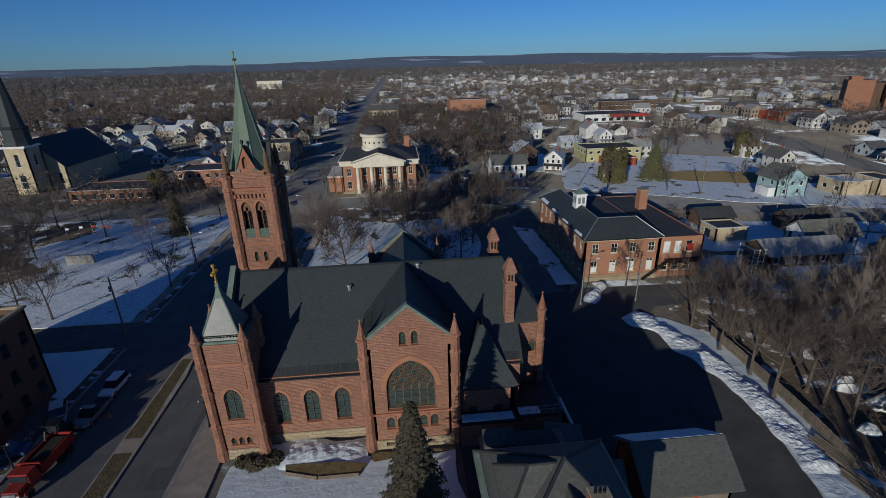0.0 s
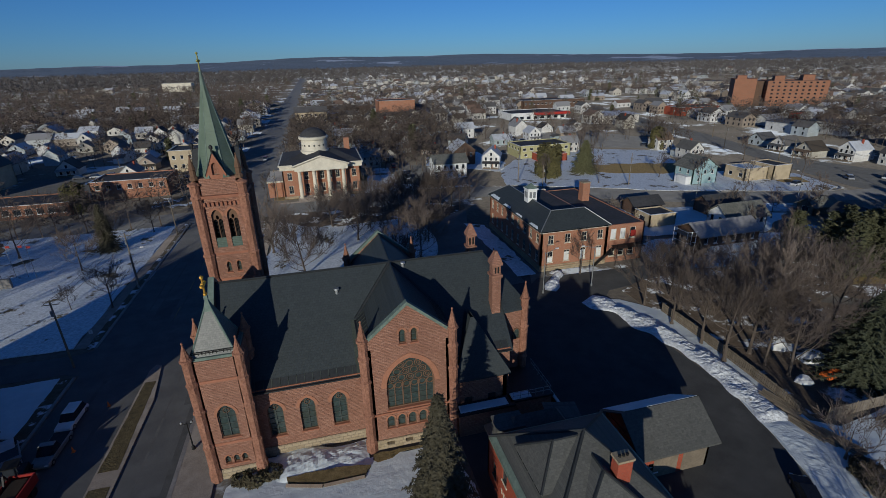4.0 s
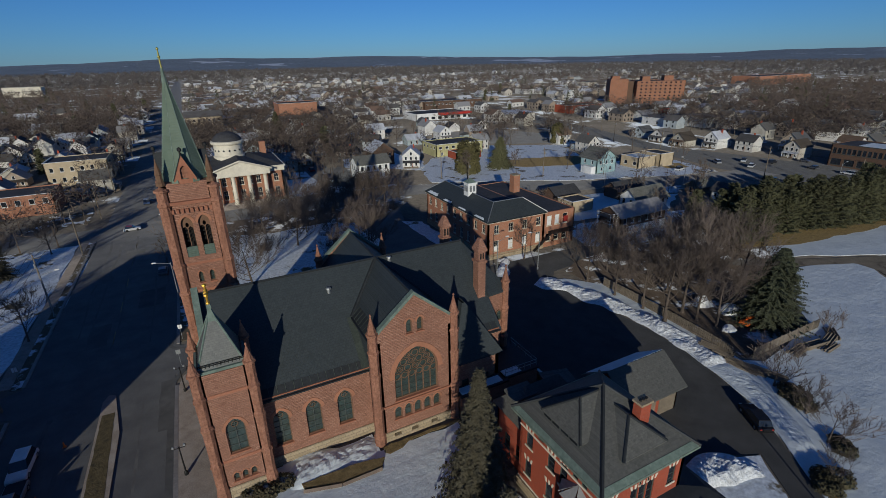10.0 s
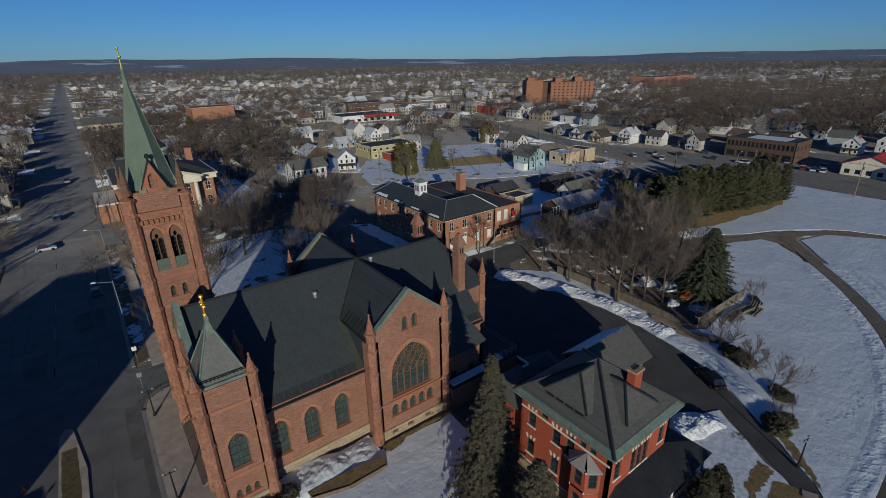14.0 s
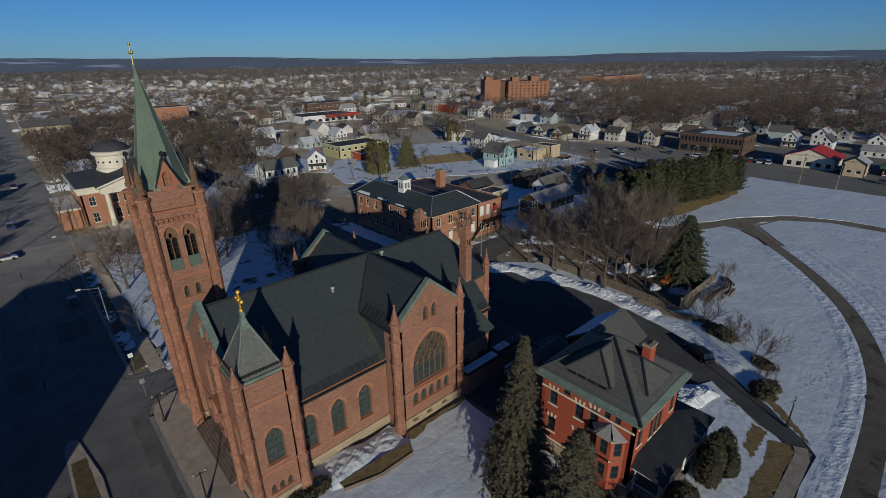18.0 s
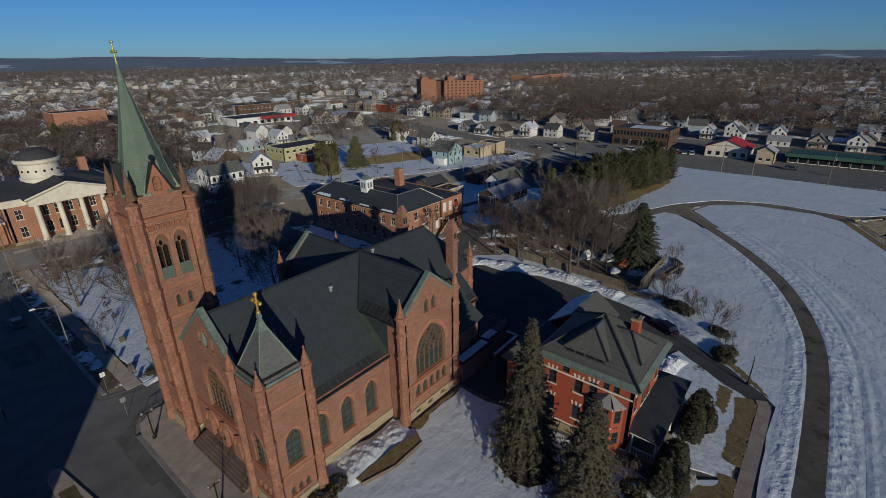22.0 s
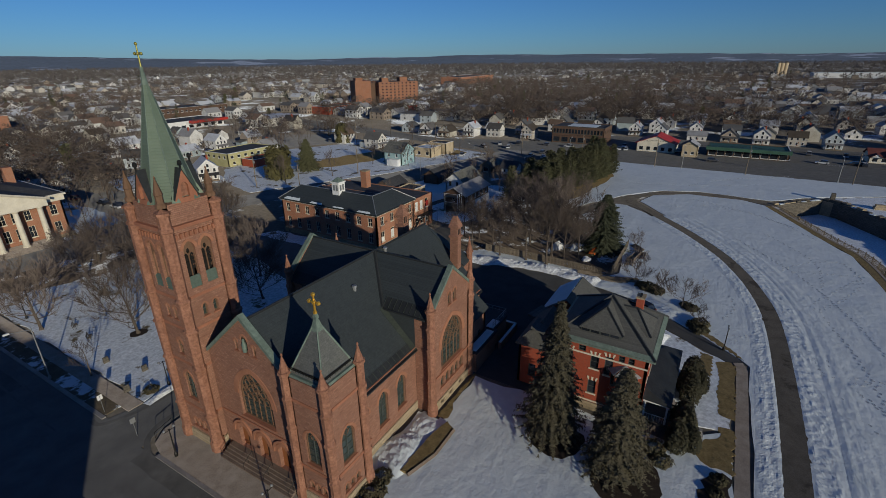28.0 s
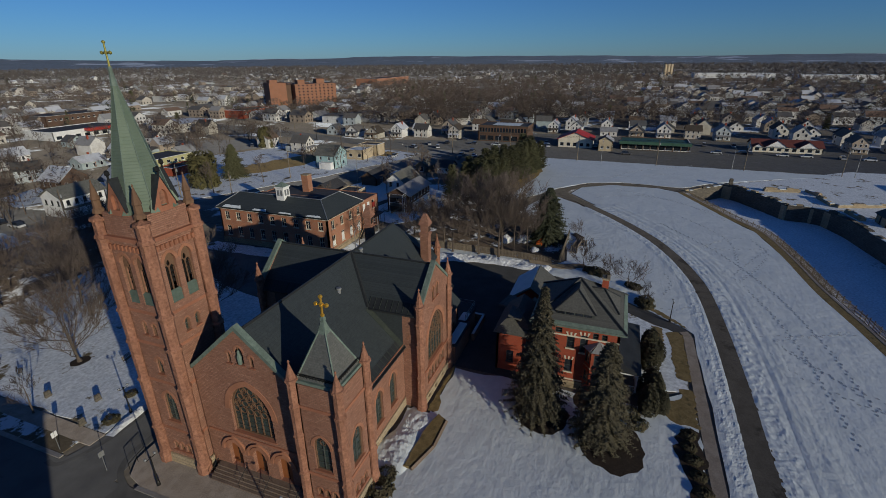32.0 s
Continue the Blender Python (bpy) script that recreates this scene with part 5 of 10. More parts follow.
for x0, y0, x1, y1 in ((11.95, 42.7, 17.2, 48.9), (5.2, 42.2, 11.95, 43.9)):
    bm = B()
    box(bm, x0, y0, 0, x1, y1, 3.2)
    part("annex_wall", bm, STONE, church)
    bm = B()
    box(bm, x0 - 0.2, y0 - 0.2, 3.2, x1 + 0.2, y1, 3.5)
    part("annex_roof", bm, LEAD, church)
    bm = B()
    box(bm, x0 + 0.1, y0 + 0.05, 3.5, x1 - 0.6 - (2.0 if x0 > 10 else 0), y0 + 1.3, 3.62, 0.08)
    part("roof_snow", bm, SNOW, church, "snow left on the low roof")
for (ax_, ay_), (bx_, by_) in (((12.1, 42.8), (17.1, 42.8)), ((17.1, 42.8), (17.1, 48.8))):
    rl = B()
    for z in (4.0, 4.5):
        bar(rl, (ax_, ay_, z), (bx_, by_, z), 0.035, 5)
    part("roof_rail", rl, GALV, church)
    for k in range(6):
        p = Vector((ax_, ay_)).lerp(Vector((bx_, by_)), k / 5)
        part("rail_post", bar(B(), (p.x, p.y, 3.45), (p.x, p.y, 4.5), 0.035, 5), GALV, church)

# west front
FX = -21.35
at, u = (FX, CY, 0), (0, -1)
hw = 6.1
doors = [arch(a, 1.0, 1.7, 3.3, 0.5, 6) for a in (-3.2, 0, 3.2)]
holes = doors + [arch(0.0, 6.1, 5.2, 6.3, 0.5, 9), arch(0, 15.0, 0.9, 2.0, 0.6, 6), arch(-1.35, 14.9, 0.45, 1.3, 0.6, 5), arch(1.35, 14.9, 0.45, 1.3, 0.6, 5)]
wall("west_front", [(-hw - 0.4, 0), (hw + 0.4, 0), (hw + 0.4, 13.2), (0, 19.0), (-hw - 0.4, 13.2)], holes, at, u, STONE, 0.48)
gothic_window(church, at, u, 0, 6.1, 5.2, 6.3, 6, True, 0.45, 0.5, 0.16)
surround(church, at, u, 0, 6.1, 5.2, 6.3, 0.65, 0.5, 0.06)
for a, z, w, h in ((0, 15.0, 0.9, 2.0), (-1.35, 14.9, 0.45, 1.3), (1.35, 14.9, 0.45, 1.3)):
    gothic_window(church, at, u, a, z, w, h, 1, False, 0.3, 0.6)
    surround(church, at, u, a, z, w, h, 0.2, 0.6)
bm = B()
lathe(bm, FX - 0.05, CY, [(0.2, 15.1), (0.24, 15.9), (0.12, 16.3), (0.14, 16.5), (0.05, 16.65)], 8)
part("niche_statue", bm, COPPER, church, "small weathered statue in a niche")
for a in (-3.2, 0, 3.2):
    surround(church, at, u, a, 1.0, 1.7, 3.3, 0.4, 0.5, 0.08)
    surround(church, at, u, a, 0.9, 2.6, 4.0, 0.3, 0.5, 0.2)
    dr = panel(B(), arch(a, 1.0, 1.7, 3.3, 0.5, 6), [], (FX + 0.45, CY, 0), u, 0.08)
    d0 = part("door", dr, DOORW, church, "oak double door under a stone arch")
    bm = B()
    y = CY - a
    box(bm, FX + 0.42, y - 0.03, 1.0, FX + 0.46, y + 0.03, 3.4)
    part("door_seam", bm, DARK, d0)
for s in (-1, 1):
    bm = B()
    x0, x1 = FX - 0.18, FX + 0.48
    q = [(CY, 18.85), (CY + s * (hw + 0.5), 13.05), (CY + s * (hw + 0.5), 13.5), (CY, 19.35)]
    f1 = [bm.verts.new((x0, *p)) for p in q]
    f2 = [bm.verts.new((x1, *p)) for p in q]
    bm.faces.new(f1)
    bm.faces.new(f2[::-1])
    for i in range(4):
        j = (i + 1) % 4
        bm.faces.new((f1[j], f1[i], f2[i], f2[j]))
    bmesh.ops.recalc_face_normals(bm, faces=bm.faces)
    part("gable_coping", bm, COPPER, church, "green copper coping")
for z in (5.4, 12.9):
    bm = B()
    box(bm, FX - 0.12, CY - hw, z, FX + 0.1, CY + hw, z + 0.22) if z < 6 else box(bm, FX - 0.1, CY - hw - 0.3, z - 7.9, FX + 0.1, CY - hw, z - 7.7)
    part("string_course", bm, STONE_T, church)
for i in range(5):
    bm = B()
    box(bm, FX - 1.9 + 0.32 * i, CY - 5.6, 0.12 + 0.17 * i, FX + 0.3, CY + 5.6, 0.29 + 0.17 * i)
    part("step", bm, STEP, church)
for yy in (CY - 5.4, CY - 1.6, CY + 1.6, CY + 5.4):
    bm = B()
    bar(bm, (FX - 1.85, yy, 1.05), (FX - 0.5, yy, 1.85), 0.03, 6)
    for x, z0, z1 in ((-1.85, 0.2, 1.05), (-1.2, 0.6, 1.45), (-0.5, 0.9, 1.85)):
        bar(bm, (FX + x, yy, z0), (FX + x, yy, z1), 0.025, 6)
    part("handrail", bm, IRON, church)


# square towers
def tower_faces(cx, cy, h, z0, z1, spec, th=0.6, mat=STONE, faces=("S", "W", "N", "E")):
    for f in faces:
        if f == "S":
            org, uu = (cx, cy - h, 0), (1, 0)
        elif f == "W":
            org, uu = (cx - h, cy, 0), (0, -1)
        elif f == "N":
            org, uu = (cx, cy + h, 0), (-1, 0)
        else:
            org, uu = (cx + h, cy, 0), (0, 1)
        wins = [s for s in spec if s[0] in (f, "*")]
        wall("tower_wall", rect(-h, z0, h, z1), [arch(s[1], s[2], s[3], s[4], 0.8, 7) for s in wins], org, uu, mat, th)
        for _, a, z, w, hh, kind in wins:
            surround(church, org, uu, a, z, w, hh, 0.28 if w > 0.7 else 0.16, 0.8)
            if kind == "belfry":
                belfry(org, uu, a, z, w, hh)
            else:
                gothic_window(church, org, uu, a, z, w, hh, 2 if w > 1 else 1, False, 0.3, 0.8)


def belfry(org, uu, a, z, w, hh):
    """A tall open bell arch with tracery and green louvres at its foot."""
    uv = Vector((uu[0], uu[1], 0))
    inn = Vector((-uv.y, uv.x, 0))
    o = Vector(org)
    bk = panel(B(), arch(a, z, w, hh, 0.8, 7), [], o + inn * 1.0, uv, 0.05)
    void = part("bell_opening", bk, DARK, church, "dark open bell arch")
    fr = panel(B(), arch(a, z, w, hh, 0.8, 7), [arch(a - w * 0.245, z + 0.2, w * 0.42, hh * 0.7, 0.95, 5), arch(a + w * 0.245, z + 0.2, w * 0.42, hh * 0.7, 0.95, 5), [(a + 0.15 * w * math.cos(k), z + hh * 0.78 + 0.24 * w * math.sin(k)) for k in (math.tau * i / 8 for i in range(8))]], o + inn * 0.3, uv, 0.12)
    part("tracery", fr, TRACERY, void)
    for i in range(5):
        bm = B()
        p0, p1 = o + uv * (a - w / 2 + 0.03), o + uv * (a + w / 2 - 0.03)
        zz = z + 0.02 + 0.24 * i
        q = [p0 + inn * 0.02, p1 + inn * 0.02, p1 + inn * 0.28, p0 + inn * 0.28]
        hexa(bm, [(v.x, v.y, zz + (0.0 if k < 2 else 0.2)) for k, v in enumerate(q)] + [(v.x, v.y, zz + 0.05 + (0.0 if k < 2 else 0.2)) for k, v in enumerate(q)])
        part("louvre", bm, LOUVRE, void)
    for i in range(4):
        bm = B()
        zz = z + hh * (0.36 + 0.1 * i)
        p0, p1 = o + uv * (a - w / 2), o + uv * (a + w / 2)
        q = [p0 + inn * 0.55, p1 + inn * 0.55, p1 + inn * 0.8, p0 + inn * 0.8]
        hexa(bm, [(v.x, v.y, zz + (0.0 if k < 2 else 0.25)) for k, v in enumerate(q)] + [(v.x, v.y, zz + 0.06 + (0.0 if k < 2 else 0.25)) for k, v in enumerate(q)])
        part("louvre", bm, DARK, void)


# small south-west tower
AX, AY, AH = -19.78, 45.95, 2.4
tower_faces(AX, AY, AH, 1.3, 15.2, [("S", 0, 5.4, 1.85, 4.2, "w"), ("W", 0, 5.4, 1.85, 4.2, "w"), ("S", -0.85, 1.9, 0.6, 1.1, "w"), ("S", 0, 1.9, 0.6, 1.1, "w"), ("S", 0.85, 1.9, 0.6, 1.1, "w"), ("W", -0.85, 1.9, 0.6, 1.1, "w"), ("W", 0, 1.9, 0.6, 1.1, "w"), ("W", 0.85, 1.9, 0.6, 1.1, "w")])
bm = B()
box(bm, AX - AH - 0.2, AY - AH - 0.2, 0, AX + AH + 0.2, AY + AH + 0.2, 1.3, 0.1)
part("foundation", bm, FOUND, church)
for z in (4.6, 12.6):
    belt(church, AX - AH, AY - AH, AX + AH, AY + AH, z, 0.12, 0.25)
for sx in (-1, 1):
    for sy in (-1, 1):
        turret(church, AX + sx * AH, AY + sy * AH, 0.48, 15.4, 17.6, (4.6, 9.2, 12.6))
bm = B()
box(bm, AX - AH + 0.1, AY - AH + 0.1, 15.2, AX + AH - 0.1, AY + AH - 0.1, 15.5)
part("eave_gutter", bm, COPPER, church, "green copper gutter")
r0 = AH - 0.35
apex = Vector((AX, AY, 20.6))
cor = [Vector((AX + sx * r0, AY + sy * r0, 15.5)) for sx, sy in ((-1, -1), (1, -1), (1, 1), (-1, 1))]
for i in range(4):
    bm = B()
    slab_roof(bm, [cor[i], cor[(i + 1) % 4], apex], 0.1)
    part("tower_roof", bm, SLATE_M, church, "weathered grey slate pyramid roof")
    hip = B()
    bar(hip, cor[i], apex, 0.09, 5)
    part("hip_flashing", hip, COPPER, church)
    a, b = cor[i] * 0.97 + apex * 0.03, cor[(i + 1) % 4] * 0.97 + apex * 0.03
    for k in range(4):
        f = B()
        p, q = a.lerp(b, (k + 0.02) / 4), a.lerp(b, (k + 0.98) / 4)
        for zz in (0.18, 0.34):
            bar(f, p + Vector((0, 0, zz)), q + Vector((0, 0, zz)), 0.045, 4)
        for m in range(4):
            w = p.lerp(q, m / 3)
            bar(f, w, w + Vector((0, 0, 0.36)), 0.025, 4)
        part("snow_guard", f, IRON, church)
cap = lathe(B(), AX, AY, [(0.62, 19.55), (0.2, 20.7), (0.26, 20.75), (0.26, 21.0), (0.1, 21.35)], 4, math.pi / 4)
part("roof_cap", cap, COPPER, church)


def cross_finial(x, y, z0, z1, arm, t, along, label, mat):
    bm = B()
    zc = z0 + (z1 - z0) * 0.62
    dx, dy = along
    bar(bm, (x, y, z0), (x, y, z1), t, 8, t * 0.8)
    bar(bm, (x - dx * arm, y - dy * arm, zc), (x + dx * arm, y + dy * arm, zc), t * 0.9, 8)
    for p in ((x - dx * arm, y - dy * arm, zc), (x + dx * arm, y + dy * arm, zc), (x, y, z1), (x, y, z0 + 0.2)):
        bmesh.ops.create_icosphere(bm, subdivisions=1, radius=t * 1.9, matrix=Matrix.Translation(p))
    bmesh.ops.create_icosphere(bm, subdivisions=1, radius=t * 2.2, matrix=Matrix.Translation((x, y, zc)))
    part("cross", bm, mat, church, label)


cross_finial(AX, AY, 21.1, 23.1, 0.55, 0.12, (0, 1), "gilded roof cross", GOLD)

# bell tower
TX, TY, TH = -19.82, 64.4, 2.7
tower_faces(TX, TY, TH, 1.3, 29.2, [("*", -0.92, 20.4, 1.24, 5.05, "belfry"), ("*", 0.92, 20.4, 1.24, 5.05, "belfry"), ("*", -0.62, 16.9, 0.56, 1.5, "w"), ("*", 0.62, 16.9, 0.56, 1.5, "w"), ("W", 0, 6.2, 1.6, 3.8, "w"), ("N", 0, 6.2, 1.6, 3.8, "w"), ("W", 0, 12.3, 0.8, 1.9, "w"), ("W", -0.9, 2.0, 0.6, 1.2, "w"), ("W", 0, 2.0, 0.6, 1.2, "w"), ("W", 0.9, 2.0, 0.6, 1.2, "w")])
bm = B()
box(bm, TX - TH - 0.25, TY - TH - 0.25, 0, TX + TH + 0.25, TY + TH + 0.25, 1.3, 0.1)
part("foundation", bm, FOUND, church)
for z in (4.9, 11.2, 15.8, 19.4):
    belt(church, TX - TH, TY - TH, TX + TH, TY + TH, z, 0.1, 0.26)
belt(church, TX - TH, TY - TH, TX + TH, TY + TH, 27.0, 0.42, 0.32)
for f in range(4):
    for i in range(9):
        a = -2.0 + 0.5 * i
        c = [(TX + a, TY - TH - 0.12), (TX - TH - 0.12, TY + a), (TX + a, TY + TH + 0.12), (TX + TH + 0.12, TY + a)][f]
        bm = B()
        box(bm, c[0] - 0.12, c[1] - 0.12, 25.95, c[0] + 0.12, c[1] + 0.12, 26.45)
        part("corbel", bm, STONE_T, church)
for sx in (-1, 1):
    for sy in (-1, 1):
        turret(church, TX + sx * (TH + 0.02), TY + sy * (TH + 0.02), 0.58, 28.6, 29.5, (4.9, 11.2, 15.8, 19.4, 27.0))
bm = B()
box(bm, TX - TH + 0.05, TY - TH + 0.05, 29.2, TX + TH - 0.05, TY + TH - 0.05, 29.45)
part("parapet", bm, STONE, church)
# broach spire
tip = Vector((TX, TY, 41.2))
z8 = 29.5
oct8 = []
for i in range(8):
    k = math.pi / 8 + math.pi / 4 * i
    oct8.append(Vector((TX + 2.64 * math.cos(k), TY + 2.64 * math.sin(k), z8)))
bm = B()
for i in range(8):
    bm.faces.new([bm.verts.new(p) for p in (oct8[i], oct8[(i + 1) % 8], tip)])
bmesh.ops.recalc_face_normals(bm, faces=bm.faces)
spire = part("spire", bm, SPIRE_C, church, "green copper spire with ribbed seams")
n = 40
for j in range(n):
    q = j / n
    bm = B()
    ring = [p.lerp(tip, q) for p in oct8]
    for i in range(8):
        a, b = ring[i], ring[(i + 1) % 8]
        c = Vector((TX, TY, a.z))
        o1, o2 = (a - c) * (0.035 / max((a - c).length, 0.1)), (b - c) * (0.035 / max((b - c).length, 0.1))
        hexa(bm, [a - o1, b - o2, b + o2, a + o1] + [v + Vector((0, 0, 0.06)) for v in (a - o1, b - o2, b + o2, a + o1)])
    part("seam", bm, SPIRE_C, spire)
for i in range(8):
    bm = B()
    bar(bm, oct8[i], tip, 0.07, 4, 0.03)
    part("hip_roll", bm, COPPER, spire)
for i in range(8):
    k = math.pi / 8 + math.pi / 4 * i
    c, s_ = math.cos(k), math.sin(k)
    t_ = Vector((-s_, c, 0))
    p = Vector((TX, TY, 0))
    o = Vector((c, s_, 0))
    bm = B()
    lo = [p + o * 2.2 - t_ * 0.28, p + o * 2.95 - t_ * 0.4, p + o * 2.95 + t_ * 0.4, p + o * 2.2 + t_ * 0.28]
    hi = [p + o * 2.2 - t_ * 0.15, p + o * 2.52 - t_ * 0.11, p + o * 2.52 + t_ * 0.11, p + o * 2.2 + t_ * 0.15]
    hexa(bm, [(v.x, v.y, 29.42) for v in lo] + [(v.x, v.y, 30.5) for v in hi])
    part("copper_foot", bm, SPIRE_C, spire, "flared copper foot of a spire hip")
for sx in (-1, 1):
    for sy in (-1, 1):
        bm = B()
        x0, y0 = TX + sx * TH, TY + sy * TH
        lathe(bm, x0 - sx * 0.12, y0 - sy * 0.12, [(0.5, 29.3), (0.5, 29.65), (0.36, 29.8), (0.34, 30.5), (0.41, 30.6), (0.36, 30.8), (0.18, 31.6), (0.06, 32.1), (0.09, 32.2), (0.03, 32.35)], 8, math.pi / 8)
        part("corner_pinnacle", bm, TRACERY, spire, "slender dark sandstone pinnacle at a spire corner")
for sx, sy, ux, uy in ((0, -1, 1, 0), (-1, 0, 0, -1), (0, 1, -1, 0), (1, 0, 0, 1)):
    org = (TX + sx * (TH - 0.02), TY + sy * (TH - 0.02), 0)
    g = panel(B(), [(-1.15, 29.3), (1.15, 29.3), (1.15, 29.9), (0, 32.6), (-1.15, 29.9)], [arch(0, 29.8, 0.8, 1.5, 0.6, 5)], org, (ux, uy), 0.35)
    gab = part("spire_gable", g, STONE_T, spire, "sandstone gablet at the foot of the spire")
    bk = panel(B(), arch(0, 29.8, 0.8, 1.5, 0.6, 5), [], (org[0] - sx * 0.3, org[1] - sy * 0.3, 0), (ux, uy), 0.04)
    part("gablet_window", bk, STONE_R, gab)
    fin = lathe(B(), org[0], org[1], [(0.1, 32.4), (0.1, 32.9), (0.24, 33.0), (0.2, 33.3), (0.05, 33.4)], 6)
    part("finial", fin, IRON, gab)
    rr = B()
    o = Vector((org[0], org[1], 0))
    uv, inn = Vector((ux, uy, 0)), Vector((-sx, -sy, 0))
    for s in (-1, 1):
        slab_roof(rr, [o + Vector((0, 0, 32.65)) - inn * 0.1, o + uv * s * 1.24 + Vector((0, 0, 29.8)) - inn * 0.1, o + uv * s * 1.24 + Vector((0, 0, 29.8)) + inn * 0.9, o + Vector((0, 0, 32.65)) + inn * 1.9], 0.12)
    bmesh.ops.recalc_face_normals(rr, faces=rr.faces)
    part("gablet_roof", rr, LEAD, gab)
cap = lathe(B(), TX, TY, [(0.3, 40.1), (0.15, 41.4), (0.19, 41.5), (0.12, 41.7)], 8, math.pi / 8)
part("spire_cap", cap, COPPER, spire)
cross_finial(TX, TY, 41.4, 43.55, 0.5, 0.085, (0, 1), "tarnished gilded spire cross", OLDGOLD)

# ---- other buildings ----
FACES = {"S": lambda x0, y0, x1, y1: ((x0, y0, 0), (1, 0)), "E": lambda x0, y0, x1, y1: ((x1, y0, 0), (0, 1)),
         "N": lambda x0, y0, x1, y1: ((x1, y1, 0), (-1, 0)), "W": lambda x0, y0, x1, y1: ((x0, y1, 0), (0, -1))}


def pane(parent, org, u, a, z, w, h, frame=None, glass=None, depth=0.14, bars=(1, 1), arched=False, sill=True):
    """A sash window set back in its opening: glass, frame, bars and sill."""
    glass, frame = glass or GLASS, frame or WHITE
    uv = Vector((u[0], u[1], 0))
    inn = Vector((-uv.y, uv.x, 0))
    o = Vector(org)
    g = part("window", panel(B(), rect(a, z, a + w, z + h), [], o + inn * depth, uv, 0.03), glass, parent)
    t = min(0.09, w * 0.12)
    f = rect(a, z, a + w, z + h)
    part("frame", panel(B(), f, [rect(a + t, z + t, a + w - t, z + h - t)], o + inn * (depth - 0.06), uv, 0.06), frame, g)
    lattice = B()
    for i in range(1, bars[1] + 1):
        zz = z + h * i / (bars[1] + 1)
        panel(lattice, rect(a + t, zz - 0.03, a + w - t, zz + 0.03), [], o + inn * (depth - 0.05), uv, 0.05)
    for i in range(1, bars[0]):
        aa = a + w * i / bars[0]
        panel(lattice, rect(aa - 0.025, z + t, aa + 0.025, z + h - t), [], o + inn * (depth - 0.052), uv, 0.05)
    if lattice.verts:
        part("glazing_grid", lattice, frame, g)
    else:
        lattice.free()
    if sill:
        part("sill", panel(B(), rect(a - 0.1, z - 0.14, a + w + 0.1, z), [], o - inn * 0.08, uv, 0.16 + depth), frame, g)
    return g


def row(a0, a1, n, w):
    """n openings of width w spread evenly between a0 and a1."""
    gap = (a1 - a0) / n
    return [a0 + gap * (i + 0.5) - w / 2 for i in range(n)]


def block(parent, x0, y0, x1, y1, z0, z1, mat, wins=(), th=0.3, frame=None, bars=(1, 1), name="wall", glass=None, sill=True):
    """Four walls; wins: (face, along, sill height, width, height)."""
    for f, at in FACES.items():
        org, u = at(x0, y0, x1, y1)
        ln = x1 - x0 if f in "SN" else y1 - y0
        mine = [w for w in wins if w[0] == f]
        part(name, panel(B(), rect(0, z0, ln, z1), [rect(a, z, a + w, z + h) for _, a, z, w, h in mine], org, u, th), mat, parent)
        for _, a, z, w, h in mine:
            pane(parent, org, u, a, z, w, h, frame, glass, 0.14, bars, False, sill)


def hip(parent, x0, y0, x1, y1, ze, zr, mat, over=0.4, along="x", inset=None, name="roof", th=0.2):
    """A hipped roof; its ridge runs along x or y."""
    x0, y0, x1, y1 = x0 - over, y0 - over, x1 + over, y1 + over
    if along == "x":
        k = (y1 - y0) / 2 if inset is None else inset
        k = min(k, (x1 - x0) / 2 - 0.05)
        m = (y0 + y1) / 2
        a, b = (x0 + k, m, zr), (x1 - k, m, zr)
        planes = [[(x0, y0, ze), (x1, y0, ze), b, a], [(x1, y0, ze), (x1, y1, ze), b], [(x1, y1, ze), (x0, y1, ze), a, b], [(x0, y1, ze), (x0, y0, ze), a]]
    else:
        k = (x1 - x0) / 2 if inset is None else inset
        k = min(k, (y1 - y0) / 2 - 0.05)
        m = (x0 + x1) / 2
        a, b = (m, y0 + k, zr), (m, y1 - k, zr)
        planes = [[(x0, y0, ze), (x1, y0, ze), a], [(x1, y0, ze), (x1, y1, ze), b, a], [(x1, y1, ze), (x0, y1, ze), b], [(x0, y1, ze), (x0, y0, ze), a, b]]
    out = []
    for p in planes:
        bm = slab_roof(B(), p, th)
        bmesh.ops.recalc_face_normals(bm, faces=bm.faces)
        out.append(part(name, bm, mat, parent))
    return out


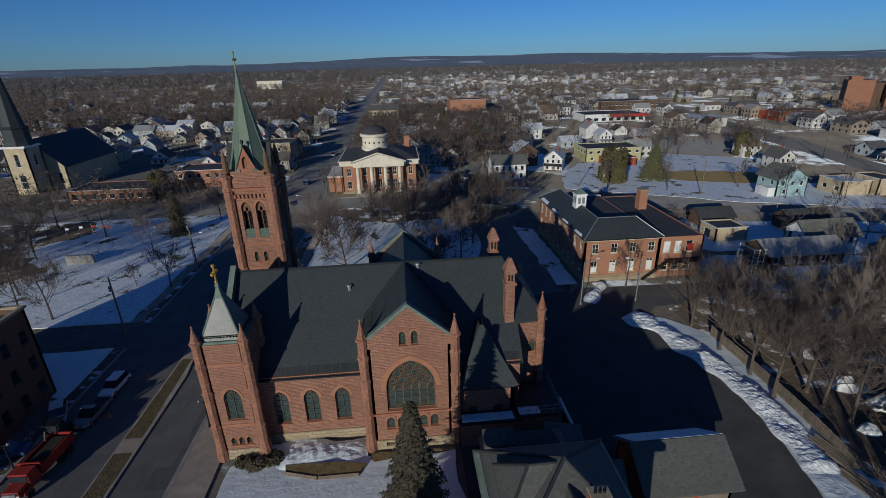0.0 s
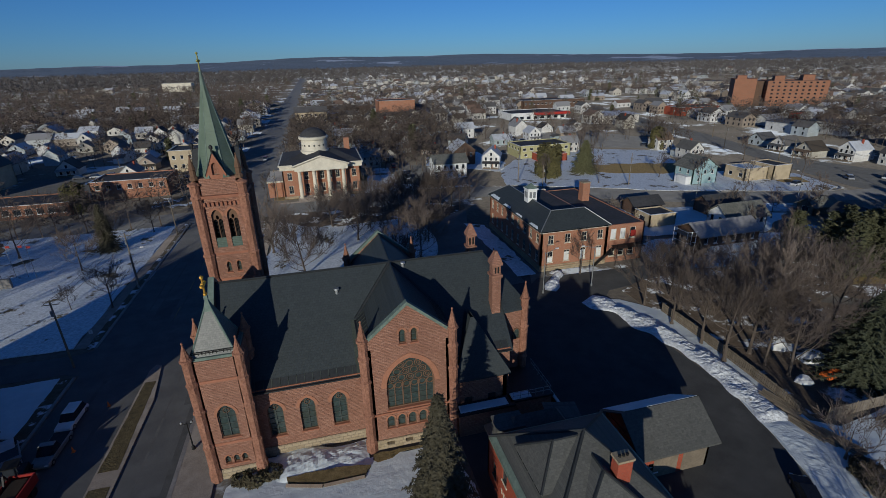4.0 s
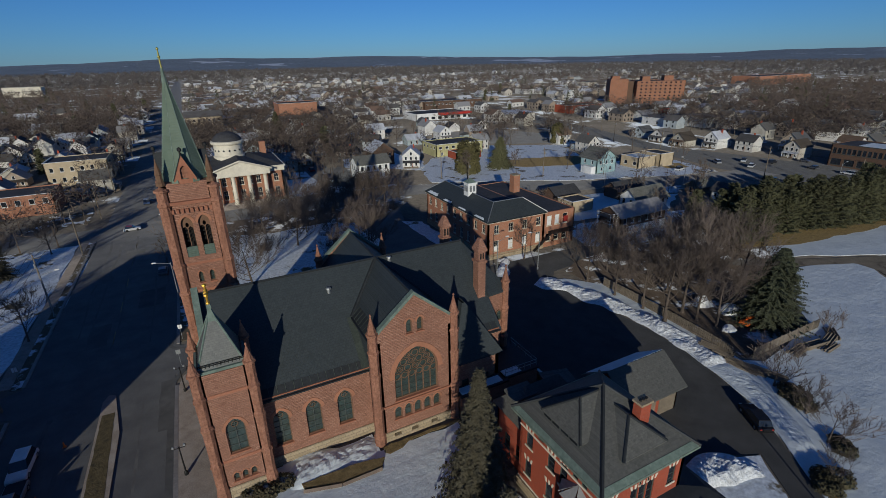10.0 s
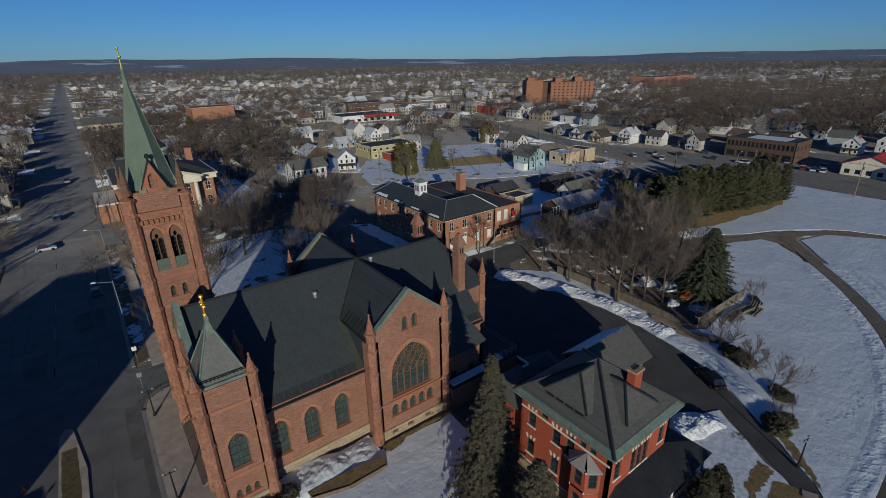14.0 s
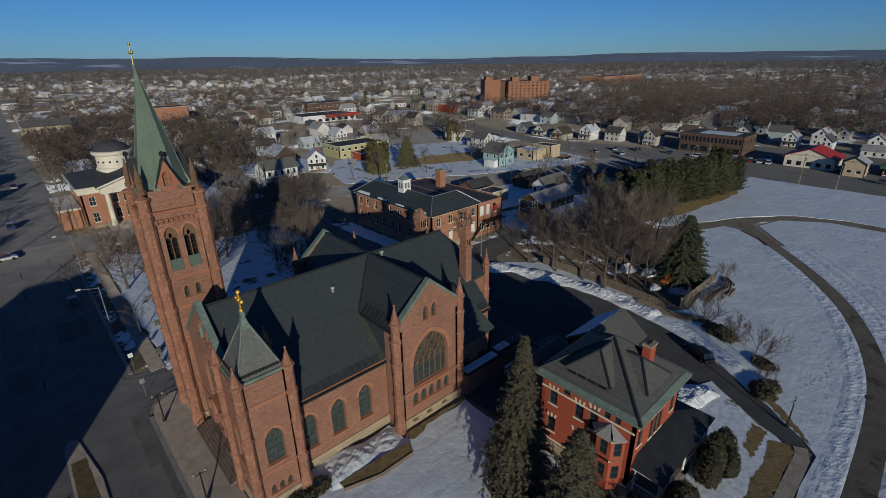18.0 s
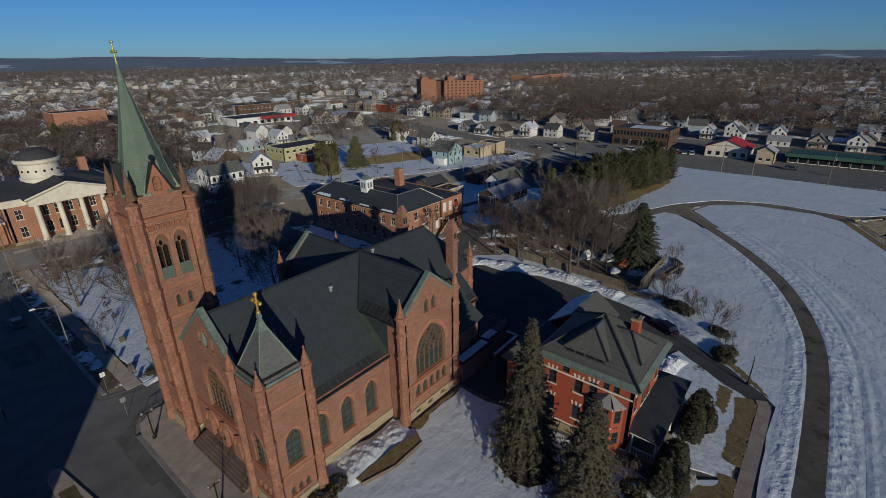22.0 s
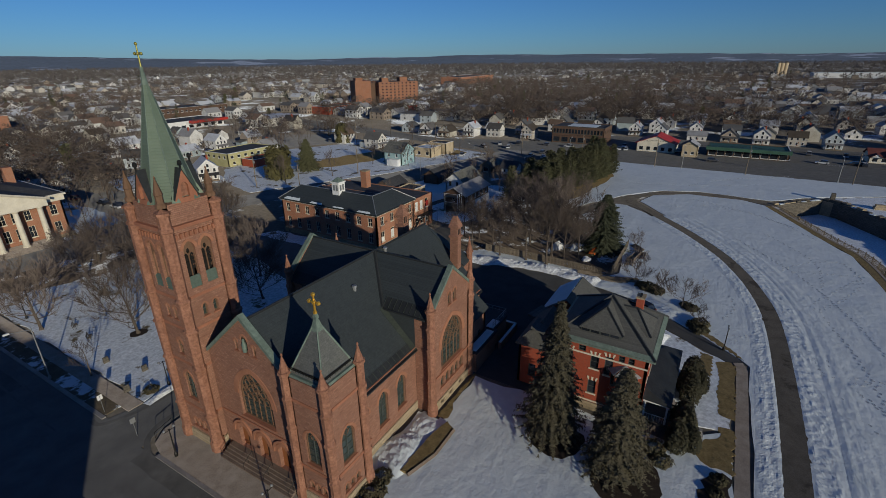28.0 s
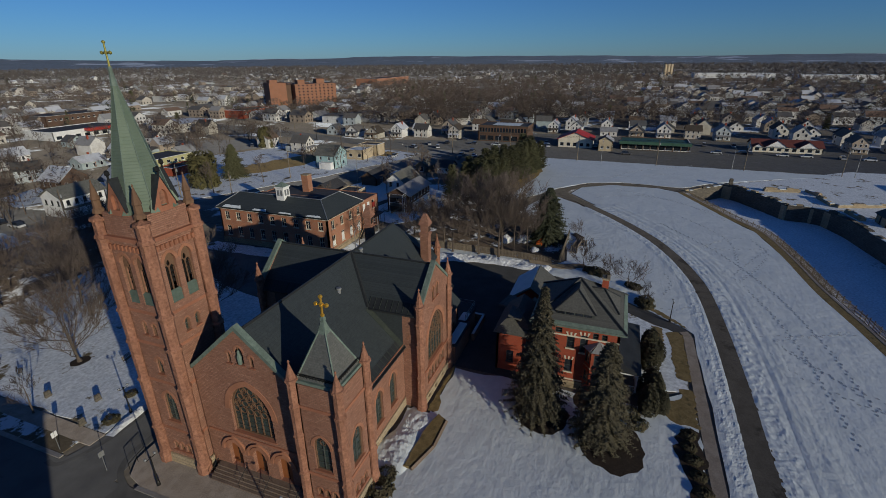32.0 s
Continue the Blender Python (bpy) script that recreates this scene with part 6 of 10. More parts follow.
def gable(parent, x0, y0, x1, y1, ze, zr, mat, wallmat, over=0.4, along="x", name="roof", th=0.18, snow=None):
    """A gable roof with its two wall triangles."""
    if along == "x":
        m = (y0 + y1) / 2
        k = (zr - ze) / (m - y0)
        ends = [((x0, y1, 0), (0, -1), y1 - y0), ((x1, y0, 0), (0, 1), y1 - y0)]
        pl = [[(x0 - over, y0 - over, ze - k * over), (x1 + over, y0 - over, ze - k * over), (x1 + over, m, zr), (x0 - over, m, zr)],
              [(x1 + over, y1 + over, ze - k * over), (x0 - over, y1 + over, ze - k * over), (x0 - over, m, zr), (x1 + over, m, zr)]]
    else:
        m = (x0 + x1) / 2
        k = (zr - ze) / (m - x0)
        ends = [((x0, y0, 0), (1, 0), x1 - x0), ((x1, y1, 0), (-1, 0), x1 - x0)]
        pl = [[(x0 - over, y1 + over, ze - k * over), (x0 - over, y0 - over, ze - k * over), (m, y0 - over, zr), (m, y1 + over, zr)],
              [(x1 + over, y0 - over, ze - k * over), (x1 + over, y1 + over, ze - k * over), (m, y1 + over, zr), (m, y0 - over, zr)]]
    for org, u, ln in ends:
        part("gable_wall", panel(B(), [(0, ze), (ln, ze), (ln / 2, zr - 0.1)], [], org, u, 0.25), wallmat, parent)
    for p in pl:
        p = [(a, b, c + th) for a, b, c in p]
        bm = slab_roof(B(), p, th)
        bmesh.ops.recalc_face_normals(bm, faces=bm.faces)
        part(name, bm, mat, parent)
    return pl


def sheet(parent, pts, th, mat, name, label="", lift=0.0):
    bm = slab_roof(B(), [(p[0], p[1], p[2] + lift) for p in pts], th)
    bmesh.ops.recalc_face_normals(bm, faces=bm.faces)
    return part(name, bm, mat, parent, label)


def boxpart(parent, name, mat, *b, label="", inset=0.0):
    return part(name, box(B(), *b, inset), mat, parent, label)


# rectory
rec = thing("rectory", 10.7, 25.5, 0, "red brick rectory with grey hipped roof and green copper eaves", "house")
X0, Y0, X1, Y1, ZE = 5.6, 20.2, 15.8, 30.9, 9.8
wv = []
for a, zs in ((1.0, (2.6, 6.3)), (4.2, (2.6, 6.3))):
    wv += [("W", a, zs[0], 1.0, 1.9), ("W", a, zs[1], 1.0, 1.9)]
wv += [("W", 2.6, 8.35, 0.9, 0.8), ("W", 5.9, 5.9, 0.95, 2.6), ("W", 7.4, 8.2, 0.7, 0.9), ("W", 8.5, 8.2, 0.7, 0.9)]
wv += [("S", 0.9, 6.0, 0.95, 2.0), ("S", 8.3, 6.0, 0.95, 2.0), ("S", 3.6, 5.3, 0.9, 2.5), ("S", 4.6, 5.3, 0.9, 2.5), ("S", 5.6, 5.3, 0.9, 2.5), ("S", 1.2, 1.4, 1.0, 2.0), ("S", 7.6, 1.4, 1.0, 2.0)]
wv += [("E", 1.2, 6.2, 1.0, 1.9), ("E", 5.0, 6.2, 1.0, 1.9), ("E", 8.2, 6.2, 1.0, 1.9), ("E", 5.0, 2.4, 1.0, 1.9), ("E", 8.2, 2.4, 1.0, 1.9)]
block(rec, X0, Y0, X1, Y1, 1.2, ZE, BRICK, wv, 0.35, MULLION, (1, 1), "wall", None, False)
bfound = B()
box(bfound, X0 - 0.12, Y0 - 0.12, 0, X1 + 0.12, Y1 + 0.12, 1.2)
part("foundation", bfound, FOUND, rec)
for f, a, z, w, h in wv:
    if f in "WSE" and h > 1.5:
        org, u = FACES[f](X0, Y0, X1, Y1)
        uv = Vector((*u, 0))
        inn = Vector((-uv.y, uv.x, 0))
        part("sill", panel(B(), rect(a - 0.12, z - 0.2, a + w + 0.12, z), [], Vector(org) - inn * 0.08, uv, 0.2), CREAM, rec)
        for k in (-1, 0, 1):
            c = a + w / 2 + k * 0.42
            part("keystone", panel(B(), [(c - 0.08 + k * 0.0, z + h), (c + 0.08, z + h), (c + 0.13 + k * 0.13, z + h + 0.5), (c - 0.13 + k * 0.13, z + h + 0.5)], [], Vector(org) - inn * 0.05, uv, 0.15), CREAM, rec)
for f in "WSE":
    org, u = FACES[f](X0, Y0, X1, Y1)
    uv = Vector((*u, 0))
    inn = Vector((-uv.y, uv.x, 0))
    ln = X1 - X0 if f == "S" else Y1 - Y0
    for z in (8.05 if f == "W" else 9.2, 1.3):
        part("stone_band", panel(B(), rect(0, z, ln, z + 0.2), [], Vector(org) - inn * 0.06, uv, 0.1), CREAM, rec)
# bracketed copper eave
for x0, y0, x1, y1 in ((X0 - 0.75, Y0 - 0.75, X1 + 0.75, Y0 + 0.1), (X0 - 0.75, Y1 - 0.1, X1 + 0.75, Y1 + 0.75), (X0 - 0.75, Y0 + 0.1, X0 + 0.1, Y1 - 0.1), (X1 - 0.1, Y0 + 0.1, X1 + 0.75, Y1 - 0.1)):
    boxpart(rec, "eave", COPPER, x0, y0, ZE - 0.12, x1, y1, ZE + 0.12, label="green copper box gutter")
RX, RY, RZ = 10.9, 26.0, 14.2
ex0, ey0, ex1, ey1 = X0 - 0.72, Y0 - 0.72, X1 + 0.72, Y1 + 0.72
ap = (RX, RY, RZ)


def slope_at(side, x, y):
    """Height of the main roof at a place on the west or south slope."""
    return ZE + 0.15 + (RZ - ZE - 0.15) * ((x - ex0) / (RX - ex0) if side == "W" else (y - ey0) / (RY - ey0))


for p in ([(ex0, ey0), (ex1, ey0)], [(ex1, ey0), (ex1, ey1)], [(ex1, ey1), (ex0, ey1)], [(ex0, ey1), (ex0, ey0)]):
    sheet(rec, [(*p[0], ZE + 0.15), (*p[1], ZE + 0.15), ap], 0.12, SLATE_G, "roof", "grey slate hipped roof")
    # copper band above the gutter
    q = [Vector((*p[0], ZE + 0.18)), Vector((*p[1], ZE + 0.18))]
    r = [v.lerp(Vector(ap), 0.075) + Vector((0, 0, 0.02)) for v in q]
    sheet(rec, [q[0], q[1], r[1], r[0]], 0.02, COPPER, "copper_band", "green copper roof apron")
for c in ((ex0, ey0), (ex1, ey0), (ex1, ey1), (ex0, ey1)):
    part("hip_roll", bar(B(), (*c, ZE + 0.2), ap, 0.16, 5), LEAD, rec)
# hip-roofed dormers
yw = 26.0
zb = slope_at("W", ex0 + 1.3, 0)
zt = zb + 2.95
xr = ex0 + (zt - ZE - 0.15) / (RZ - ZE - 0.15) * (RX - ex0)
xb = ex0 + 1.2
h2 = 2.6
fl, fr_, pk, bk = (xb, yw + h2, zb + 0.55), (xb, yw - h2, zb + 0.55), (xb + 2.1, yw, zt), (xr, yw, zt)
xv = ex0 + (zb + 0.55 - ZE - 0.15) / (RZ - ZE - 0.15) * (RX - ex0)
dw = boxpart(rec, "dormer", MULLION, xb + 0.15, yw - h2 + 0.2, zb - 0.1, xb + 1.1, yw + h2 - 0.2, zb + 0.5)
for k in range(4):
    boxpart(dw, "dormer_window", GLASS, xb + 0.1, yw - h2 + 0.5 + k * 1.15, zb + 0.05, xb + 0.16, yw - h2 + 1.4 + k * 1.15, zb + 0.42)
sheet(dw, [fl, fr_, pk], 0.1, SLATE_G, "dormer_roof")
sheet(dw, [fr_, (xv, yw - h2, zb + 0.55), bk, pk], 0.1, SLATE_G, "dormer_roof")
sheet(dw, [(xv, yw + h2, zb + 0.55), fl, pk, bk], 0.1, SLATE_G, "dormer_roof")
for a, b in ((fl, pk), (fr_, pk), (pk, bk)):
    part("hip_roll", bar(B(), a, b, 0.12, 5), LEAD, dw)
xs = 10.8
yb = ey0 + 1.1
zb = slope_at("S", 0, ey0 + 1.2)
zt = zb + 2.45
yr = ey0 + (zt - ZE - 0.15) / (RZ - ZE - 0.15) * (RY - ey0)
fl, fr_, pk, bk = (xs - h2, yb, zb + 0.3), (xs + h2, yb, zb + 0.3), (xs, yb + 2.2, zt), (xs, yr, zt)
yv = ey0 + (zb + 0.3 - ZE - 0.15) / (RZ - ZE - 0.15) * (RY - ey0)
ds = boxpart(rec, "dormer", MULLION, xs - h2 + 0.2, yb + 0.15, zb - 0.2, xs + h2 - 0.2, yb + 1.1, zb + 0.25)
sheet(ds, [fl, fr_, pk], 0.1, SLATE_G, "dormer_roof")
sheet(ds, [fr_, (xs + h2, yv, zb + 0.3), bk, pk], 0.1, SLATE_G, "dormer_roof")
sheet(ds, [(xs - h2, yv, zb + 0.3), fl, pk, bk], 0.1, SLATE_G, "dormer_roof")
for a, b in ((fl, pk), (fr_, pk), (pk, bk)):
    part("hip_roll", bar(B(), a, b, 0.12, 5), LEAD, ds)
bm = B()
box(bm, 11.7, 22.35, 11.0, 12.95, 23.2, 14.0)
ch = part("chimney", bm, BRICK, rec)
boxpart(ch, "chimney_cap", FOUND, 11.6, 22.25, 14.0, 13.05, 23.3, 14.22)
for k in range(3):
    part("flue", lathe(B(), 12.0 + 0.33 * k, 22.78, [(0.12, 14.2), (0.12, 14.4), (0.09, 14.4)], 8), IRON, ch)
# two-storey bay
bay = rec
pts = [(5.65, 24.3), (4.5, 23.4), (4.5, 21.8), (5.65, 20.9)]
for (ax_, ay_), (bx_, by_) in zip(pts, pts[1:]):
    u = Vector((bx_ - ax_, by_ - ay_, 0))
    ln = u.length
    hs = [rect(ln / 2 - 0.42, z, ln / 2 + 0.42, z + 1.7) for z in (2.0, 4.9)]
    part("bay_wall", panel(B(), rect(0, 0.6, ln, 7.0), hs, (ax_, ay_, 0), u.normalized(), 0.2), BRICK, bay)
    for z in (2.0, 4.9):
        pane(bay, (ax_, ay_, 0), u.normalized(), ln / 2 - 0.42, z, 0.84, 1.7, MULLION, None, 0.1, (1, 1), False, False)
    part("stone_band", panel(B(), rect(-0.05, 6.7, ln + 0.05, 7.05), [], (ax_, ay_, 0), u.normalized(), 0.1), CREAM, bay)
    part("stone_band", panel(B(), rect(-0.05, 4.2, ln + 0.05, 4.45), [], (ax_, ay_, 0), u.normalized(), 0.1), CREAM, bay)
    n_ = Vector((u.y, -u.x, 0)).normalized() * 0.3
    sheet(bay, [(ax_ + n_.x, ay_ + n_.y, 7.05), (bx_ + n_.x, by_ + n_.y, 7.05), (5.62, 22.6, 8.0)], 0.08, BAYTIN, "bay_roof", "pale grey metal bay roof")
# porch wrapping the south-east corner
boxpart(rec, "porch_floor", WOOD, 6.4, 17.4, 0.5, 19.0, 20.2, 0.75)
boxpart(rec, "porch_floor", WOOD, 15.9, 20.2, 0.5, 19.0, 22.4, 0.75)
sheet(rec, [(6.0, 17.0, 3.75), (19.5, 17.0, 3.75), (18.2, 19.0, 4.6), (7.0, 20.2, 4.9)], 0.12, LEAD, "porch_roof", "black porch roof")
sheet(rec, [(7.0, 20.2, 4.9), (18.2, 19.0, 4.6), (15.8, 20.2, 4.95)], 0.12, LEAD, "porch_roof")
sheet(rec, [(19.5, 17.0, 3.75), (19.5, 22.8, 3.75), (15.8, 22.8, 4.9), (15.8, 20.2, 4.95), (18.2, 19.0, 4.6)], 0.12, LEAD, "porch_roof")
sheet(rec, [(6.0, 17.0, 3.75), (7.0, 20.2, 4.9), (6.0, 20.2, 3.9)], 0.1, LEAD, "porch_roof")
boxpart(rec, "porch_beam", WHITE, 6.3, 17.25, 3.35, 19.2, 17.5, 3.62)
boxpart(rec, "porch_beam", WHITE, 6.3, 17.5, 3.35, 6.55, 20.1, 3.62)
for x, y in ((6.5, 17.4), (7.0, 17.4), (9.6, 17.4), (12.7, 17.4), (15.8, 17.4), (18.9, 17.4), (6.5, 19.9), (18.9, 20.0), (18.9, 22.2)):
    part("porch_post", lathe(B(), x, y, [(0.16, 0.75), (0.12, 0.95), (0.1, 3.2), (0.15, 3.35)], 8), WHITE, rec)
for x0, x1 in ((7.1, 9.5), (12.8, 15.7), (15.9, 18.8)):
    boxpart(rec, "porch_rail", WHITE, x0, 17.36, 1.55, x1, 17.44, 1.63)
    n = int((x1 - x0) / 0.3)
    for i in range(n):
        boxpart(rec, "baluster", WHITE, x0 + 0.15 + 0.3 * i, 17.38, 0.75, x0 + 0.19 + 0.3 * i, 17.42, 1.55)
boxpart(rec, "porch_rail", WHITE, 6.46, 17.5, 1.55, 6.54, 19.8, 1.63)
for i in range(7):
    boxpart(rec, "baluster", WHITE, 6.48, 17.68 + 0.3 * i, 0.75, 6.52, 17.72 + 0.3 * i, 1.55)
for i in range(3):
    boxpart(rec, "porch_step", CONC, 10.2, 16.4 + 0.3 * i, 0.08 + 0.17 * i, 12.3, 17.4, 0.25 + 0.17 * i)
# rear wing
block(rec, 6.6, 30.95, 14.5, 36.4, 0, 6.4, BRICK, [("W", 1.5, 1.6, 1.0, 1.8), ("W", 3.6, 1.6, 1.0, 1.8), ("N", 3, 1.6, 1.0, 1.8)], 0.3, MULLION)
hip(rec, 6.6, 31.3, 14.5, 36.4, 6.4, 9.6, SLATE_G, 0.4, "x", 2.2)
sheet(rec, [(6.2, 33.0, 8.9), (9.2, 33.0, 8.9), (9.2, 34.8, 9.3), (6.2, 34.8, 9.3)], 0.25, SLATE_G, "dormer_roof")
block(rec, 14.5, 31.5, 19.6, 35.0, 0, 3.3, BRICK, [("S", 1.5, 1.0, 1.2, 1.5)], 0.3, MULLION)
sheet(rec, [(14.3, 31.1, 3.3), (19.9, 31.1, 3.3), (19.9, 33.3, 5.6), (14.3, 33.3, 5.6)], 0.15, SLATE_G, "wing_roof")
sheet(rec, [(19.9, 35.4, 3.3), (14.3, 35.4, 3.3), (14.3, 33.3, 5.6), (19.9, 33.3, 5.6)], 0.15, SLATE_G, "wing_roof")

sheet(rec, [(12.9, 35.2, 6.7), (16.4, 34.3, 6.7), (16.8, 36.9, 6.9), (13.3, 37.8, 6.9)], 0.25, SLATE_G, "rear_roof", "small flat rear roof")
boxpart(rec, "rear_bay", BRICK, 13.4, 35.2, 0, 16.3, 36.8, 6.5)

# garage with a snowy north slope
gar = thing("garage", 26, 35, 0, "brick garage with grey gable roof, snow on the shaded slope", "garage")
block(gar, 21.6, 30.9, 30.1, 37.6, 0, 3.7, BRICK, [("S", 1.0, 0.8, 1.2, 1.3)], 0.3, WHITE)
pl = gable(gar, 21.6, 30.9, 30.1, 37.6, 3.9, 6.35, SLATE_G, BRICK, 0.7, "x")
sheet(gar, [(21.4, 38.1, 3.85), (21.4, 34.4, 6.52), (30.7, 34.4, 6.52), (30.7, 38.1, 3.85)][::-1], 0.05, SNOW, "roof_snow", "snow lying on the north slope")
for a in (2.6, 6.2):
    part("garage_door", panel(B(), rect(a, 0.05, a + 3.0, 2.5), [], (20.6, 30.87, 0), (1, 0), 0.05), WOOD, gar)

# school
sch = thing("school", 46, 97, 0, "two-storey orange brick school with dark hipped roof and white cupola", "school")
sw = []
for a in row(0.3, 15.6, 4, 1.3):
    sw += [("S", a, 1.9, 1.3, 2.5), ("S", a, 6.0, 1.3, 2.0)]
for a in row(0.5, 30.6, 9, 1.3):
    sw += [("W", a, 1.9, 1.3, 2.5), ("W", a, 6.0, 1.3, 2.0)]
block(sch, 34.8, 82.7, 50.1, 113.5, 0.9, 9.0, BRICK_O, sw, 0.35, CREAM, (2, 1))
boxpart(sch, "foundation", FOUND, 34.65, 82.55, 0, 50.2, 113.65, 0.9)
boxpart(sch, "stone_band", FOUND, 34.7, 82.6, 1.0, 50.15, 113.6, 1.3)
sw = []
for a in (1.0, 3.3, 5.7):
    sw += [("S", a, 5.3, 1.4, 2.4), ("S", a, 1.4, 1.4, 1.9)]
block(sch, 50.15, 82.9, 59.4, 113.3, 0, 8.6, BRICK_O, sw, 0.35, CREAM, (1, 1))
for x0, y0, x1, y1 in ((34.3, 82.2, 50.6, 83.0), (34.3, 83.0, 35.1, 113.2), (34.3, 113.2, 50.6, 114.0)):
    boxpart(sch, "cornice", CREAM, x0, y0, 8.75, x1, y1, 9.05)
L1 = [[(34.3, 114, 9.05), (34.3, 82.2, 9.05), (38.5, 86.4, 12.1), (38.5, 109.8, 12.1)],
      [(34.3, 82.2, 9.05), (50.6, 82.2, 9.05), (46.4, 86.4, 12.1), (38.5, 86.4, 12.1)],
      [(50.6, 82.2, 9.05), (50.6, 90.6, 9.05), (46.4, 86.4, 12.1)],
      [(50.6, 90.6, 9.05), (42.7, 90.6, 9.05), (38.5, 86.4, 12.1), (46.4, 86.4, 12.1)],
      [(42.7, 90.6, 9.05), (42.7, 114, 9.05), (38.5, 109.8, 12.1), (38.5, 86.4, 12.1)],
      [(42.7, 114, 9.05), (34.3, 114, 9.05), (38.5, 109.8, 12.1)]]
for p in L1:
    sheet(sch, p, 0.2, SLATE, "roof", "dark hipped slate roof")
boxpart(sch, "flat_roof", FLATROOF, 42.6, 90.5, 8.7, 50.15, 113.5, 8.95)
boxpart(sch, "flat_roof", FLATROOF, 50.2, 83.1, 8.3, 59.2, 113.1, 8.45)
for a, b in (((34.3, 82.2, 9.1), (38.5, 86.4, 12.15)), ((50.6, 82.2, 9.1), (46.4, 86.4, 12.15)), ((38.5, 86.4, 12.15), (46.4, 86.4, 12.15)), ((38.5, 86.4, 12.15), (38.5, 109.8, 12.15)), ((34.3, 114, 9.1), (38.5, 109.8, 12.15))):
    part("hip_roll", bar(B(), a, b, 0.1, 5), GALV, sch)
for k, (a, b, c) in enumerate(((84, 88, 0.8), (92, 95.5, 0.6), (99, 103, 0.9), (106.5, 112, 1.2))):
    bm = B()
    n = 10
    top = [(34.35, a + (b - a) * i / n, 9.15) for i in range(n + 1)]
    V = []
    for i in range(n + 1):
        y = a + (b - a) * i / n
        d = c * (0.5 + 0.5 * abs(noise.noise((y * 0.9, k, 0)))) if 0 < i < n else 0.15
        V += [bm.verts.new((34.35, y, 9.22)), bm.verts.new((34.35 + d, y, 9.2 + d * 0.72))]
    for i in range(n):
        bm.faces.new((V[2 * i], V[2 * i + 2], V[2 * i + 3], V[2 * i + 1]))
    bmesh.ops.recalc_face_normals(bm, faces=bm.faces)
    part("roof_snow", bm, SNOW, sch, "snow left along the eave")
cup = boxpart(sch, "cupola", WHITE, 37.4, 95.7, 10.8, 39.6, 97.9, 14.3, label="white wooden cupola with louvres")
for f, at in FACES.items():
    org, u = at(37.4, 95.7, 39.6, 97.9)
    uv = Vector((*u, 0))
    inn = Vector((-uv.y, uv.x, 0))
    for a in (0.35, 1.25):
        part("cupola_louvre", panel(B(), rect(a, 12.4, a + 0.6, 13.8), [], Vector(org) - inn * 0.03, uv, 0.05), GALV, cup)
boxpart(cup, "cupola_cornice", WHITE, 37.2, 95.5, 14.3, 39.8, 98.1, 14.55)
hip(cup, 37.4, 95.7, 39.6, 97.9, 14.55, 15.6, COPPER, 0.1, "x", None, "cupola_roof", 0.05)
boxpart(sch, "chimney", BRICK_O, 54.9, 101.6, 8.4, 56.8, 103.6, 13.0)
boxpart(sch, "chimney_cap", FOUND, 54.8, 101.5, 13.0, 56.9, 103.7, 13.25)
boxpart(sch, "fire_stair", IRON, 51.5, 80.6, 3.9, 58.5, 82.7, 4.0)
for x in (51.6, 54.0, 56.2, 58.4):
    part("stair_post", bar(B(), (x, 80.7, 0), (x, 80.7, 5.0), 0.05, 6), IRON, sch)
part("stair_rail", bar(B(), (51.6, 80.7, 5.0), (58.4, 80.7, 5.0), 0.04, 6), IRON, sch)
part("stair_flight", bar(B(), (51.5, 81.5, 3.9), (46.8, 81.6, 0.2), 0.25, 4), IRON, sch)

for a in row(0.3, 15.6, 4, 1.3):
    part("window_blind", panel(B(), rect(a + 0.12, 2.0, a + 1.18, 3.9 if a > 4 else 3.0), [], (34.8, 82.8, 0), (1, 0), 0.03), WHITE, sch)
for a in (1.0, 3.3):
    part("window_blind", panel(B(), rect(a + 0.12, 5.4, a + 1.28, 7.6), [], (50.15, 83.0, 0), (1, 0), 0.03), WHITE, sch)
part("red_sign", panel(B(), rect(5.9, 5.6, 7.2, 7.0), [], (50.15, 82.8, 0), (1, 0), 0.05), REDPAINT, sch)

# courthouse with portico and drum
cou = thing("courthouse", -8, 176, 0, "brick courthouse with cream portico, dark roof and domed drum", "courthouse")
cw = []
for a in (1.6, 23.0):
    cw += [("S", a, 1.6, 1.5, 2.6), ("S", a, 6.0, 1.5, 2.4)]
for a in row(1, 24, 5, 1.4):
    for f in "WE":
        cw += [(f, a, 1.6, 1.4, 2.6), (f, a, 6.0, 1.4, 2.4)]
for a in row(6.5, 19.5, 5, 1.4):
    cw += [("S", a, 1.8, 1.4, 2.8), ("S", a, 6.0, 1.4, 2.4)]
block(cou, -20.6, 165.2, 5.4, 190, 0.8, 10.0, BRICK_O, cw, 0.4, CREAM, (2, 1))
boxpart(cou, "foundation", FOUND, -20.8, 165.0, 0, 5.6, 190.2, 0.8)
for x0, y0, x1, y1 in ((-21.2, 164.6, -15.4, 190.6), (0.2, 164.6, 6.0, 190.6), (-15.4, 164.6, 0.2, 165.6)):
    boxpart(cou, "entablature", CREAM, x0, y0, 9.3, x1, y1, 10.6)
for x0, x1 in ((-21.6, -15.2), (0.0, 6.4)):
    boxpart(cou, "cornice", CREAM, x0, 164.2, 10.6, x1, 190.9, 11.0)
boxpart(cou, "portico_floor", CONC, -16.2, 161.2, 0, 1.0, 165.0, 0.8)
for i in range(3):
    boxpart(cou, "step", CONC, -15.8, 160.1 + 0.36 * i, 0, 0.6, 161.3, 0.25 + 0.25 * i)
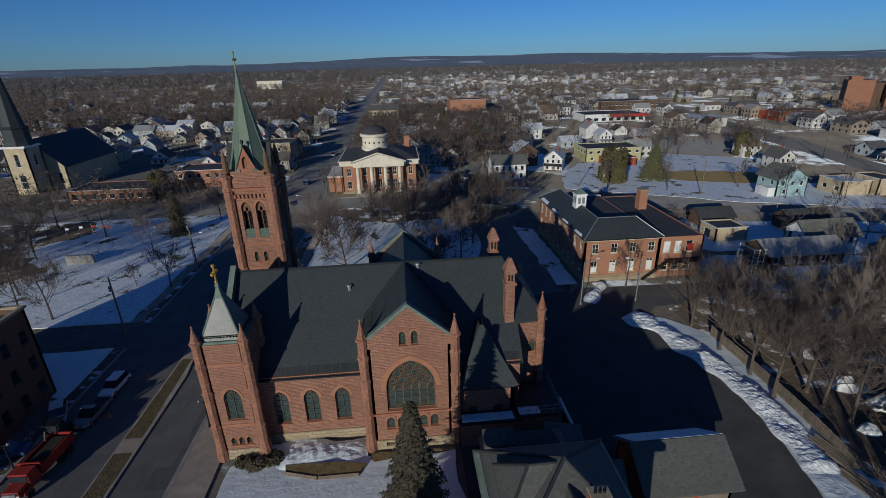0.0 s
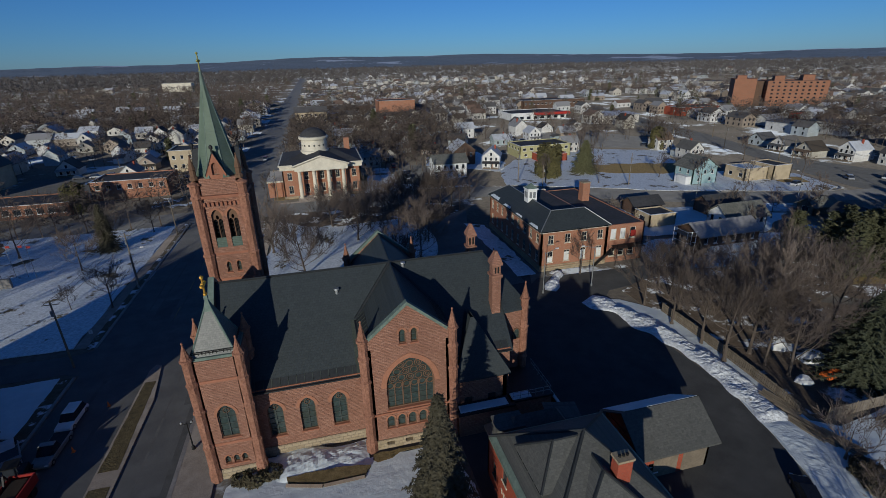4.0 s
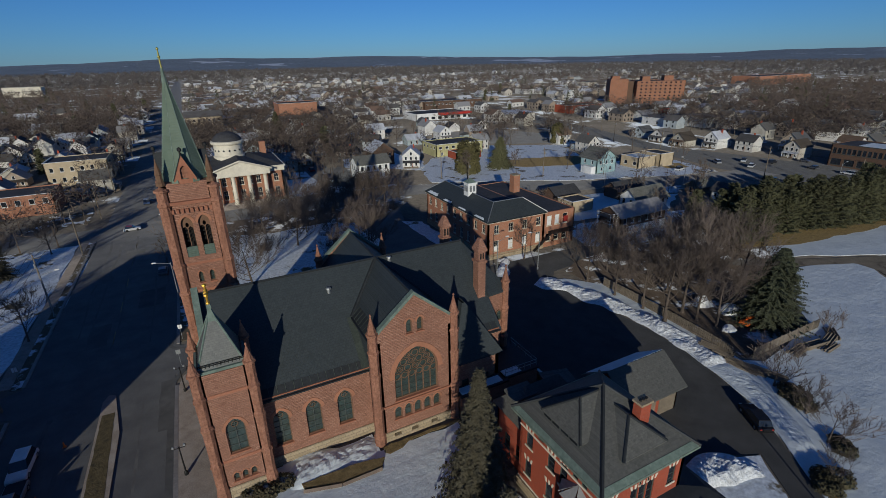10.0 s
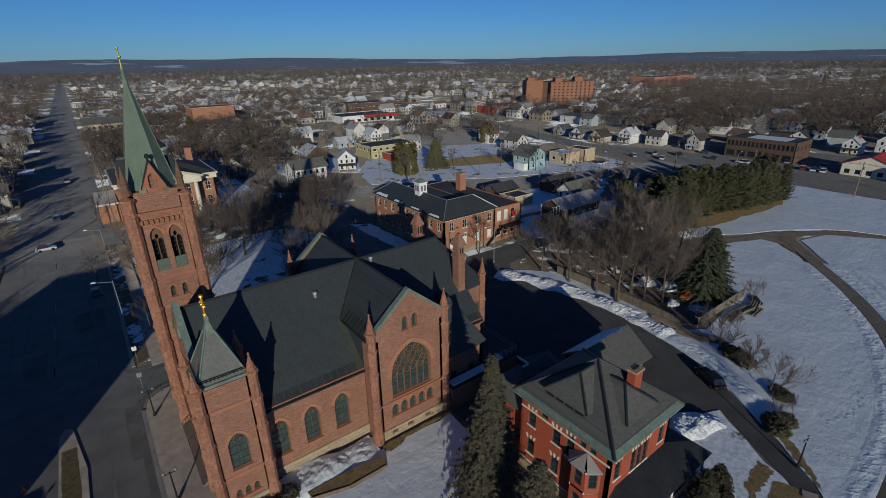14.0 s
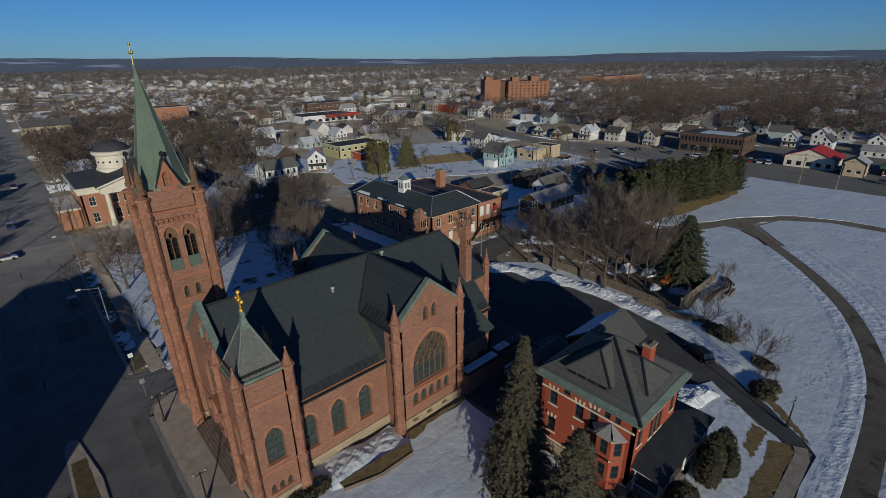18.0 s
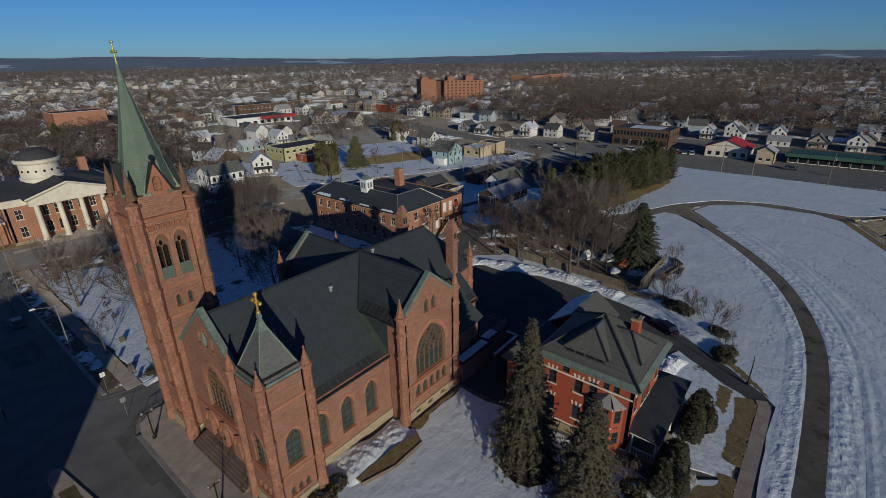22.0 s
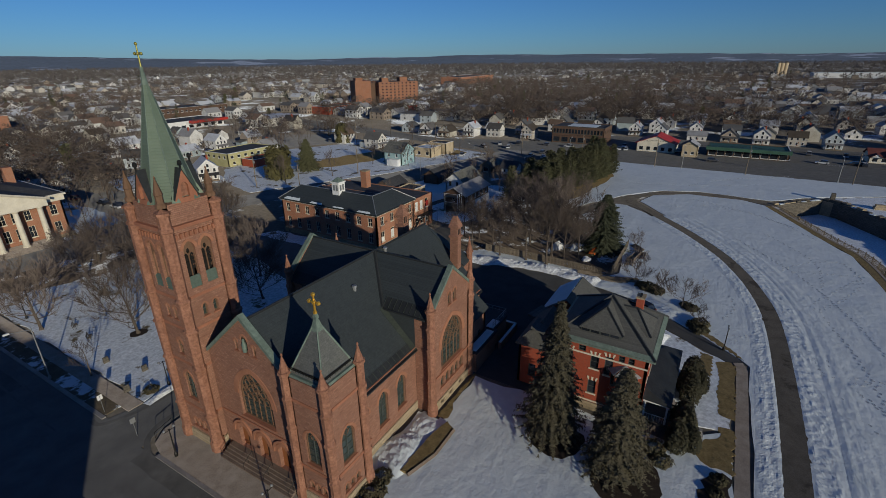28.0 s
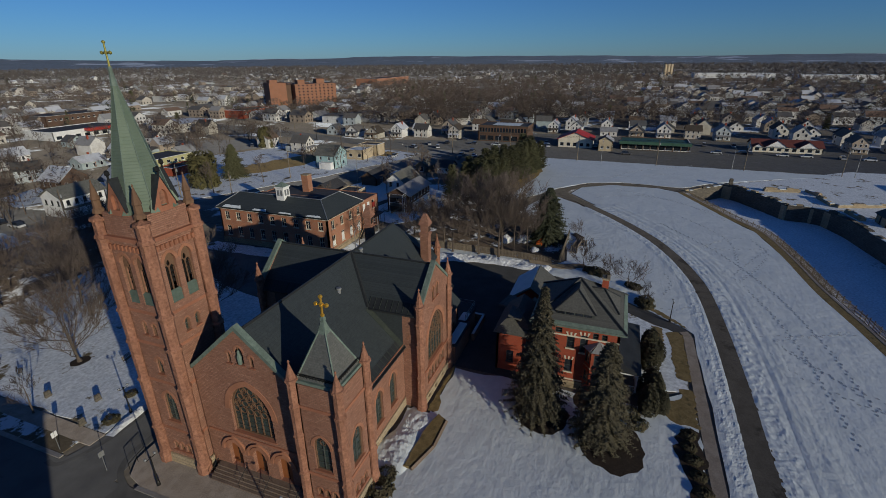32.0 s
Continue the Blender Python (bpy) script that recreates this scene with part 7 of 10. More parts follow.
for x in (-14.9, -10.2, -5.5, -0.6):
    col = lathe(B(), x, 162.2, [(0.85, 0.8), (0.85, 1.05), (0.66, 1.2), (0.64, 4.0), (0.54, 9.0), (0.72, 9.15), (0.75, 9.4)], 14)
    part("column", col, CREAM, cou)
boxpart(cou, "entablature", CREAM, -16.3, 161.3, 9.4, 1.0, 165.2, 11.0)
ped = B()
q = [(-16.8, 11.0), (1.5, 11.0), (-7.65, 13.6)]
part("pediment", panel(ped, q, [], (0, 161.2, 0), (1, 0), 0.6), CREAM, cou)
sheet(cou, [(-17.0, 160.9, 11.1), (-17.0, 178, 11.1), (-7.65, 178, 13.95), (-7.65, 160.9, 13.95)][::-1], 0.25, FLATROOF, "roof")
sheet(cou, [(1.7, 160.9, 11.1), (1.7, 178, 11.1), (-7.65, 178, 13.95), (-7.65, 160.9, 13.95)], 0.25, FLATROOF, "roof")
hip(cou, -20.6, 165.2, 5.4, 190, 11.0, 13.6, FLATROOF, 0.6, "x", 9)
for k, (a, b) in enumerate((((-16.9, 160.85, 11.0), (-7.65, 160.85, 13.85)), ((1.6, 160.85, 11.0), (-7.65, 160.85, 13.85)))):
    part("raking_cornice", bar(B(), a, b, 0.28, 4, None, math.pi / 4), CREAM, cou)
dr = part("drum", lathe(B(), -9.2, 176.5, [(4.9, 11.5), (4.9, 13.6), (4.5, 13.8), (4.4, 17.0), (5.0, 17.2), (5.2, 17.6), (5.2, 18.0), (4.7, 18.2)], 28), CREAM, cou, "cream drum with round windows")
for i in range(16):
    k = math.tau * i / 16
    c, s_ = math.cos(k), math.sin(k)
    part("round_window", bar(B(), (-9.2 + 4.38 * c, 176.5 + 4.38 * s_, 15.4), (-9.2 + 4.5 * c, 176.5 + 4.5 * s_, 15.4), 0.3, 10), GLASS, dr)
dome = lathe(B(), -9.2, 176.5, [(4.7, 18.1), (4.5, 18.6), (3.9, 19.4), (2.8, 20.2), (1.4, 20.7), (0.3, 20.85)], 28)
dm = part("dome", dome, FLATROOF, dr, "dark ribbed low dome")
boxpart(cou, "chimney", BRICK_O, 1.5, 184, 10.5, 3.5, 186, 15.8)
boxpart(cou, "side_wing", BRICK_O, -26.0, 168.5, 0, -20.9, 186, 5.0)
boxpart(cou, "cornice", CREAM, -26.4, 168.1, 5.0, -20.9, 186.4, 5.5)

cou.location, cou.scale = (-8, 171.5, 0), (0.98, 1.0, 1.035)

# long building across the street, shading it
lod = thing("apartment_block", -62, 49, 0, "dark red brick street building with flat roof", "building")
lw = []
for a in row(0.5, 19.5, 6, 1.2):
    for z in (1.4, 5.2, 9.0):
        lw.append(("E", a, z, 1.2, 1.9))
for a in row(0.5, 23.5, 6, 1.2):
    for z in (1.4, 5.2, 9.0):
        lw.append(("N", a, z, 1.2, 1.9))
block(lod, -74, 39.2, -50.0, 58.8, 0, 13.4, BRICK_B, lw, 0.35, MULLION)
boxpart(lod, "flat_roof", FLATROOF, -73.6, 39.6, 12.4, -50.4, 58.4, 12.7)
boxpart(lod, "cornice", FOUND, -50.3, 39.0, 13.4, -49.75, 59.0, 13.75)
boxpart(lod, "cornice", FOUND, -74.2, 58.5, 13.4, -50.3, 59.05, 13.75)
# Unseen upper block, sized so its shadow reaches up the street.
boxpart(lod, "upper_storey", BRICK_B, -73.6, 42, 12.7, -62, 58.4, 18.2)
boxpart(lod, "upper_roof", FLATROOF, -73.9, 41.7, 18.2, -61.7, 58.7, 18.5)
boxpart(lod, "roof_snow", SNOW, -59, 50, 12.72, -53, 57, 12.82)

# second church, stone with a slate spire
och = thing("stone_church", -136, 186, 0, "pale stone church with dark steep roof and tall spire", "church")
block(och, -140, 180.5, -132.5, 188, 0, 17, TAN, [("S", 2.6, 2, 2.2, 5), ("S", 3.0, 10, 1.5, 4.5), ("E", 3.0, 10, 1.5, 4.5)], 0.4, WHITE)
boxpart(och, "cornice", WHITE, -140.4, 180.1, 16.6, -132.1, 188.4, 17.3)
part("belfry_stage", lathe(B(), -136.25, 184.2, [(4.6, 17.3), (4.0, 19.0), (4.0, 23.0), (4.3, 23.4), (3.4, 24)], 8, math.pi / 8), SLATE, och)
part("spire", lathe(B(), -136.25, 184.2, [(3.4, 24), (2.1, 33), (0.15, 48)], 8, math.pi / 8), SLATE, och, "dark slate spire")
block(och, -146, 188.2, -126, 222, 0, 8.5, TAN, [("S", 16.5, 2, 1.6, 4)], 0.4, WHITE)
gable(och, -146, 188.2, -126, 222, 8.5, 18.5, SLATE, TAN, 0.5, "y")

# tall brick apartment tower far off
tal = thing("apartment_tower", 0, 0, 0, "seven-storey orange brick apartment block", "building")
tw = []
for a in row(2, 40, 9, 1.6):
    for fl_ in range(7):
        tw.append(("S", a, 1.4 + 2.85 * fl_, 1.6, 1.2))
for a in row(1, 24, 5, 1.6):
    for fl_ in range(7):
        tw.append(("W", a, 1.4 + 2.85 * fl_, 1.6, 1.2))
block(tal, -8, 0, 34, 26, 0, 20.5, BRICK_D, tw, 0.4, MULLION, (1, 0), "wall", None, False)
boxpart(tal, "wing", BRICK_D, -31, 4, 0, -15, 24, 22)
boxpart(tal, "link", BRICK_B, -15, 9, 0, -8.1, 24, 20)
boxpart(tal, "flat_roof", FLATROOF, -7.7, 0.3, 20.0, 33.7, 25.7, 20.2)
for b in ((-2, 8, 20.2, 5, 17, 24), (18, 10, 20.2, 26, 20, 24.5), (-29, 8, 22, -22, 18, 24.5)):
    boxpart(tal, "roof_house", BRICK_D, *b)
tal.location, tal.rotation_euler = (357, 320, 0), (0, 0, radians(-35))


def shop(name, x0, y0, x1, y1, h, wallm, roofm, label, wins=(), pitched=0.0, along="y", frame=None, cat="shop"):
    t = thing(name, (x0 + x1) / 2, (y0 + y1) / 2, 0, label, cat)
    block(t, x0, y0, x1, y1, 0, h, wallm, wins, 0.3, frame or WHITE, (1, 0))
    if pitched:
        gable(t, x0, y0, x1, y1, h, h + pitched, roofm, wallm, 0.6, along)
    else:
        boxpart(t, "flat_roof", roofm, x0 + 0.3, y0 + 0.3, h - 0.5, x1 - 0.3, y1 - 0.3, h - 0.3)
        boxpart(t, "parapet_cap", frame or WHITE, x0 - 0.1, y0 - 0.1, h, x1 + 0.1, y0 + 0.3, h + 0.12)
        boxpart(t, "parapet_cap", frame or WHITE, x0 - 0.1, y0 + 0.3, h, x0 + 0.3, y1, h + 0.12)
    return t


def shopfront(f, ln, n, w, h, z=0.6):
    return [(f, a, z, w, h) for a in row(0.5, ln - 0.5, n, w)]


yb_ = shop("clinic", 79, 196, 104, 211, 5.6, YELLOW, FLATROOF, "two-storey yellow clinic with flat roof", shopfront("S", 25, 7, 1.6, 1.2, 3.4) + shopfront("W", 15, 4, 1.4, 1.2, 3.4) + shopfront("S", 25, 5, 1.4, 1.2, 0.8), cat="building")
shop("store", 84, 186, 97, 194, 3.2, BRICK, FLATROOF, "small low brick store beside the clinic")
rs = shop("store", 128, 326, 172, 352, 5, WHITE, FLATROOF, "low white store with a red roof edge", shopfront("S", 44, 8, 3.2, 2.0))
boxpart(rs, "canopy", REDMETAL, 146, 322, 3.6, 173, 327, 5.2)
shop("mill", 38.5, 368, 66.5, 388, 14.5, BRICK_O, FLATROOF, "tall plain orange brick warehouse", [], cat="warehouse")
shop("garage_shop", 136, 131, 146, 140, 4.4, TAN, SNOW, "cream workshop with a snowy flat roof", shopfront("W", 10, 2, 1.6, 1.4, 1.2), cat="workshop")
shop("warehouse", 146.2, 129, 154, 139, 5.2, TAN, FLATROOF, "plain cream cinder block building", [], cat="workshop")
th_ = shop("house", 116, 133, 126, 142, 5.6, TEAL, SLATE_P, "pale teal two-storey house with gable roof", shopfront("S", 10, 3, 1.0, 1.4, 3.4) + shopfront("W", 9, 2, 1.0, 1.4, 3.4) + shopfront("S", 10, 2, 1.0, 1.4, 0.9), 3.4, "y", cat="house")
boxpart(th_, "porch", WHITE, 113.8, 133.5, 0, 116, 139, 2.8)
bc = shop("commercial_block", 204, 70, 222, 97, 8.5, BRICK_B, FLATROOF, "two-storey brown brick commercial block", shopfront("W", 27, 16, 1.2, 2.2, 5.0) + shopfront("W", 27, 6, 3.4, 2.4, 0.7) + shopfront("S", 18, 4, 1.6, 1.8, 5.0), frame=MULLION, cat="building")
boxpart(bc, "roof_snow", SNOW, 208, 75, 8.22, 219, 90, 8.3)
rr_ = shop("restaurant", 198, 36, 212, 53, 4.0, CREAM, REDMETAL, "cream restaurant with a red gable roof", shopfront("W", 17, 5, 1.8, 1.8), 3.4, "x", cat="restaurant")
sm_ = shop("strip_mall", 200, -8, 214, 23, 4.2, BRICK_B, GREENROOF, "low shop row with green roof and awnings", shopfront("W", 31, 9, 2.9, 2.3, 0.4), cat="shops")
boxpart(sm_, "awning", GREENROOF, 197.6, -8.5, 3.0, 200, 23.5, 4.4)
shop("garage_shop", 192, 26.5, 199, 33, 5, TAN, ROOFING, "tan shop with gable roof beside the avenue", shopfront("W", 6.5, 2, 1.4, 1.2, 1.2), 2.0, "x")
r2 = shop("restaurant", 212, -64, 222, -36, 3.0, CREAM, REDROOF, "cream diner with dark red roof and white gables", shopfront("W", 28, 9, 1.8, 1.5), 2.4, "y", cat="restaurant")
for y0, w_ in ((-62, 8), (-50, 9), (-40, 3.6)):
    bm = B()
    prof = [(y0, 2.6), (y0 + w_, 2.6), (y0 + w_ / 2, 2.6 + w_ * 0.34)]
    part("front_gable", panel(bm, prof, [], (210.9, 0, 0), (0, 1), -1.6), WHITE, r2)
    for sgn in (0, 1):
        a_, c_ = (y0 - 0.4 if sgn == 0 else y0 + w_ + 0.4), y0 + w_ / 2
        sheet(r2, [(210.6, a_, 2.55), (216, a_, 2.55), (216, c_, 2.8 + w_ * 0.34), (210.6, c_, 2.8 + w_ * 0.34)][:: (1 if sgn else -1)], 0.15, REDROOF, "gable_roof")
# Out of view; added to cast a shadow over the snow beyond the canal.
shop("warehouse", 104, -94, 144, -78, 4.5, TAN, SNOW, "unseen low cream shed with snowy roof, added to cast shade", shopfront("N", 38, 8, 1.6, 1.0, 2.4), cat="warehouse")
shop("library", -112, 164, -84, 178, 4.2, BRICK_D, FLATROOF, "long low brick and glass library", shopfront("S", 28, 9, 2.0, 1.9, 1.2), cat="library")
shop("building", -84, 180, -60, 194, 6.4, BRICK_O, FLATROOF, "orange brick building with flat roof", shopfront("S", 24, 7, 1.4, 1.6, 3.6), cat="building")
shop("building", -70, 222, -50, 238, 9.0, TAN, FLATROOF, "cream three-storey building by the street", shopfront("S", 20, 6, 1.2, 1.6, 5.4) + shopfront("S", 20, 6, 1.2, 1.6, 1.6), cat="building")
shop("hotel", -22, 356, 0, 372, 10, TAN, ROOFING, "three-storey inn with green-trimmed windows", shopfront("S", 22, 7, 1.4, 1.6, 3.6) + shopfront("S", 22, 7, 1.4, 1.6, 7.0), 3.0, "x", cat="inn")
for x0, y0, x1, y1, h, m, lab in ((250, 300, 285, 318, 6, BRICK, "low red brick building by the street"), (300, 250, 330, 268, 5, REDMETAL, "red-fronted store with flat roof"), (170, 400, 230, 425, 7, BRICK_B, "brown brick works with flat roof"),
                                  (700, 420, 830, 460, 12, BRICK_O, "large brick hospital block"), (-262, 960, -215, 985, 14, CREAM, "long pale building among trees"), (560, 330, 620, 345, 5, WHITE, "long low white building")):
    shop("building", x0, y0, x1, y1, h, m, FLATROOF, lab, shopfront("S", x1 - x0, max(4, int((x1 - x0) / 4)), 1.8, 1.4, h * 0.5), cat="building")
sil = thing("silos", 1190, -66, 0, "three tall tan grain silos", "silo")
for i in range(3):
    part("silo", lathe(B(), 1182 + 4 * i, -52 - 6.6 * i, [(3.4, 0), (3.4, 26), (3.1, 27)], 12), TAN, sil)
for x0, y0, x1, y1, h in ((1150, -260, 1210, -110, 9), (1100, -420, 1160, -290, 8), (2400, 4000, 3300, 4060, 14)):
    shop("factory", x0, y0, x1, y1, h, WHITE, SNOW, "long white industrial shed far away", (), cat="factory")

lh_ = shop("house", 33.6, 170.6, 46.4, 179.5, 6.0, WHITE, SLATE_P, "large white clapboard house on a street corner", shopfront("S", 12.8, 5, 1.0, 1.5, 3.6) + shopfront("S", 12.8, 4, 1.0, 1.5, 0.8) + shopfront("W", 8.9, 3, 1.0, 1.5, 3.6), 2.4, "x", MULLION, "house")
boxpart(lh_, "porch_roof", SLATE_P, 33.2, 168.6, 2.8, 41.0, 170.5, 3.05)
boxpart(lh_, "porch_wall", WHITE, 33.6, 168.9, 0.0, 40.6, 170.5, 2.8)
shop("house", 47.5, 193, 57, 203, 6.0, BRICK_B, ROOFING, "brown two-storey house with steep gable", shopfront("S", 9.5, 3, 1.0, 1.5, 3.6) + shopfront("W", 10, 3, 1.0, 1.5, 3.6), 3.6, "y", WHITE, "house")

# houses behind the wood
vic = shop("house", 71, 79, 87, 86, 5.2, BRICK_B, BAYTIN, "old brown two-storey house with pale roof", shopfront("S", 16, 6, 1.0, 1.5, 3.1) + shopfront("S", 16, 4, 1.0, 1.5, 0.7) + [("W", 2.8, 3.1, 1.0, 1.5)], 1.9, "x", WHITE, "house")
boxpart(vic, "lower_cladding", WHITE, 74, 78.8, 0.3, 87.1, 78.98, 2.4)
for z in (2.5, 5.0):
    boxpart(vic, "stair_landing", WOOD, 68.2, 79.6, z, 70.9, 84.2, z + 0.14)
for x, y in ((68.3, 79.8), (70.6, 79.8), (68.3, 84), (69.4, 79.8)):
    part("stair_post", bar(B(), (x, y, 0), (x, y, 6.1), 0.09, 4), WHITE, vic)
for z0 in (0.0, 2.6):
    part("stair_flight", bar(B(), (69, 84, z0 + 0.1), (69, 80, z0 + 2.5), 0.3, 4), WOOD, vic)
for z in (3.5, 6.0):
    part("handrail", bar(B(), (68.3, 79.8, z), (70.9, 79.8, z), 0.05, 4), WHITE, vic)
    part("handrail", bar(B(), (68.3, 79.8, z), (68.3, 84.0, z), 0.05, 4), WHITE, vic)
wh_ = shop("house", 87, 88, 99, 94.5, 4.8, WHITE, SLATE_P, "white clapboard house with pale grey roof", shopfront("S", 12, 5, 0.9, 1.4, 3.0) + [("W", 1.2, 3.0, 0.9, 1.4), ("W", 3.8, 3.0, 0.9, 1.4)], 2.6, "x", MULLION, "house")
shop("garage", 74, 99.5, 82, 106, 3.4, TAN, FLATROOF, "tan block garage with dark roof", [("W", 2, 0.2, 2.4, 2.2)], 0.0, "x", None, "garage")
shop("barn", 77, 110, 86, 116, 2.6, BRICK_B, FLATROOF, "dark outbuilding with low gable roof", [("S", 3, 0.2, 2.2, 2.0)], 1.8, "x", None, "outbuilding")
shop("shed", 122, 94, 130, 99, 2.6, WOOD, SLATE_P, "low shed with a pale gable roof", [("W", 1.4, 0.2, 2.0, 1.9)], 1.7, "x", None, "shed")
shop("shed", 122, 84, 128, 90, 2.8, WHITE, FLATROOF, "small white outbuilding with a dark gable roof", [("W", 1.0, 0.9, 0.9, 1.1), ("W", 3.6, 0.9, 0.9, 1.1)], 2.0, "y", None, "shed")
shop("barn", 96, 103, 107, 109, 3.0, BRICK_B, FLATROOF, "long dark outbuilding with low gable roof", [("S", 3, 0.2, 2.2, 2.2), ("S", 7, 0.2, 2.2, 2.2)], 2.0, "x", None, "outbuilding")

# ---- trees and shrubs ----
def cone(V, F, a, b, r, r2=0.0, sides=3, phase=0.0):
    d = (b - a)
    if d.length < 1e-5:
        return
    d.normalize()
    u = d.orthogonal().normalized()
    w = d.cross(u)
    s = len(V)
    ring = [(u * math.cos(k) + w * math.sin(k)) for k in (math.tau * i / sides + phase for i in range(sides))]
    V += [a + q * r for q in ring]
    if r2 <= 0:
        V.append(b)
        F += [(s + i, s + (i + 1) % sides, s + sides) for i in range(sides)]
    else:
        V += [b + q * r2 for q in ring]
        F += [(s + i, s + (i + 1) % sides, s + sides + (i + 1) % sides, s + sides + i) for i in range(sides)]


def limb(V, F, p, d, ln, r, rnd, segs, sides, rise, wander=0.22):
    """A bending, tapering branch; returns points along it with their directions."""
    out = []
    q = p.copy()
    for i in range(segs):
        d = (d + Vector((rnd.uniform(-1, 1), rnd.uniform(-1, 1), rnd.uniform(-0.5, 0.8) + rise)) * wander).normalized()
        n = q + d * ln / segs
        ra, rb = r * (1 - 0.75 * i / segs), r * (1 - 0.75 * (i + 1) / segs)
        cone(V, F, q, n, ra, rb, sides, rnd.random())
        for k in (0.35, 0.75):
            out.append((q.lerp(n, k), d.copy(), ra, (i + k) / segs))
        q = n
    out.append((q, d.copy(), r * 0.25, 1.0))
    return out


def bare_tree(seed, h, spread=0.5, nl=8, ns=6, nt=5, nf=3, fork=0.28, tr=0.022, upright=0.35, twig=0.022):
    """Meshes of a leafless tree: trunk with limbs, and a crown of twigs."""
    rnd = random.Random(seed)
    V, F, V2, F2 = [], [], [], []
    r0 = h * tr
    top = limb(V, F, Vector((0, 0, -0.1)), Vector((rnd.uniform(-0.05, 0.05), rnd.uniform(-0.05, 0.05), 1)), h * 0.78, r0, rnd, 5, 6, 0.5, 0.06)
    cone(V, F, Vector((0, 0, -0.1)), Vector((0, 0, 0.5)), r0 * 1.7, r0, 6)
    for i in range(nl):
        t = fork + (0.9 - fork) * (i + rnd.random() * 0.6) / nl
        p, d, r, _ = top[min(int(t * len(top)), len(top) - 1)]
        k = i * 2.4 + rnd.uniform(-0.5, 0.5)
        out = Vector((math.cos(k), math.sin(k), rnd.uniform(upright, upright + 0.6))).normalized()
        ln = h * spread * (1.15 - 0.75 * t) * rnd.uniform(0.85, 1.15)
        L1 = limb(V, F, p, out, ln, r0 * (0.36 - 0.2 * t), rnd, 4, 4, 0.3, 0.32)
        for j in range(ns):
            p2, d2, r2, f2 = L1[min(int((0.3 + 0.7 * (j + rnd.random() * 0.5) / ns) * len(L1)), len(L1) - 1)]
            d3 = (d2 + Vector((rnd.uniform(-1, 1), rnd.uniform(-1, 1), rnd.uniform(-0.3, 0.9))) * 0.75).normalized()
            L2 = limb(V, F, p2, d3, ln * 0.5 * rnd.uniform(0.7, 1.2), max(r2 * 0.5, 0.013), rnd, 3, 3, 0.25, 0.4)
            for m in range(nt):
                p4, d4, r4, _ = L2[min(int((0.2 + 0.8 * m / nt) * len(L2)), len(L2) - 1)]
                d5 = (d4 + Vector((rnd.uniform(-1, 1), rnd.uniform(-1, 1), rnd.uniform(-0.4, 0.9))) * 0.8).normalized()
                l5 = ln * 0.3 * rnd.uniform(0.6, 1.2)
                e = p4 + d5 * l5
                cone(V2, F2, p4, e, twig * 1.3, 0, 3)
                for q in range(nf):
                    p6 = p4.lerp(e, rnd.uniform(0.2, 0.95))
                    d6 = (d5 + Vector((rnd.uniform(-1, 1), rnd.uniform(-1, 1), rnd.uniform(-0.3, 0.8))) * 0.8).normalized()
                    cone(V2, F2, p6, p6 + d6 * l5 * rnd.uniform(0.4, 0.8), twig, 0, 3)
    return (V, F), (V2, F2)


def mesh_from(name, VF, mat):
    me = bpy.data.meshes.new(name)
    me.from_pydata([tuple(v) for v in VF[0]], [], VF[1])
    me.materials.append(mat)
    return me


def tree_kind(name, trunk, crown, label, category, barkm, crownm, group=""):
    """The first of a kind of tree, standing at the origin until placed."""
    e = thing(name, 0, 0, 0, label, category, group)
    for n, vf, m in (("trunk", trunk, barkm), ("crown", crown, crownm)):
        o = new(n, mesh_from(n, vf, m))
        o.parent = e
    return e


def plant(kind, spots, seed, lo=0.85, hi=1.15):
    """Set the first of a kind on the first spot and copies on the rest."""
    rnd = random.Random(seed)
    for i, s in enumerate(spots):
        k = s[2] if len(s) > 2 else rnd.uniform(lo, hi)
        ob = kind if i == 0 else copy_thing(kind, Matrix())
        ob.location, ob.rotation_euler, ob.scale = (s[0], s[1], 0), (0, 0, rnd.uniform(0, 6.28)), (k * rnd.uniform(0.92, 1.08), k * rnd.uniform(0.92, 1.08), k)


LBL = "leafless grey-brown deciduous tree with fine twigs"
near = [tree_kind("tree", *bare_tree(s, 11.0, sp, nl + 1, 7, 6, 6, fk, 0.019, up, 0.018), lb, "tree", BARK, TWIG) for s, sp, nl, fk, up, lb in
        ((11, 0.54, 11, 0.2, 0.15, "broad leafless park tree with spreading limbs"), (12, 0.5, 11, 0.28, 0.3, LBL), (13, 0.54, 10, 0.24, 0.25, LBL))]
broad = [(5.4, 87.4, 0.95), (16.4, 107.5, 0.9), (-13.2, 95.8, 1.2), (-20.8, 111.4, 1.15), (-6.4, 127.2, 1.0), (-0.5, 114, 1.1)]
park = [(14.5, 111.7), (21.2, 127), (3.6, 122.7), (10.8, 118), (25, 129), (18, 131), (-1.1, 134), (15, 137), (7, 104, 0.9), (12, 96), (22.5, 134), (13, 132.5), (8, 130), (29, 131), (9.5, 136), (4, 137.5), (26.5, 134.5), (17.4, 125.5, 0.9), (31, 129.4, 0.8)]
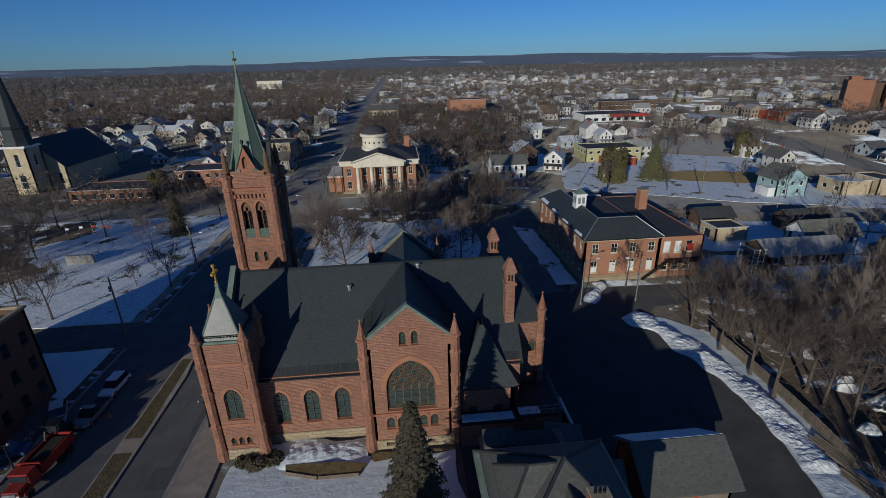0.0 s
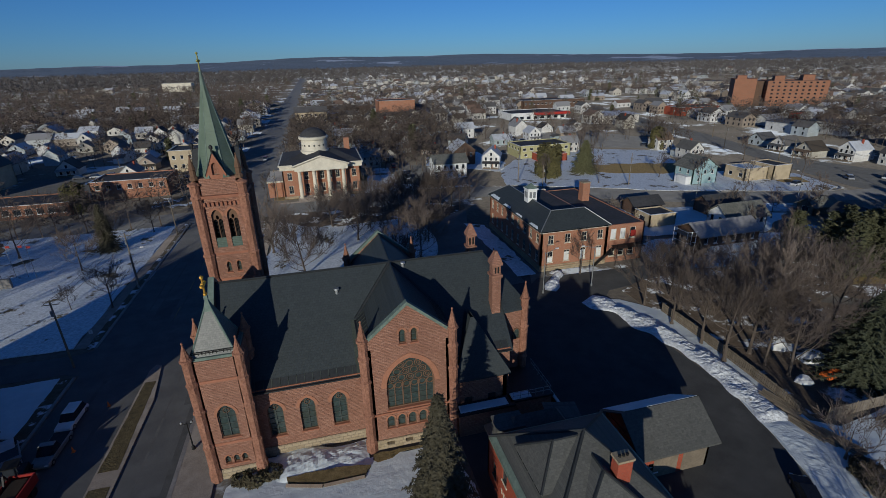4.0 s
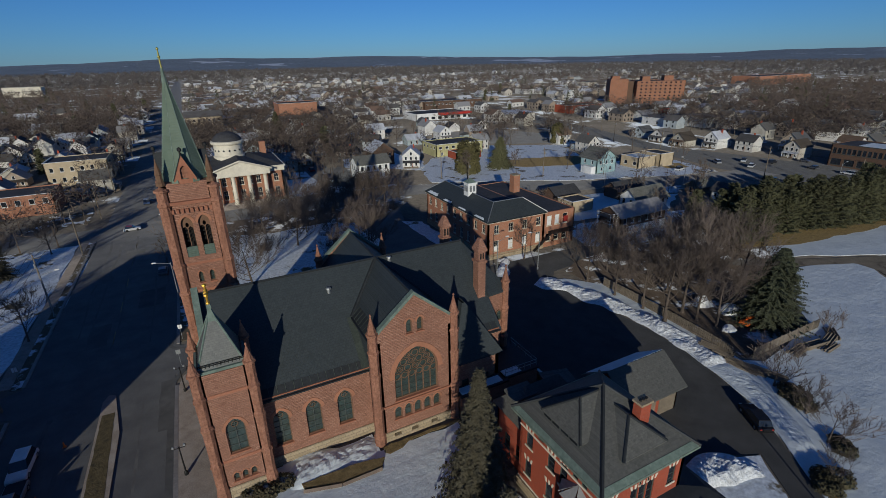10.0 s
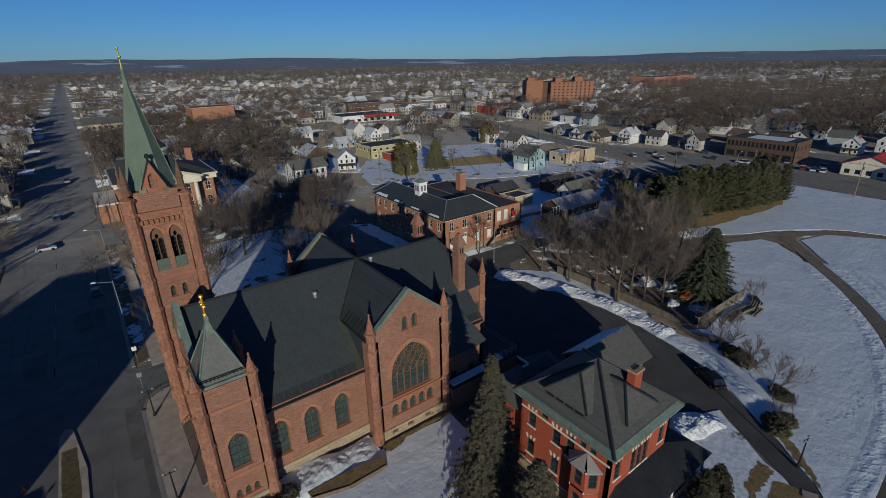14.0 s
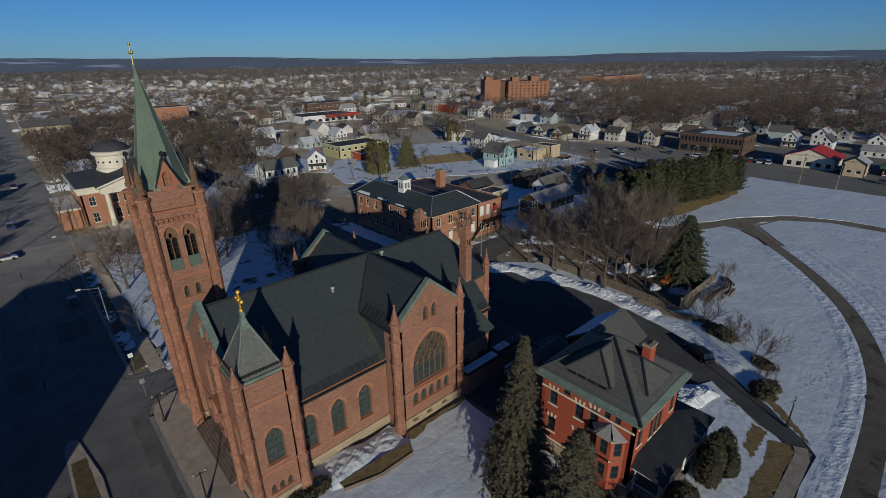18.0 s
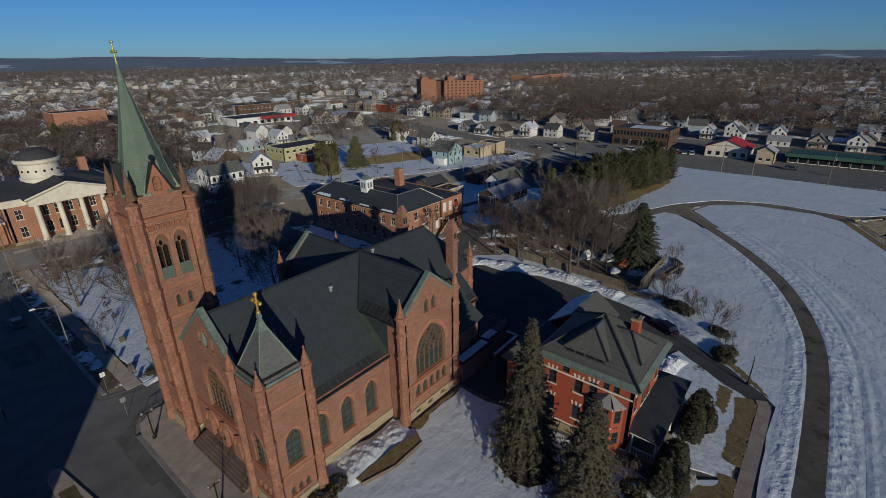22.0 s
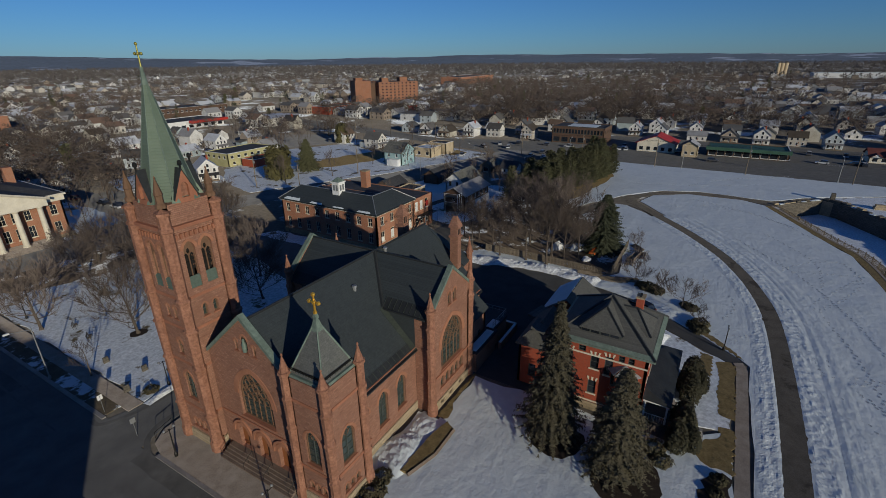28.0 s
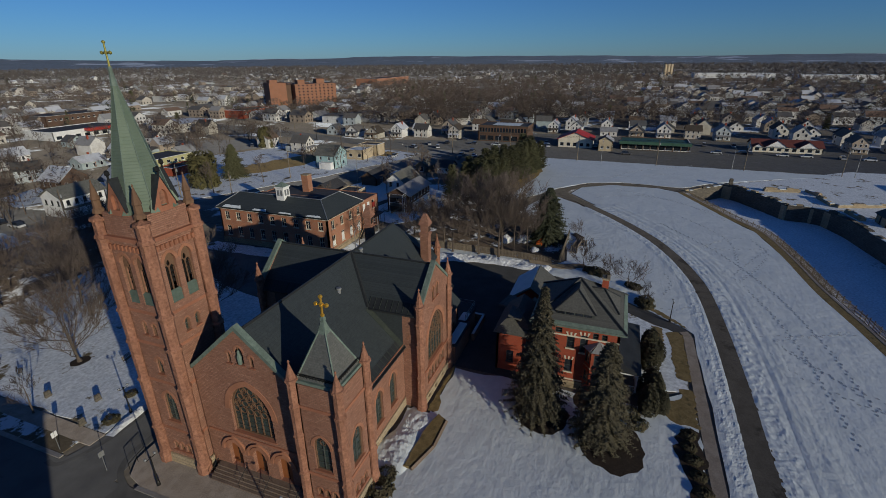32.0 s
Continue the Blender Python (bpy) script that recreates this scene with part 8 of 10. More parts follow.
green = [(-64.6, 80.8, 0.95), (-48.6, 91.8, 0.8), (-62, 113.6, 0.85), (-56, 93.2, 0.42), (-92.7, 117.8, 1.2), (-80.3, 126.9, 1.1), (-72, 143, 1.0), (-86, 86, 1.1), (-98, 96, 1.1), (-108, 84, 1.2), (-104, 112, 1.2), (-90, 103, 0.9), (-118, 97), (-113, 126), (-62, 132), (-98, 136), (-125, 110), (-76, 137), (-54, 138, 0.8), (-78, 92), (-84, 98, 0.9), (-95, 88, 1.1), (-100, 104), (-88, 112), (-112, 104), (-74, 86, 0.9)]
rnd = random.Random(5)
wood = [(46.6, 64, 1.0), (51.3, 60.8, 1.0), (46.8, 57, 0.95), (47.2, 50.8, 1.0), (46.9, 46, 1.25), (52, 46.5, 1.2), (51.8, 43.6, 1.2), (52.6, 40.6, 1.1), (53.4, 65.5, 0.9), (59.4, 48.6, 1.42), (63.4, 44.2, 1.34), (59, 59.8, 1.05), (66.7, 60.5, 0.95), (79.7, 65.2, 1.0), (57, 53.5, 1.3), (65, 52, 1.36), (71, 56, 1.2), (54, 70, 0.85), (74, 64, 0.85)]
wood = [(w[0], w[1], (w[2] if len(w) > 2 else 1.0) * rnd.uniform(0.92, 1.05)) for w in wood]
spread_tree = tree_kind("tree", *bare_tree(15, 9.0, 0.76, 16, 8, 7, 6, 0.15, 0.026, 0.05, 0.021), "low broad leafless park tree with dense twigs", "tree", BARK, TWIG)
plant(spread_tree, broad, 17)
plant(near[0], (park + green)[0::3] + wood[0::4], 1)
plant(near[1], (park + green)[1::3] + wood[1::4] + wood[2::4], 2)
plant(near[2], (park + green)[2::3] + wood[3::4], 3)
street = tree_kind("tree", *bare_tree(31, 9.0, 0.4, 7, 5, 4, 3, 0.25, 0.017, 0.7, 0.03), "slender leafless street tree", "tree", BARK, TWIG_R)
plant(street, [(42.5, 79.5, 1.1), (25, 144), (14, 145), (-29, 118, 0.7), (-23, 90, 0.7), (29, 150, 1.1), (38, 142), (8, 158), (22, 174), (28, 186), (-26, 160), (62, 92), (66, 104), (102, 102), (92, 86), (88, 94), (110, 96), (108, 104), (116, 92), (124, 96), (131, 100), (120, 145), (129, 146), (126, 139), (98, 80), (94, 76), (86, 62)], 4)

yr = random.Random(91)
yards = [(x, y) for x, y in ((yr.uniform(34, 175), yr.uniform(150, 320)) for _ in range(60)) if not (60 < x < 152 and 118 < y < 190)][:34]
yards += [(113, 146), (131, 147), (118, 131), (135, 128), (104, 176), (70, 152), (88, 146), (158, 128)]
yard_tree = tree_kind("tree", *bare_tree(33, 10.5, 0.42, 7, 5, 4, 3, 0.22, 0.016, 0.6, 0.04), "tall leafless yard tree among houses", "tree", BARK, TWIG)
plant(yard_tree, yards, 15)

small = tree_kind("tree", *bare_tree(41, 4.0, 0.85, 10, 6, 5, 4, 0.1, 0.024, 0.12, 0.016), "small spreading leafless fruit tree in snow", "tree", BARK, TWIG)
plant(small, [(45.4, 27.3, 1.3), (43.3, 22.3, 0.95), (40.4, 18.5, 1.15), (35.2, 15.6, 0.7), (66, 30.8, 0.8), (3.2, 19.0, 0.5)], 6)


def conifer(seed, h, r, whorls, per, droop, tuft, skirt=0.06, fan=5, power=0.9):
    """Tapered trunk and tiers of drooping boughs covered in needle sprays."""
    rnd = random.Random(seed)
    V, F, V2, F2 = [], [], [], []
    cone(V, F, Vector((0, 0, -0.1)), Vector((0, 0, h * 0.97)), h * 0.018, 0.02, 6)
    for i in range(whorls):
        t = (i + rnd.random() * 0.5) / whorls
        z = h * (skirt + (0.99 - skirt) * t)
        rad = r * (1 - t) ** power * rnd.uniform(0.75, 1.15) + 0.12
        n = max(4, int(per * (1 - 0.55 * t)))
        for j in range(n):
            k = math.tau * (j + rnd.random() * 0.7) / n + i
            d = Vector((math.cos(k), math.sin(k), 0))
            ln = rad * rnd.uniform(0.72, 1.12)
            tipv = Vector((0, 0, z)) + d * ln + Vector((0, 0, -droop * ln * rnd.uniform(0.6, 1.2) + 0.25 * t * ln))
            base = Vector((0, 0, z))
            cone(V, F, base, tipv, 0.03, 0, 3)
            side = Vector((-d.y, d.x, 0))
            for m in range(fan):
                f = 0.22 + 0.78 * (m + rnd.random() * 0.6) / fan
                c = base.lerp(tipv, min(f, 1.0))
                w = tuft * (1.25 - 0.65 * f) * rnd.uniform(0.7, 1.25)
                for s in (-1, 1):
                    o = (side * s * rnd.uniform(0.7, 1.1) + d * rnd.uniform(0.3, 0.9) + Vector((0, 0, rnd.uniform(-0.75, 0.25)))) * w
                    up = Vector((rnd.uniform(-0.2, 0.2), rnd.uniform(-0.2, 0.2), rnd.uniform(0.16, 0.4))) * w
                    b0 = len(V2)
                    V2 += [c - d * w * 0.25 + up * 0.5, c + d * w * 0.4 - up * 0.6, c + o]
                    F2.append((b0, b0 + 1, b0 + 2))
                    b0 = len(V2)
                    V2 += [c + up, c - up * 0.9, c + o * 0.92 + Vector((0, 0, -0.12 * w))]
                    F2.append((b0, b0 + 1, b0 + 2))
    return (V, F), (V2, F2)


sp = tree_kind("spruce", *conifer(51, 17.6, 4.6, 58, 18, 0.42, 0.42, 0.04, 14, 0.88), "tall dark spruce beside the rectory", "tree", BARK, NEEDLE)
plant(sp, [(-0.4, 29.3, 1.01)], 7)
sp2 = tree_kind("spruce", *conifer(52, 12.8, 3.8, 46, 17, 0.38, 0.4, 0.04, 13, 0.68), "dense dark spruce on the snowy lawn", "tree", BARK, NEEDLE)
plant(sp2, [(-2.6, 21.4, 1.04), (-60.6, 125.8, 0.95)], 8)
sp3 = tree_kind("spruce", *conifer(53, 11.8, 5.6, 36, 17, 0.12, 0.62, 0.05, 11, 0.8), "broad green spruce behind a fence", "tree", BARK, PINE)
sp4 = tree_kind("spruce", *conifer(57, 11.8, 5.2, 44, 19, 0.14, 0.46, 0.05, 14, 0.7), "broad dark green spruce behind a fence", "tree", BARK, FIRGREEN)
plant(sp4, [(61.0, 37.4, 1.16)], 16)
plant(sp3, [(91.5, 162.5, 1.08), (30, 330, 1.1)], 9)
pines = []
rnd = random.Random(8)
for i in range(34):
    q = i / 33
    pines.append((89 + 54 * q + rnd.uniform(-2, 2), 62.5 - 9 * q + rnd.uniform(-1, 9.5), rnd.uniform(0.9, 1.15)))
pn = tree_kind("pine", *conifer(54, 12.5, 4.2, 22, 11, -0.3, 0.6, 0.04, 11, 0.55), "green pine in a dense shelter row", "tree", BARK, PINE, "row of pines")
plant(pn, pines, 10)


def blob_bush(seed, r, h, n, size, top=0.5):
    """A clipped evergreen: many small leaf sprays on a rounded body."""
    rnd = random.Random(seed)
    V, F, V2, F2 = [], [], [], []
    for i in range(6):
        k = i * 1.05
        cone(V, F, Vector((0, 0, 0)), Vector((math.cos(k) * r * 0.5, math.sin(k) * r * 0.5, h * 0.7)), 0.05, 0.02, 4)
    for i in range(n):
        z = rnd.uniform(-0.2, 1.0)
        k = rnd.uniform(0, math.tau)
        q = math.sqrt(max(0, 1 - max(z, 0) ** 2)) ** top
        m = rnd.uniform(0.8, 1.03) * (0.88 + 0.36 * noise.noise((math.cos(k) * 1.6, math.sin(k) * 1.6, z * 2 + seed)))
        c = Vector((math.cos(k) * r * q * m, math.sin(k) * r * q * m, h * (0.22 + 0.78 * z) * (0.55 + 0.45 * m) if z > -0.2 else 0.1))
        c.z = max(c.z, 0.05)
        nrm = Vector((math.cos(k) * q, math.sin(k) * q, z + 0.2)).normalized()
        a = nrm.orthogonal().normalized()
        a.rotate(Matrix.Rotation(rnd.uniform(0, 6.28), 3, nrm))
        b = nrm.cross(a)
        s = size * rnd.uniform(0.6, 1.3)
        b0 = len(V2)
        V2 += [c - a * s * 0.5, c + a * s * 0.5, c + b * s * 0.8 + nrm * s * rnd.uniform(0.1, 0.6)]
        F2.append((b0, b0 + 1, b0 + 2))
    return (V, F), (V2, F2)


yew = tree_kind("yew_shrub", *blob_bush(61, 1.3, 5.0, 2400, 0.3, 1.0), "dense dark evergreen yew beside the porch", "shrub", BARK, YEW, "yews by the porch")
plant(yew, [(13.6, 15.2, 0.95), (15.5, 15.6, 1.08), (17.3, 15.1, 0.98), (18.7, 15.8, 0.78), (3.7, 15.9, 0.9), (5.4, 15.2, 1.05), (7.2, 15.7, 1.0), (8.5, 15.0, 0.68), (16.4, 14.0, 0.72), (4.5, 14.2, 0.7)], 11)
cedar = tree_kind("cedar_tree", *blob_bush(62, 4.6, 11.5, 2600, 1.0), "rounded olive-brown cedar on a snowy slope", "tree", BARK, CEDAR)
plant(cedar, [(76, 161, 1.1), (150, 196, 0.9), (-84, 168, 0.8)], 12)
low = tree_kind("shrub", *blob_bush(63, 1.75, 0.95, 800, 0.3), "low spreading olive-brown shrub in snow", "shrub", BARK, JUNIPER)
plant(low, [(45.5, 24.8, 1.15), (44.6, 23.4, 1.0), (46.2, 26.0, 0.8), (40.6, 17.0, 0.85), (41.4, 17.8, 0.7), (35.6, 15.2, 0.95), (33.4, 15.2, 0.9), (-18.2, 42.6, 0.9), (-16.6, 42.8, 0.8), (-19.6, 42.8, 0.7), (2.5, 18.0, 0.9), (1.0, 17.0, 0.8), (-20.5, 79.2, 0.6), (-16, 81.5, 0.5), (34.4, 16.0, 0.8), (1.2, 11.3, 0.6), (-0.8, 11.5, 0.55), (-2.8, 11.2, 0.6), (-5, 10.9, 0.55), (-7.2, 10.7, 0.6), (-9.4, 10.8, 0.5)], 13)


# bare woods and street trees filling the town
def far_trees():
    rng = np.random.default_rng(4)
    spots = []
    for _ in range(120000):
        u = rng.random()
        r = 175 * (3300 / 175) ** u
        a = radians(rng.uniform(-58, 128))
        x, y = r * math.sin(a), r * math.cos(a)
        if r < 260 and keep_out(x, y, 3):
            continue
        if keep_out(x, y, 2):
            continue
        k = noise.noise((x * 0.004, y * 0.004, 2.0)) + 0.35 * noise.noise((x * 0.015, y * 0.015, 5.0))
        thick = 0.15 if x > 230 and y < 330 and r < 1300 else -0.12
        if x < -50 and y > 150:
            thick = -0.25 if y < 345 and r < 420 else 0.75
        if 330 < r < 900 and 58 < math.degrees(a) < 80 or r > 1700:
            thick = 0.9
        if (thick < 0.5 or -205 < x < -50 and y < 345) and rng.random() < (0.86 if -205 < x < -50 and 225 < y < 345 else 0.45 if x < -50 and r < 420 else 0.4 if x > 230 and r < 600 else 0.16 if r < 430 else 0.05 if r < 800 else 0.0):
            continue
        if k + thick + rng.uniform(-0.35, 0.35) < -0.1:
            continue
        spots.append((x, y, r))
        if len(spots) >= 26000:
            break
    rows = [(-50, y) for y in range(162, 340, 9)] + [(-55, y) for y in range(166, 300, 13)] + [(-21.5, y) for y in range(202, 345, 10)] + [(x, 142.6) for x in range(-138, -50, 7)] + [(x, 158.6) for x in range(-136, -52, 8)]
    for x, y in rows:
        x, y = x + rng.uniform(-1.2, 1.2), y + rng.uniform(-1.5, 1.0)
        spots.append((x, y, math.hypot(x, y)))
    for part_no, (lo, hi, mat, lab) in enumerate(((0, 420, TWIG_R, "bare street trees and yard trees of the town"), (420, 1100, TWIG_R, "leafless woods and yard trees beyond the town"), (1100, 9000, TWIG_H, "distant leafless woodland with haze in its colour"))):
        V, F = [], []
        for x, y, r in spots:
            if not lo <= r < hi:
                continue
            grow = 1.0 if r < 900 else 1.0 + min(1.2, (r - 900) / 1000)
            h = rng.uniform(8, 13.5) * (1 + 0.2 * (grow - 1))
            w = rng.uniform(2.8, 4.8) * grow
            n, ln, s = (80, 1.9, 0.125) if r < 420 else (46, 2.4, 0.205) if r < 1100 else (15, 3.6 * grow, 0.75)
            b = len(V)
            V += [(x - 0.18, y, 0), (x + 0.18, y, 0), (x, y, h * 0.7)]
            F.append((b, b + 1, b + 2))
            k = rng.uniform(0, math.tau, n)
            e = rng.uniform(-0.55, 1.0, n)
            q = np.sqrt(1 - e ** 2) * np.sqrt(rng.uniform(0.1, 1.0, n)) * w
            c = np.stack([x + np.cos(k) * q, y + np.sin(k) * q, h * 0.62 + e * h * 0.36], 1)
            d = np.stack([np.cos(k), np.sin(k), 0.5 + 0.5 * e], 1) + rng.uniform(-0.9, 0.9, (n, 3))
            d *= (ln * rng.uniform(0.6, 1.2, n) / np.linalg.norm(d, axis=1))[:, None]
            o = np.cross(d, rng.uniform(-1, 1, (n, 3)))
            o *= (s / np.maximum(np.linalg.norm(o, axis=1), 1e-3))[:, None]
            tri = np.stack([c - d * 0.5 - o, c - d * 0.5 + o, c + d * 0.5], 1).reshape(-1, 3)
            tri[:, 2] = np.maximum(tri[:, 2], 0.3)
            V += tri.tolist()
            F += [(b + 3 + 3 * i, b + 4 + 3 * i, b + 5 + 3 * i) for i in range(n)]
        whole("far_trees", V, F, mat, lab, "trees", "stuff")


def keep_out(x, y, m=0.0):
    """True on roads, open snow, lots and the larger buildings."""
    for x0, y0, x1, y1 in ((-47, -100, -24, 1500), (-60, 142, 30, 158), (-140, -60, -47, 142), (-27, 30, 60, 146), (-60, -130, 176, 62), (172, -450, 272, 112), (174, 100, 240, 250), (54, 118, 160, 216), (34, 110, 60, 152), (-24, 155, 10, 196), (18, 158, 50, 182), (-146, 156, -66, 200), (-122, 196, -50, 227), (-148, 178, -124, 224), (60, 60, 204, 118), (158, 100, 216, 190), (320, 285, 395, 355), (-72, 220, -48, 240), (124, 320, 176, 356), (36, 366, 69, 390), (-24, 354, 2, 374), (60, 60, 90, 62)):
        if x0 - m < x < x1 + m and y0 - m < y < y1 + m:
            return True
    if 200 < y < 640 and abs(x - (200 + (y - 200) * 0.19)) < 14 + m:
        return True
    return False


far_trees()

# dark evergreens scattered through the town
rng = random.Random(77)
ever = []
while len(ever) < 46:
    r, a = rng.uniform(210, 900), radians(rng.uniform(-50, 115))
    x, y = r * math.sin(a), r * math.cos(a)
    if not keep_out(x, y, 4):
        ever.append((x, y, rng.uniform(0.55, 1.0)))
fe = tree_kind("fir", *conifer(55, 13.5, 3.2, 14, 8, 0.1, 1.7, 0.08, 3, 0.8), "dark evergreen among the houses", "tree", BARK, PINE)
plant(fe, ever, 14)

# darker evergreens standing among the bare woods far off
def far_firs():
    rg = random.Random(78)
    V, F = [], []
    n = 0
    while n < 420:
        r, a = 380 * (2200 / 380) ** rg.random(), radians(rg.uniform(-56, 118))
        x, y = r * math.sin(a), r * math.cos(a)
        if keep_out(x, y, 4) or noise.noise((x * 0.006, y * 0.006, 4)) < rg.uniform(-0.25, 0.35) - (0.2 if x < -40 else 0):
            continue
        n += 1
        h, w = rg.uniform(9, 17), rg.uniform(2.4, 4.4)
        for k in range(70):
            t = rg.random() ** 1.3
            g, rad = rg.uniform(0, math.tau), w * (1 - t) ** 0.8 * rg.uniform(0.5, 1.05)
            c = Vector((x + math.cos(g) * rad, y + math.sin(g) * rad, h * (0.08 + 0.92 * t)))
            e = Vector((math.cos(g), math.sin(g), -0.5)) * rg.uniform(0.8, 1.5)
            u = Vector((-math.sin(g), math.cos(g), rg.uniform(-0.3, 0.3))) * rg.uniform(0.4, 0.7)
            b = len(V)
            V += [c - u - e * 0.4, c + u - e * 0.4, c + e]
            F.append((b, b + 1, b + 2))
    whole("far_firs", V, F, PINE, "dark evergreens among the bare woods", "trees", "stuff")


far_firs()

# ---- houses of the town ----
def house_kind(w, d, ze, rise, along, detail, porch, chim, label, wing=False, roofm=None, wallm=None):
    """A clapboard house at the origin; its front faces south."""
    roofm, wallm = roofm or ROOFING, wallm or SIDING
    e = thing("house", 0, 0, 0, label, "house")
    x0, y0, x1, y1 = -w / 2, -d / 2, w / 2, d / 2
    bm = B()
    zr = ze + rise
    if along == "x":
        prof = [(y0, 0), (y1, 0), (y1, ze), (0, zr), (y0, ze)]
        f1 = [bm.verts.new((x0, a, b)) for a, b in prof]
        f2 = [bm.verts.new((x1, a, b)) for a, b in prof]
    else:
        prof = [(x0, 0), (x1, 0), (x1, ze), (0, zr), (x0, ze)]
        f1 = [bm.verts.new((a, y0, b)) for a, b in prof]
        f2 = [bm.verts.new((a, y1, b)) for a, b in prof]
    bm.faces.new(f1)
    bm.faces.new(f2[::-1])
    for i in range(5):
        j = (i + 1) % 5
        bm.faces.new((f1[j], f1[i], f2[i], f2[j]))
    bmesh.ops.recalc_face_normals(bm, faces=bm.faces)
    part("wall", bm, wallm, e)
    o = 0.45
    half = d / 2 if along == "x" else w / 2
    k = rise / half
    if along == "x":
        pl = [[(x0 - o, y0 - o, ze - k * o), (x1 + o, y0 - o, ze - k * o), (x1 + o, 0, zr), (x0 - o, 0, zr)], [(x1 + o, y1 + o, ze - k * o), (x0 - o, y1 + o, ze - k * o), (x0 - o, 0, zr), (x1 + o, 0, zr)]]
    else:
        pl = [[(x0 - o, y1 + o, ze - k * o), (x0 - o, y0 - o, ze - k * o), (0, y0 - o, zr), (0, y1 + o, zr)], [(x1 + o, y0 - o, ze - k * o), (x1 + o, y1 + o, ze - k * o), (0, y1 + o, zr), (0, y0 - o, zr)]]
    rb = B()
    for p in pl:
        slab_roof(rb, [(a, b, c + 0.2) for a, b, c in p], 0.2)
    bmesh.ops.remove_doubles(rb, verts=rb.verts, dist=0.001)
    bmesh.ops.recalc_face_normals(rb, faces=rb.faces)
    part("roof", rb, roofm, e)
    floors = (0.9, 3.7) if ze > 4.5 else (0.9,)
    spots = []
    for z in floors:
        for a in row(x0 + 0.4, x1 - 0.4, 3 if detail else 2, 0.95):
            spots.append(("S", a - x0, z))
        for a in row(y0 + 0.4, y1 - 0.4, 2, 0.95)[: 2 if detail else 1]:
            spots.append(("W", a - y0, z))
    if along == "y":
        spots.append(("S", w / 2 - 0.45, ze + 0.2))
    for f, a, z in spots:
        org, u = FACES[f](x0, y0, x1, y1)
        uv = Vector((*u, 0))
        inn = Vector((-uv.y, uv.x, 0))
        if detail:
            fr = part("window", panel(B(), rect(a - 0.1, z - 0.1, a + 1.05, z + 1.55), [], Vector(org) - inn * 0.06, uv, 0.08), WHITE, e)
            part("pane", panel(B(), rect(a + 0.02, z, a + 0.93, z + 1.43), [], Vector(org) - inn * 0.075, uv, 0.05), GLASS, fr)
        else:
            part("window", panel(B(), rect(a, z, a + 0.95, z + 1.45), [], Vector(org) - inn * 0.05, uv, 0.08), GLASS, e)
    if porch:
        boxpart(e, "porch_floor", WOOD, x0 + 0.4, y0 - 2.0, 0, x1 - 0.4, y0 - 0.02, 0.5)
        sheet(e, [(x0 + 0.1, y0 - 2.3, 2.75), (x1 - 0.1, y0 - 2.3, 2.75), (x1 - 0.1, y0, 3.4), (x0 + 0.1, y0, 3.4)], 0.15, roofm, "porch_roof")
        for x in (x0 + 0.6, 0, x1 - 0.6):
            boxpart(e, "porch_post", WHITE, x - 0.09, y0 - 2.0, 0.5, x + 0.09, y0 - 1.82, 2.7)
    if detail:
        part("door", panel(B(), rect(w * 0.5 - 0.1, 0.5, w * 0.5 + 0.85, 2.6), [], (x0, y0 - 0.04, 0), (1, 0), 0.06), DOORW, e)
    if chim:
        boxpart(e, "chimney", BRICK, w * 0.12, d * 0.1, zr - 1.6, w * 0.12 + 0.7, d * 0.1 + 0.7, zr + 0.9)
    if wing:
        boxpart(e, "rear_wing", wallm, x0 + 0.8, y1 + 0.02, 0, x1 - 1.6, y1 + 4.5, 3.0)
        sheet(e, [(x1 - 1.2, y1 + 4.9, 2.9), (x0 + 0.4, y1 + 4.9, 2.9), (x0 + 0.4, y1 - 0.1, 4.2), (x1 - 1.2, y1 - 0.1, 4.2)], 0.15, roofm, "wing_roof")
    return e


G = "two-storey clapboard house with gable roof"
kinds = [house_kind(8, 10.5, 5.6, 3.4, "y", 1, True, True, G + " and front porch", True), house_kind(9.5, 8, 5.4, 3.0, "x", 1, False, True, G + " and brick chimney"),
         house_kind(8.5, 9, 3.4, 3.6, "y", 1, True, False, "low clapboard cottage with steep gable roof"), house_kind(11, 8, 3.2, 2.4, "x", 1, False, True, "one-storey frame house with shallow roof"),
         house_kind(7.5, 11, 5.8, 3.2, "y", 1, True, False, "narrow two-storey frame house with porch", True)]
plain = [house_kind(8, 10.5, 5.6, 3.4, "y", 0, False, True, G + " among bare trees"), house_kind(10, 8, 5.2, 2.8, "x", 0, False, False, G + " seen across town"), house_kind(9, 9, 3.4, 3.2, "y", 0, False, False, "small frame cottage with gable roof")]
rng = random.Random(21)
homes = []


def offer(x, y, turn):
    if keep_out(x, y, 6) and not (242 < x < 270 and y < 112):
        return
    for a, b, _ in homes:
        if abs(a - x) < 11.5 and abs(b - y) < 12.5:
            return
    homes.append((x, y, turn))


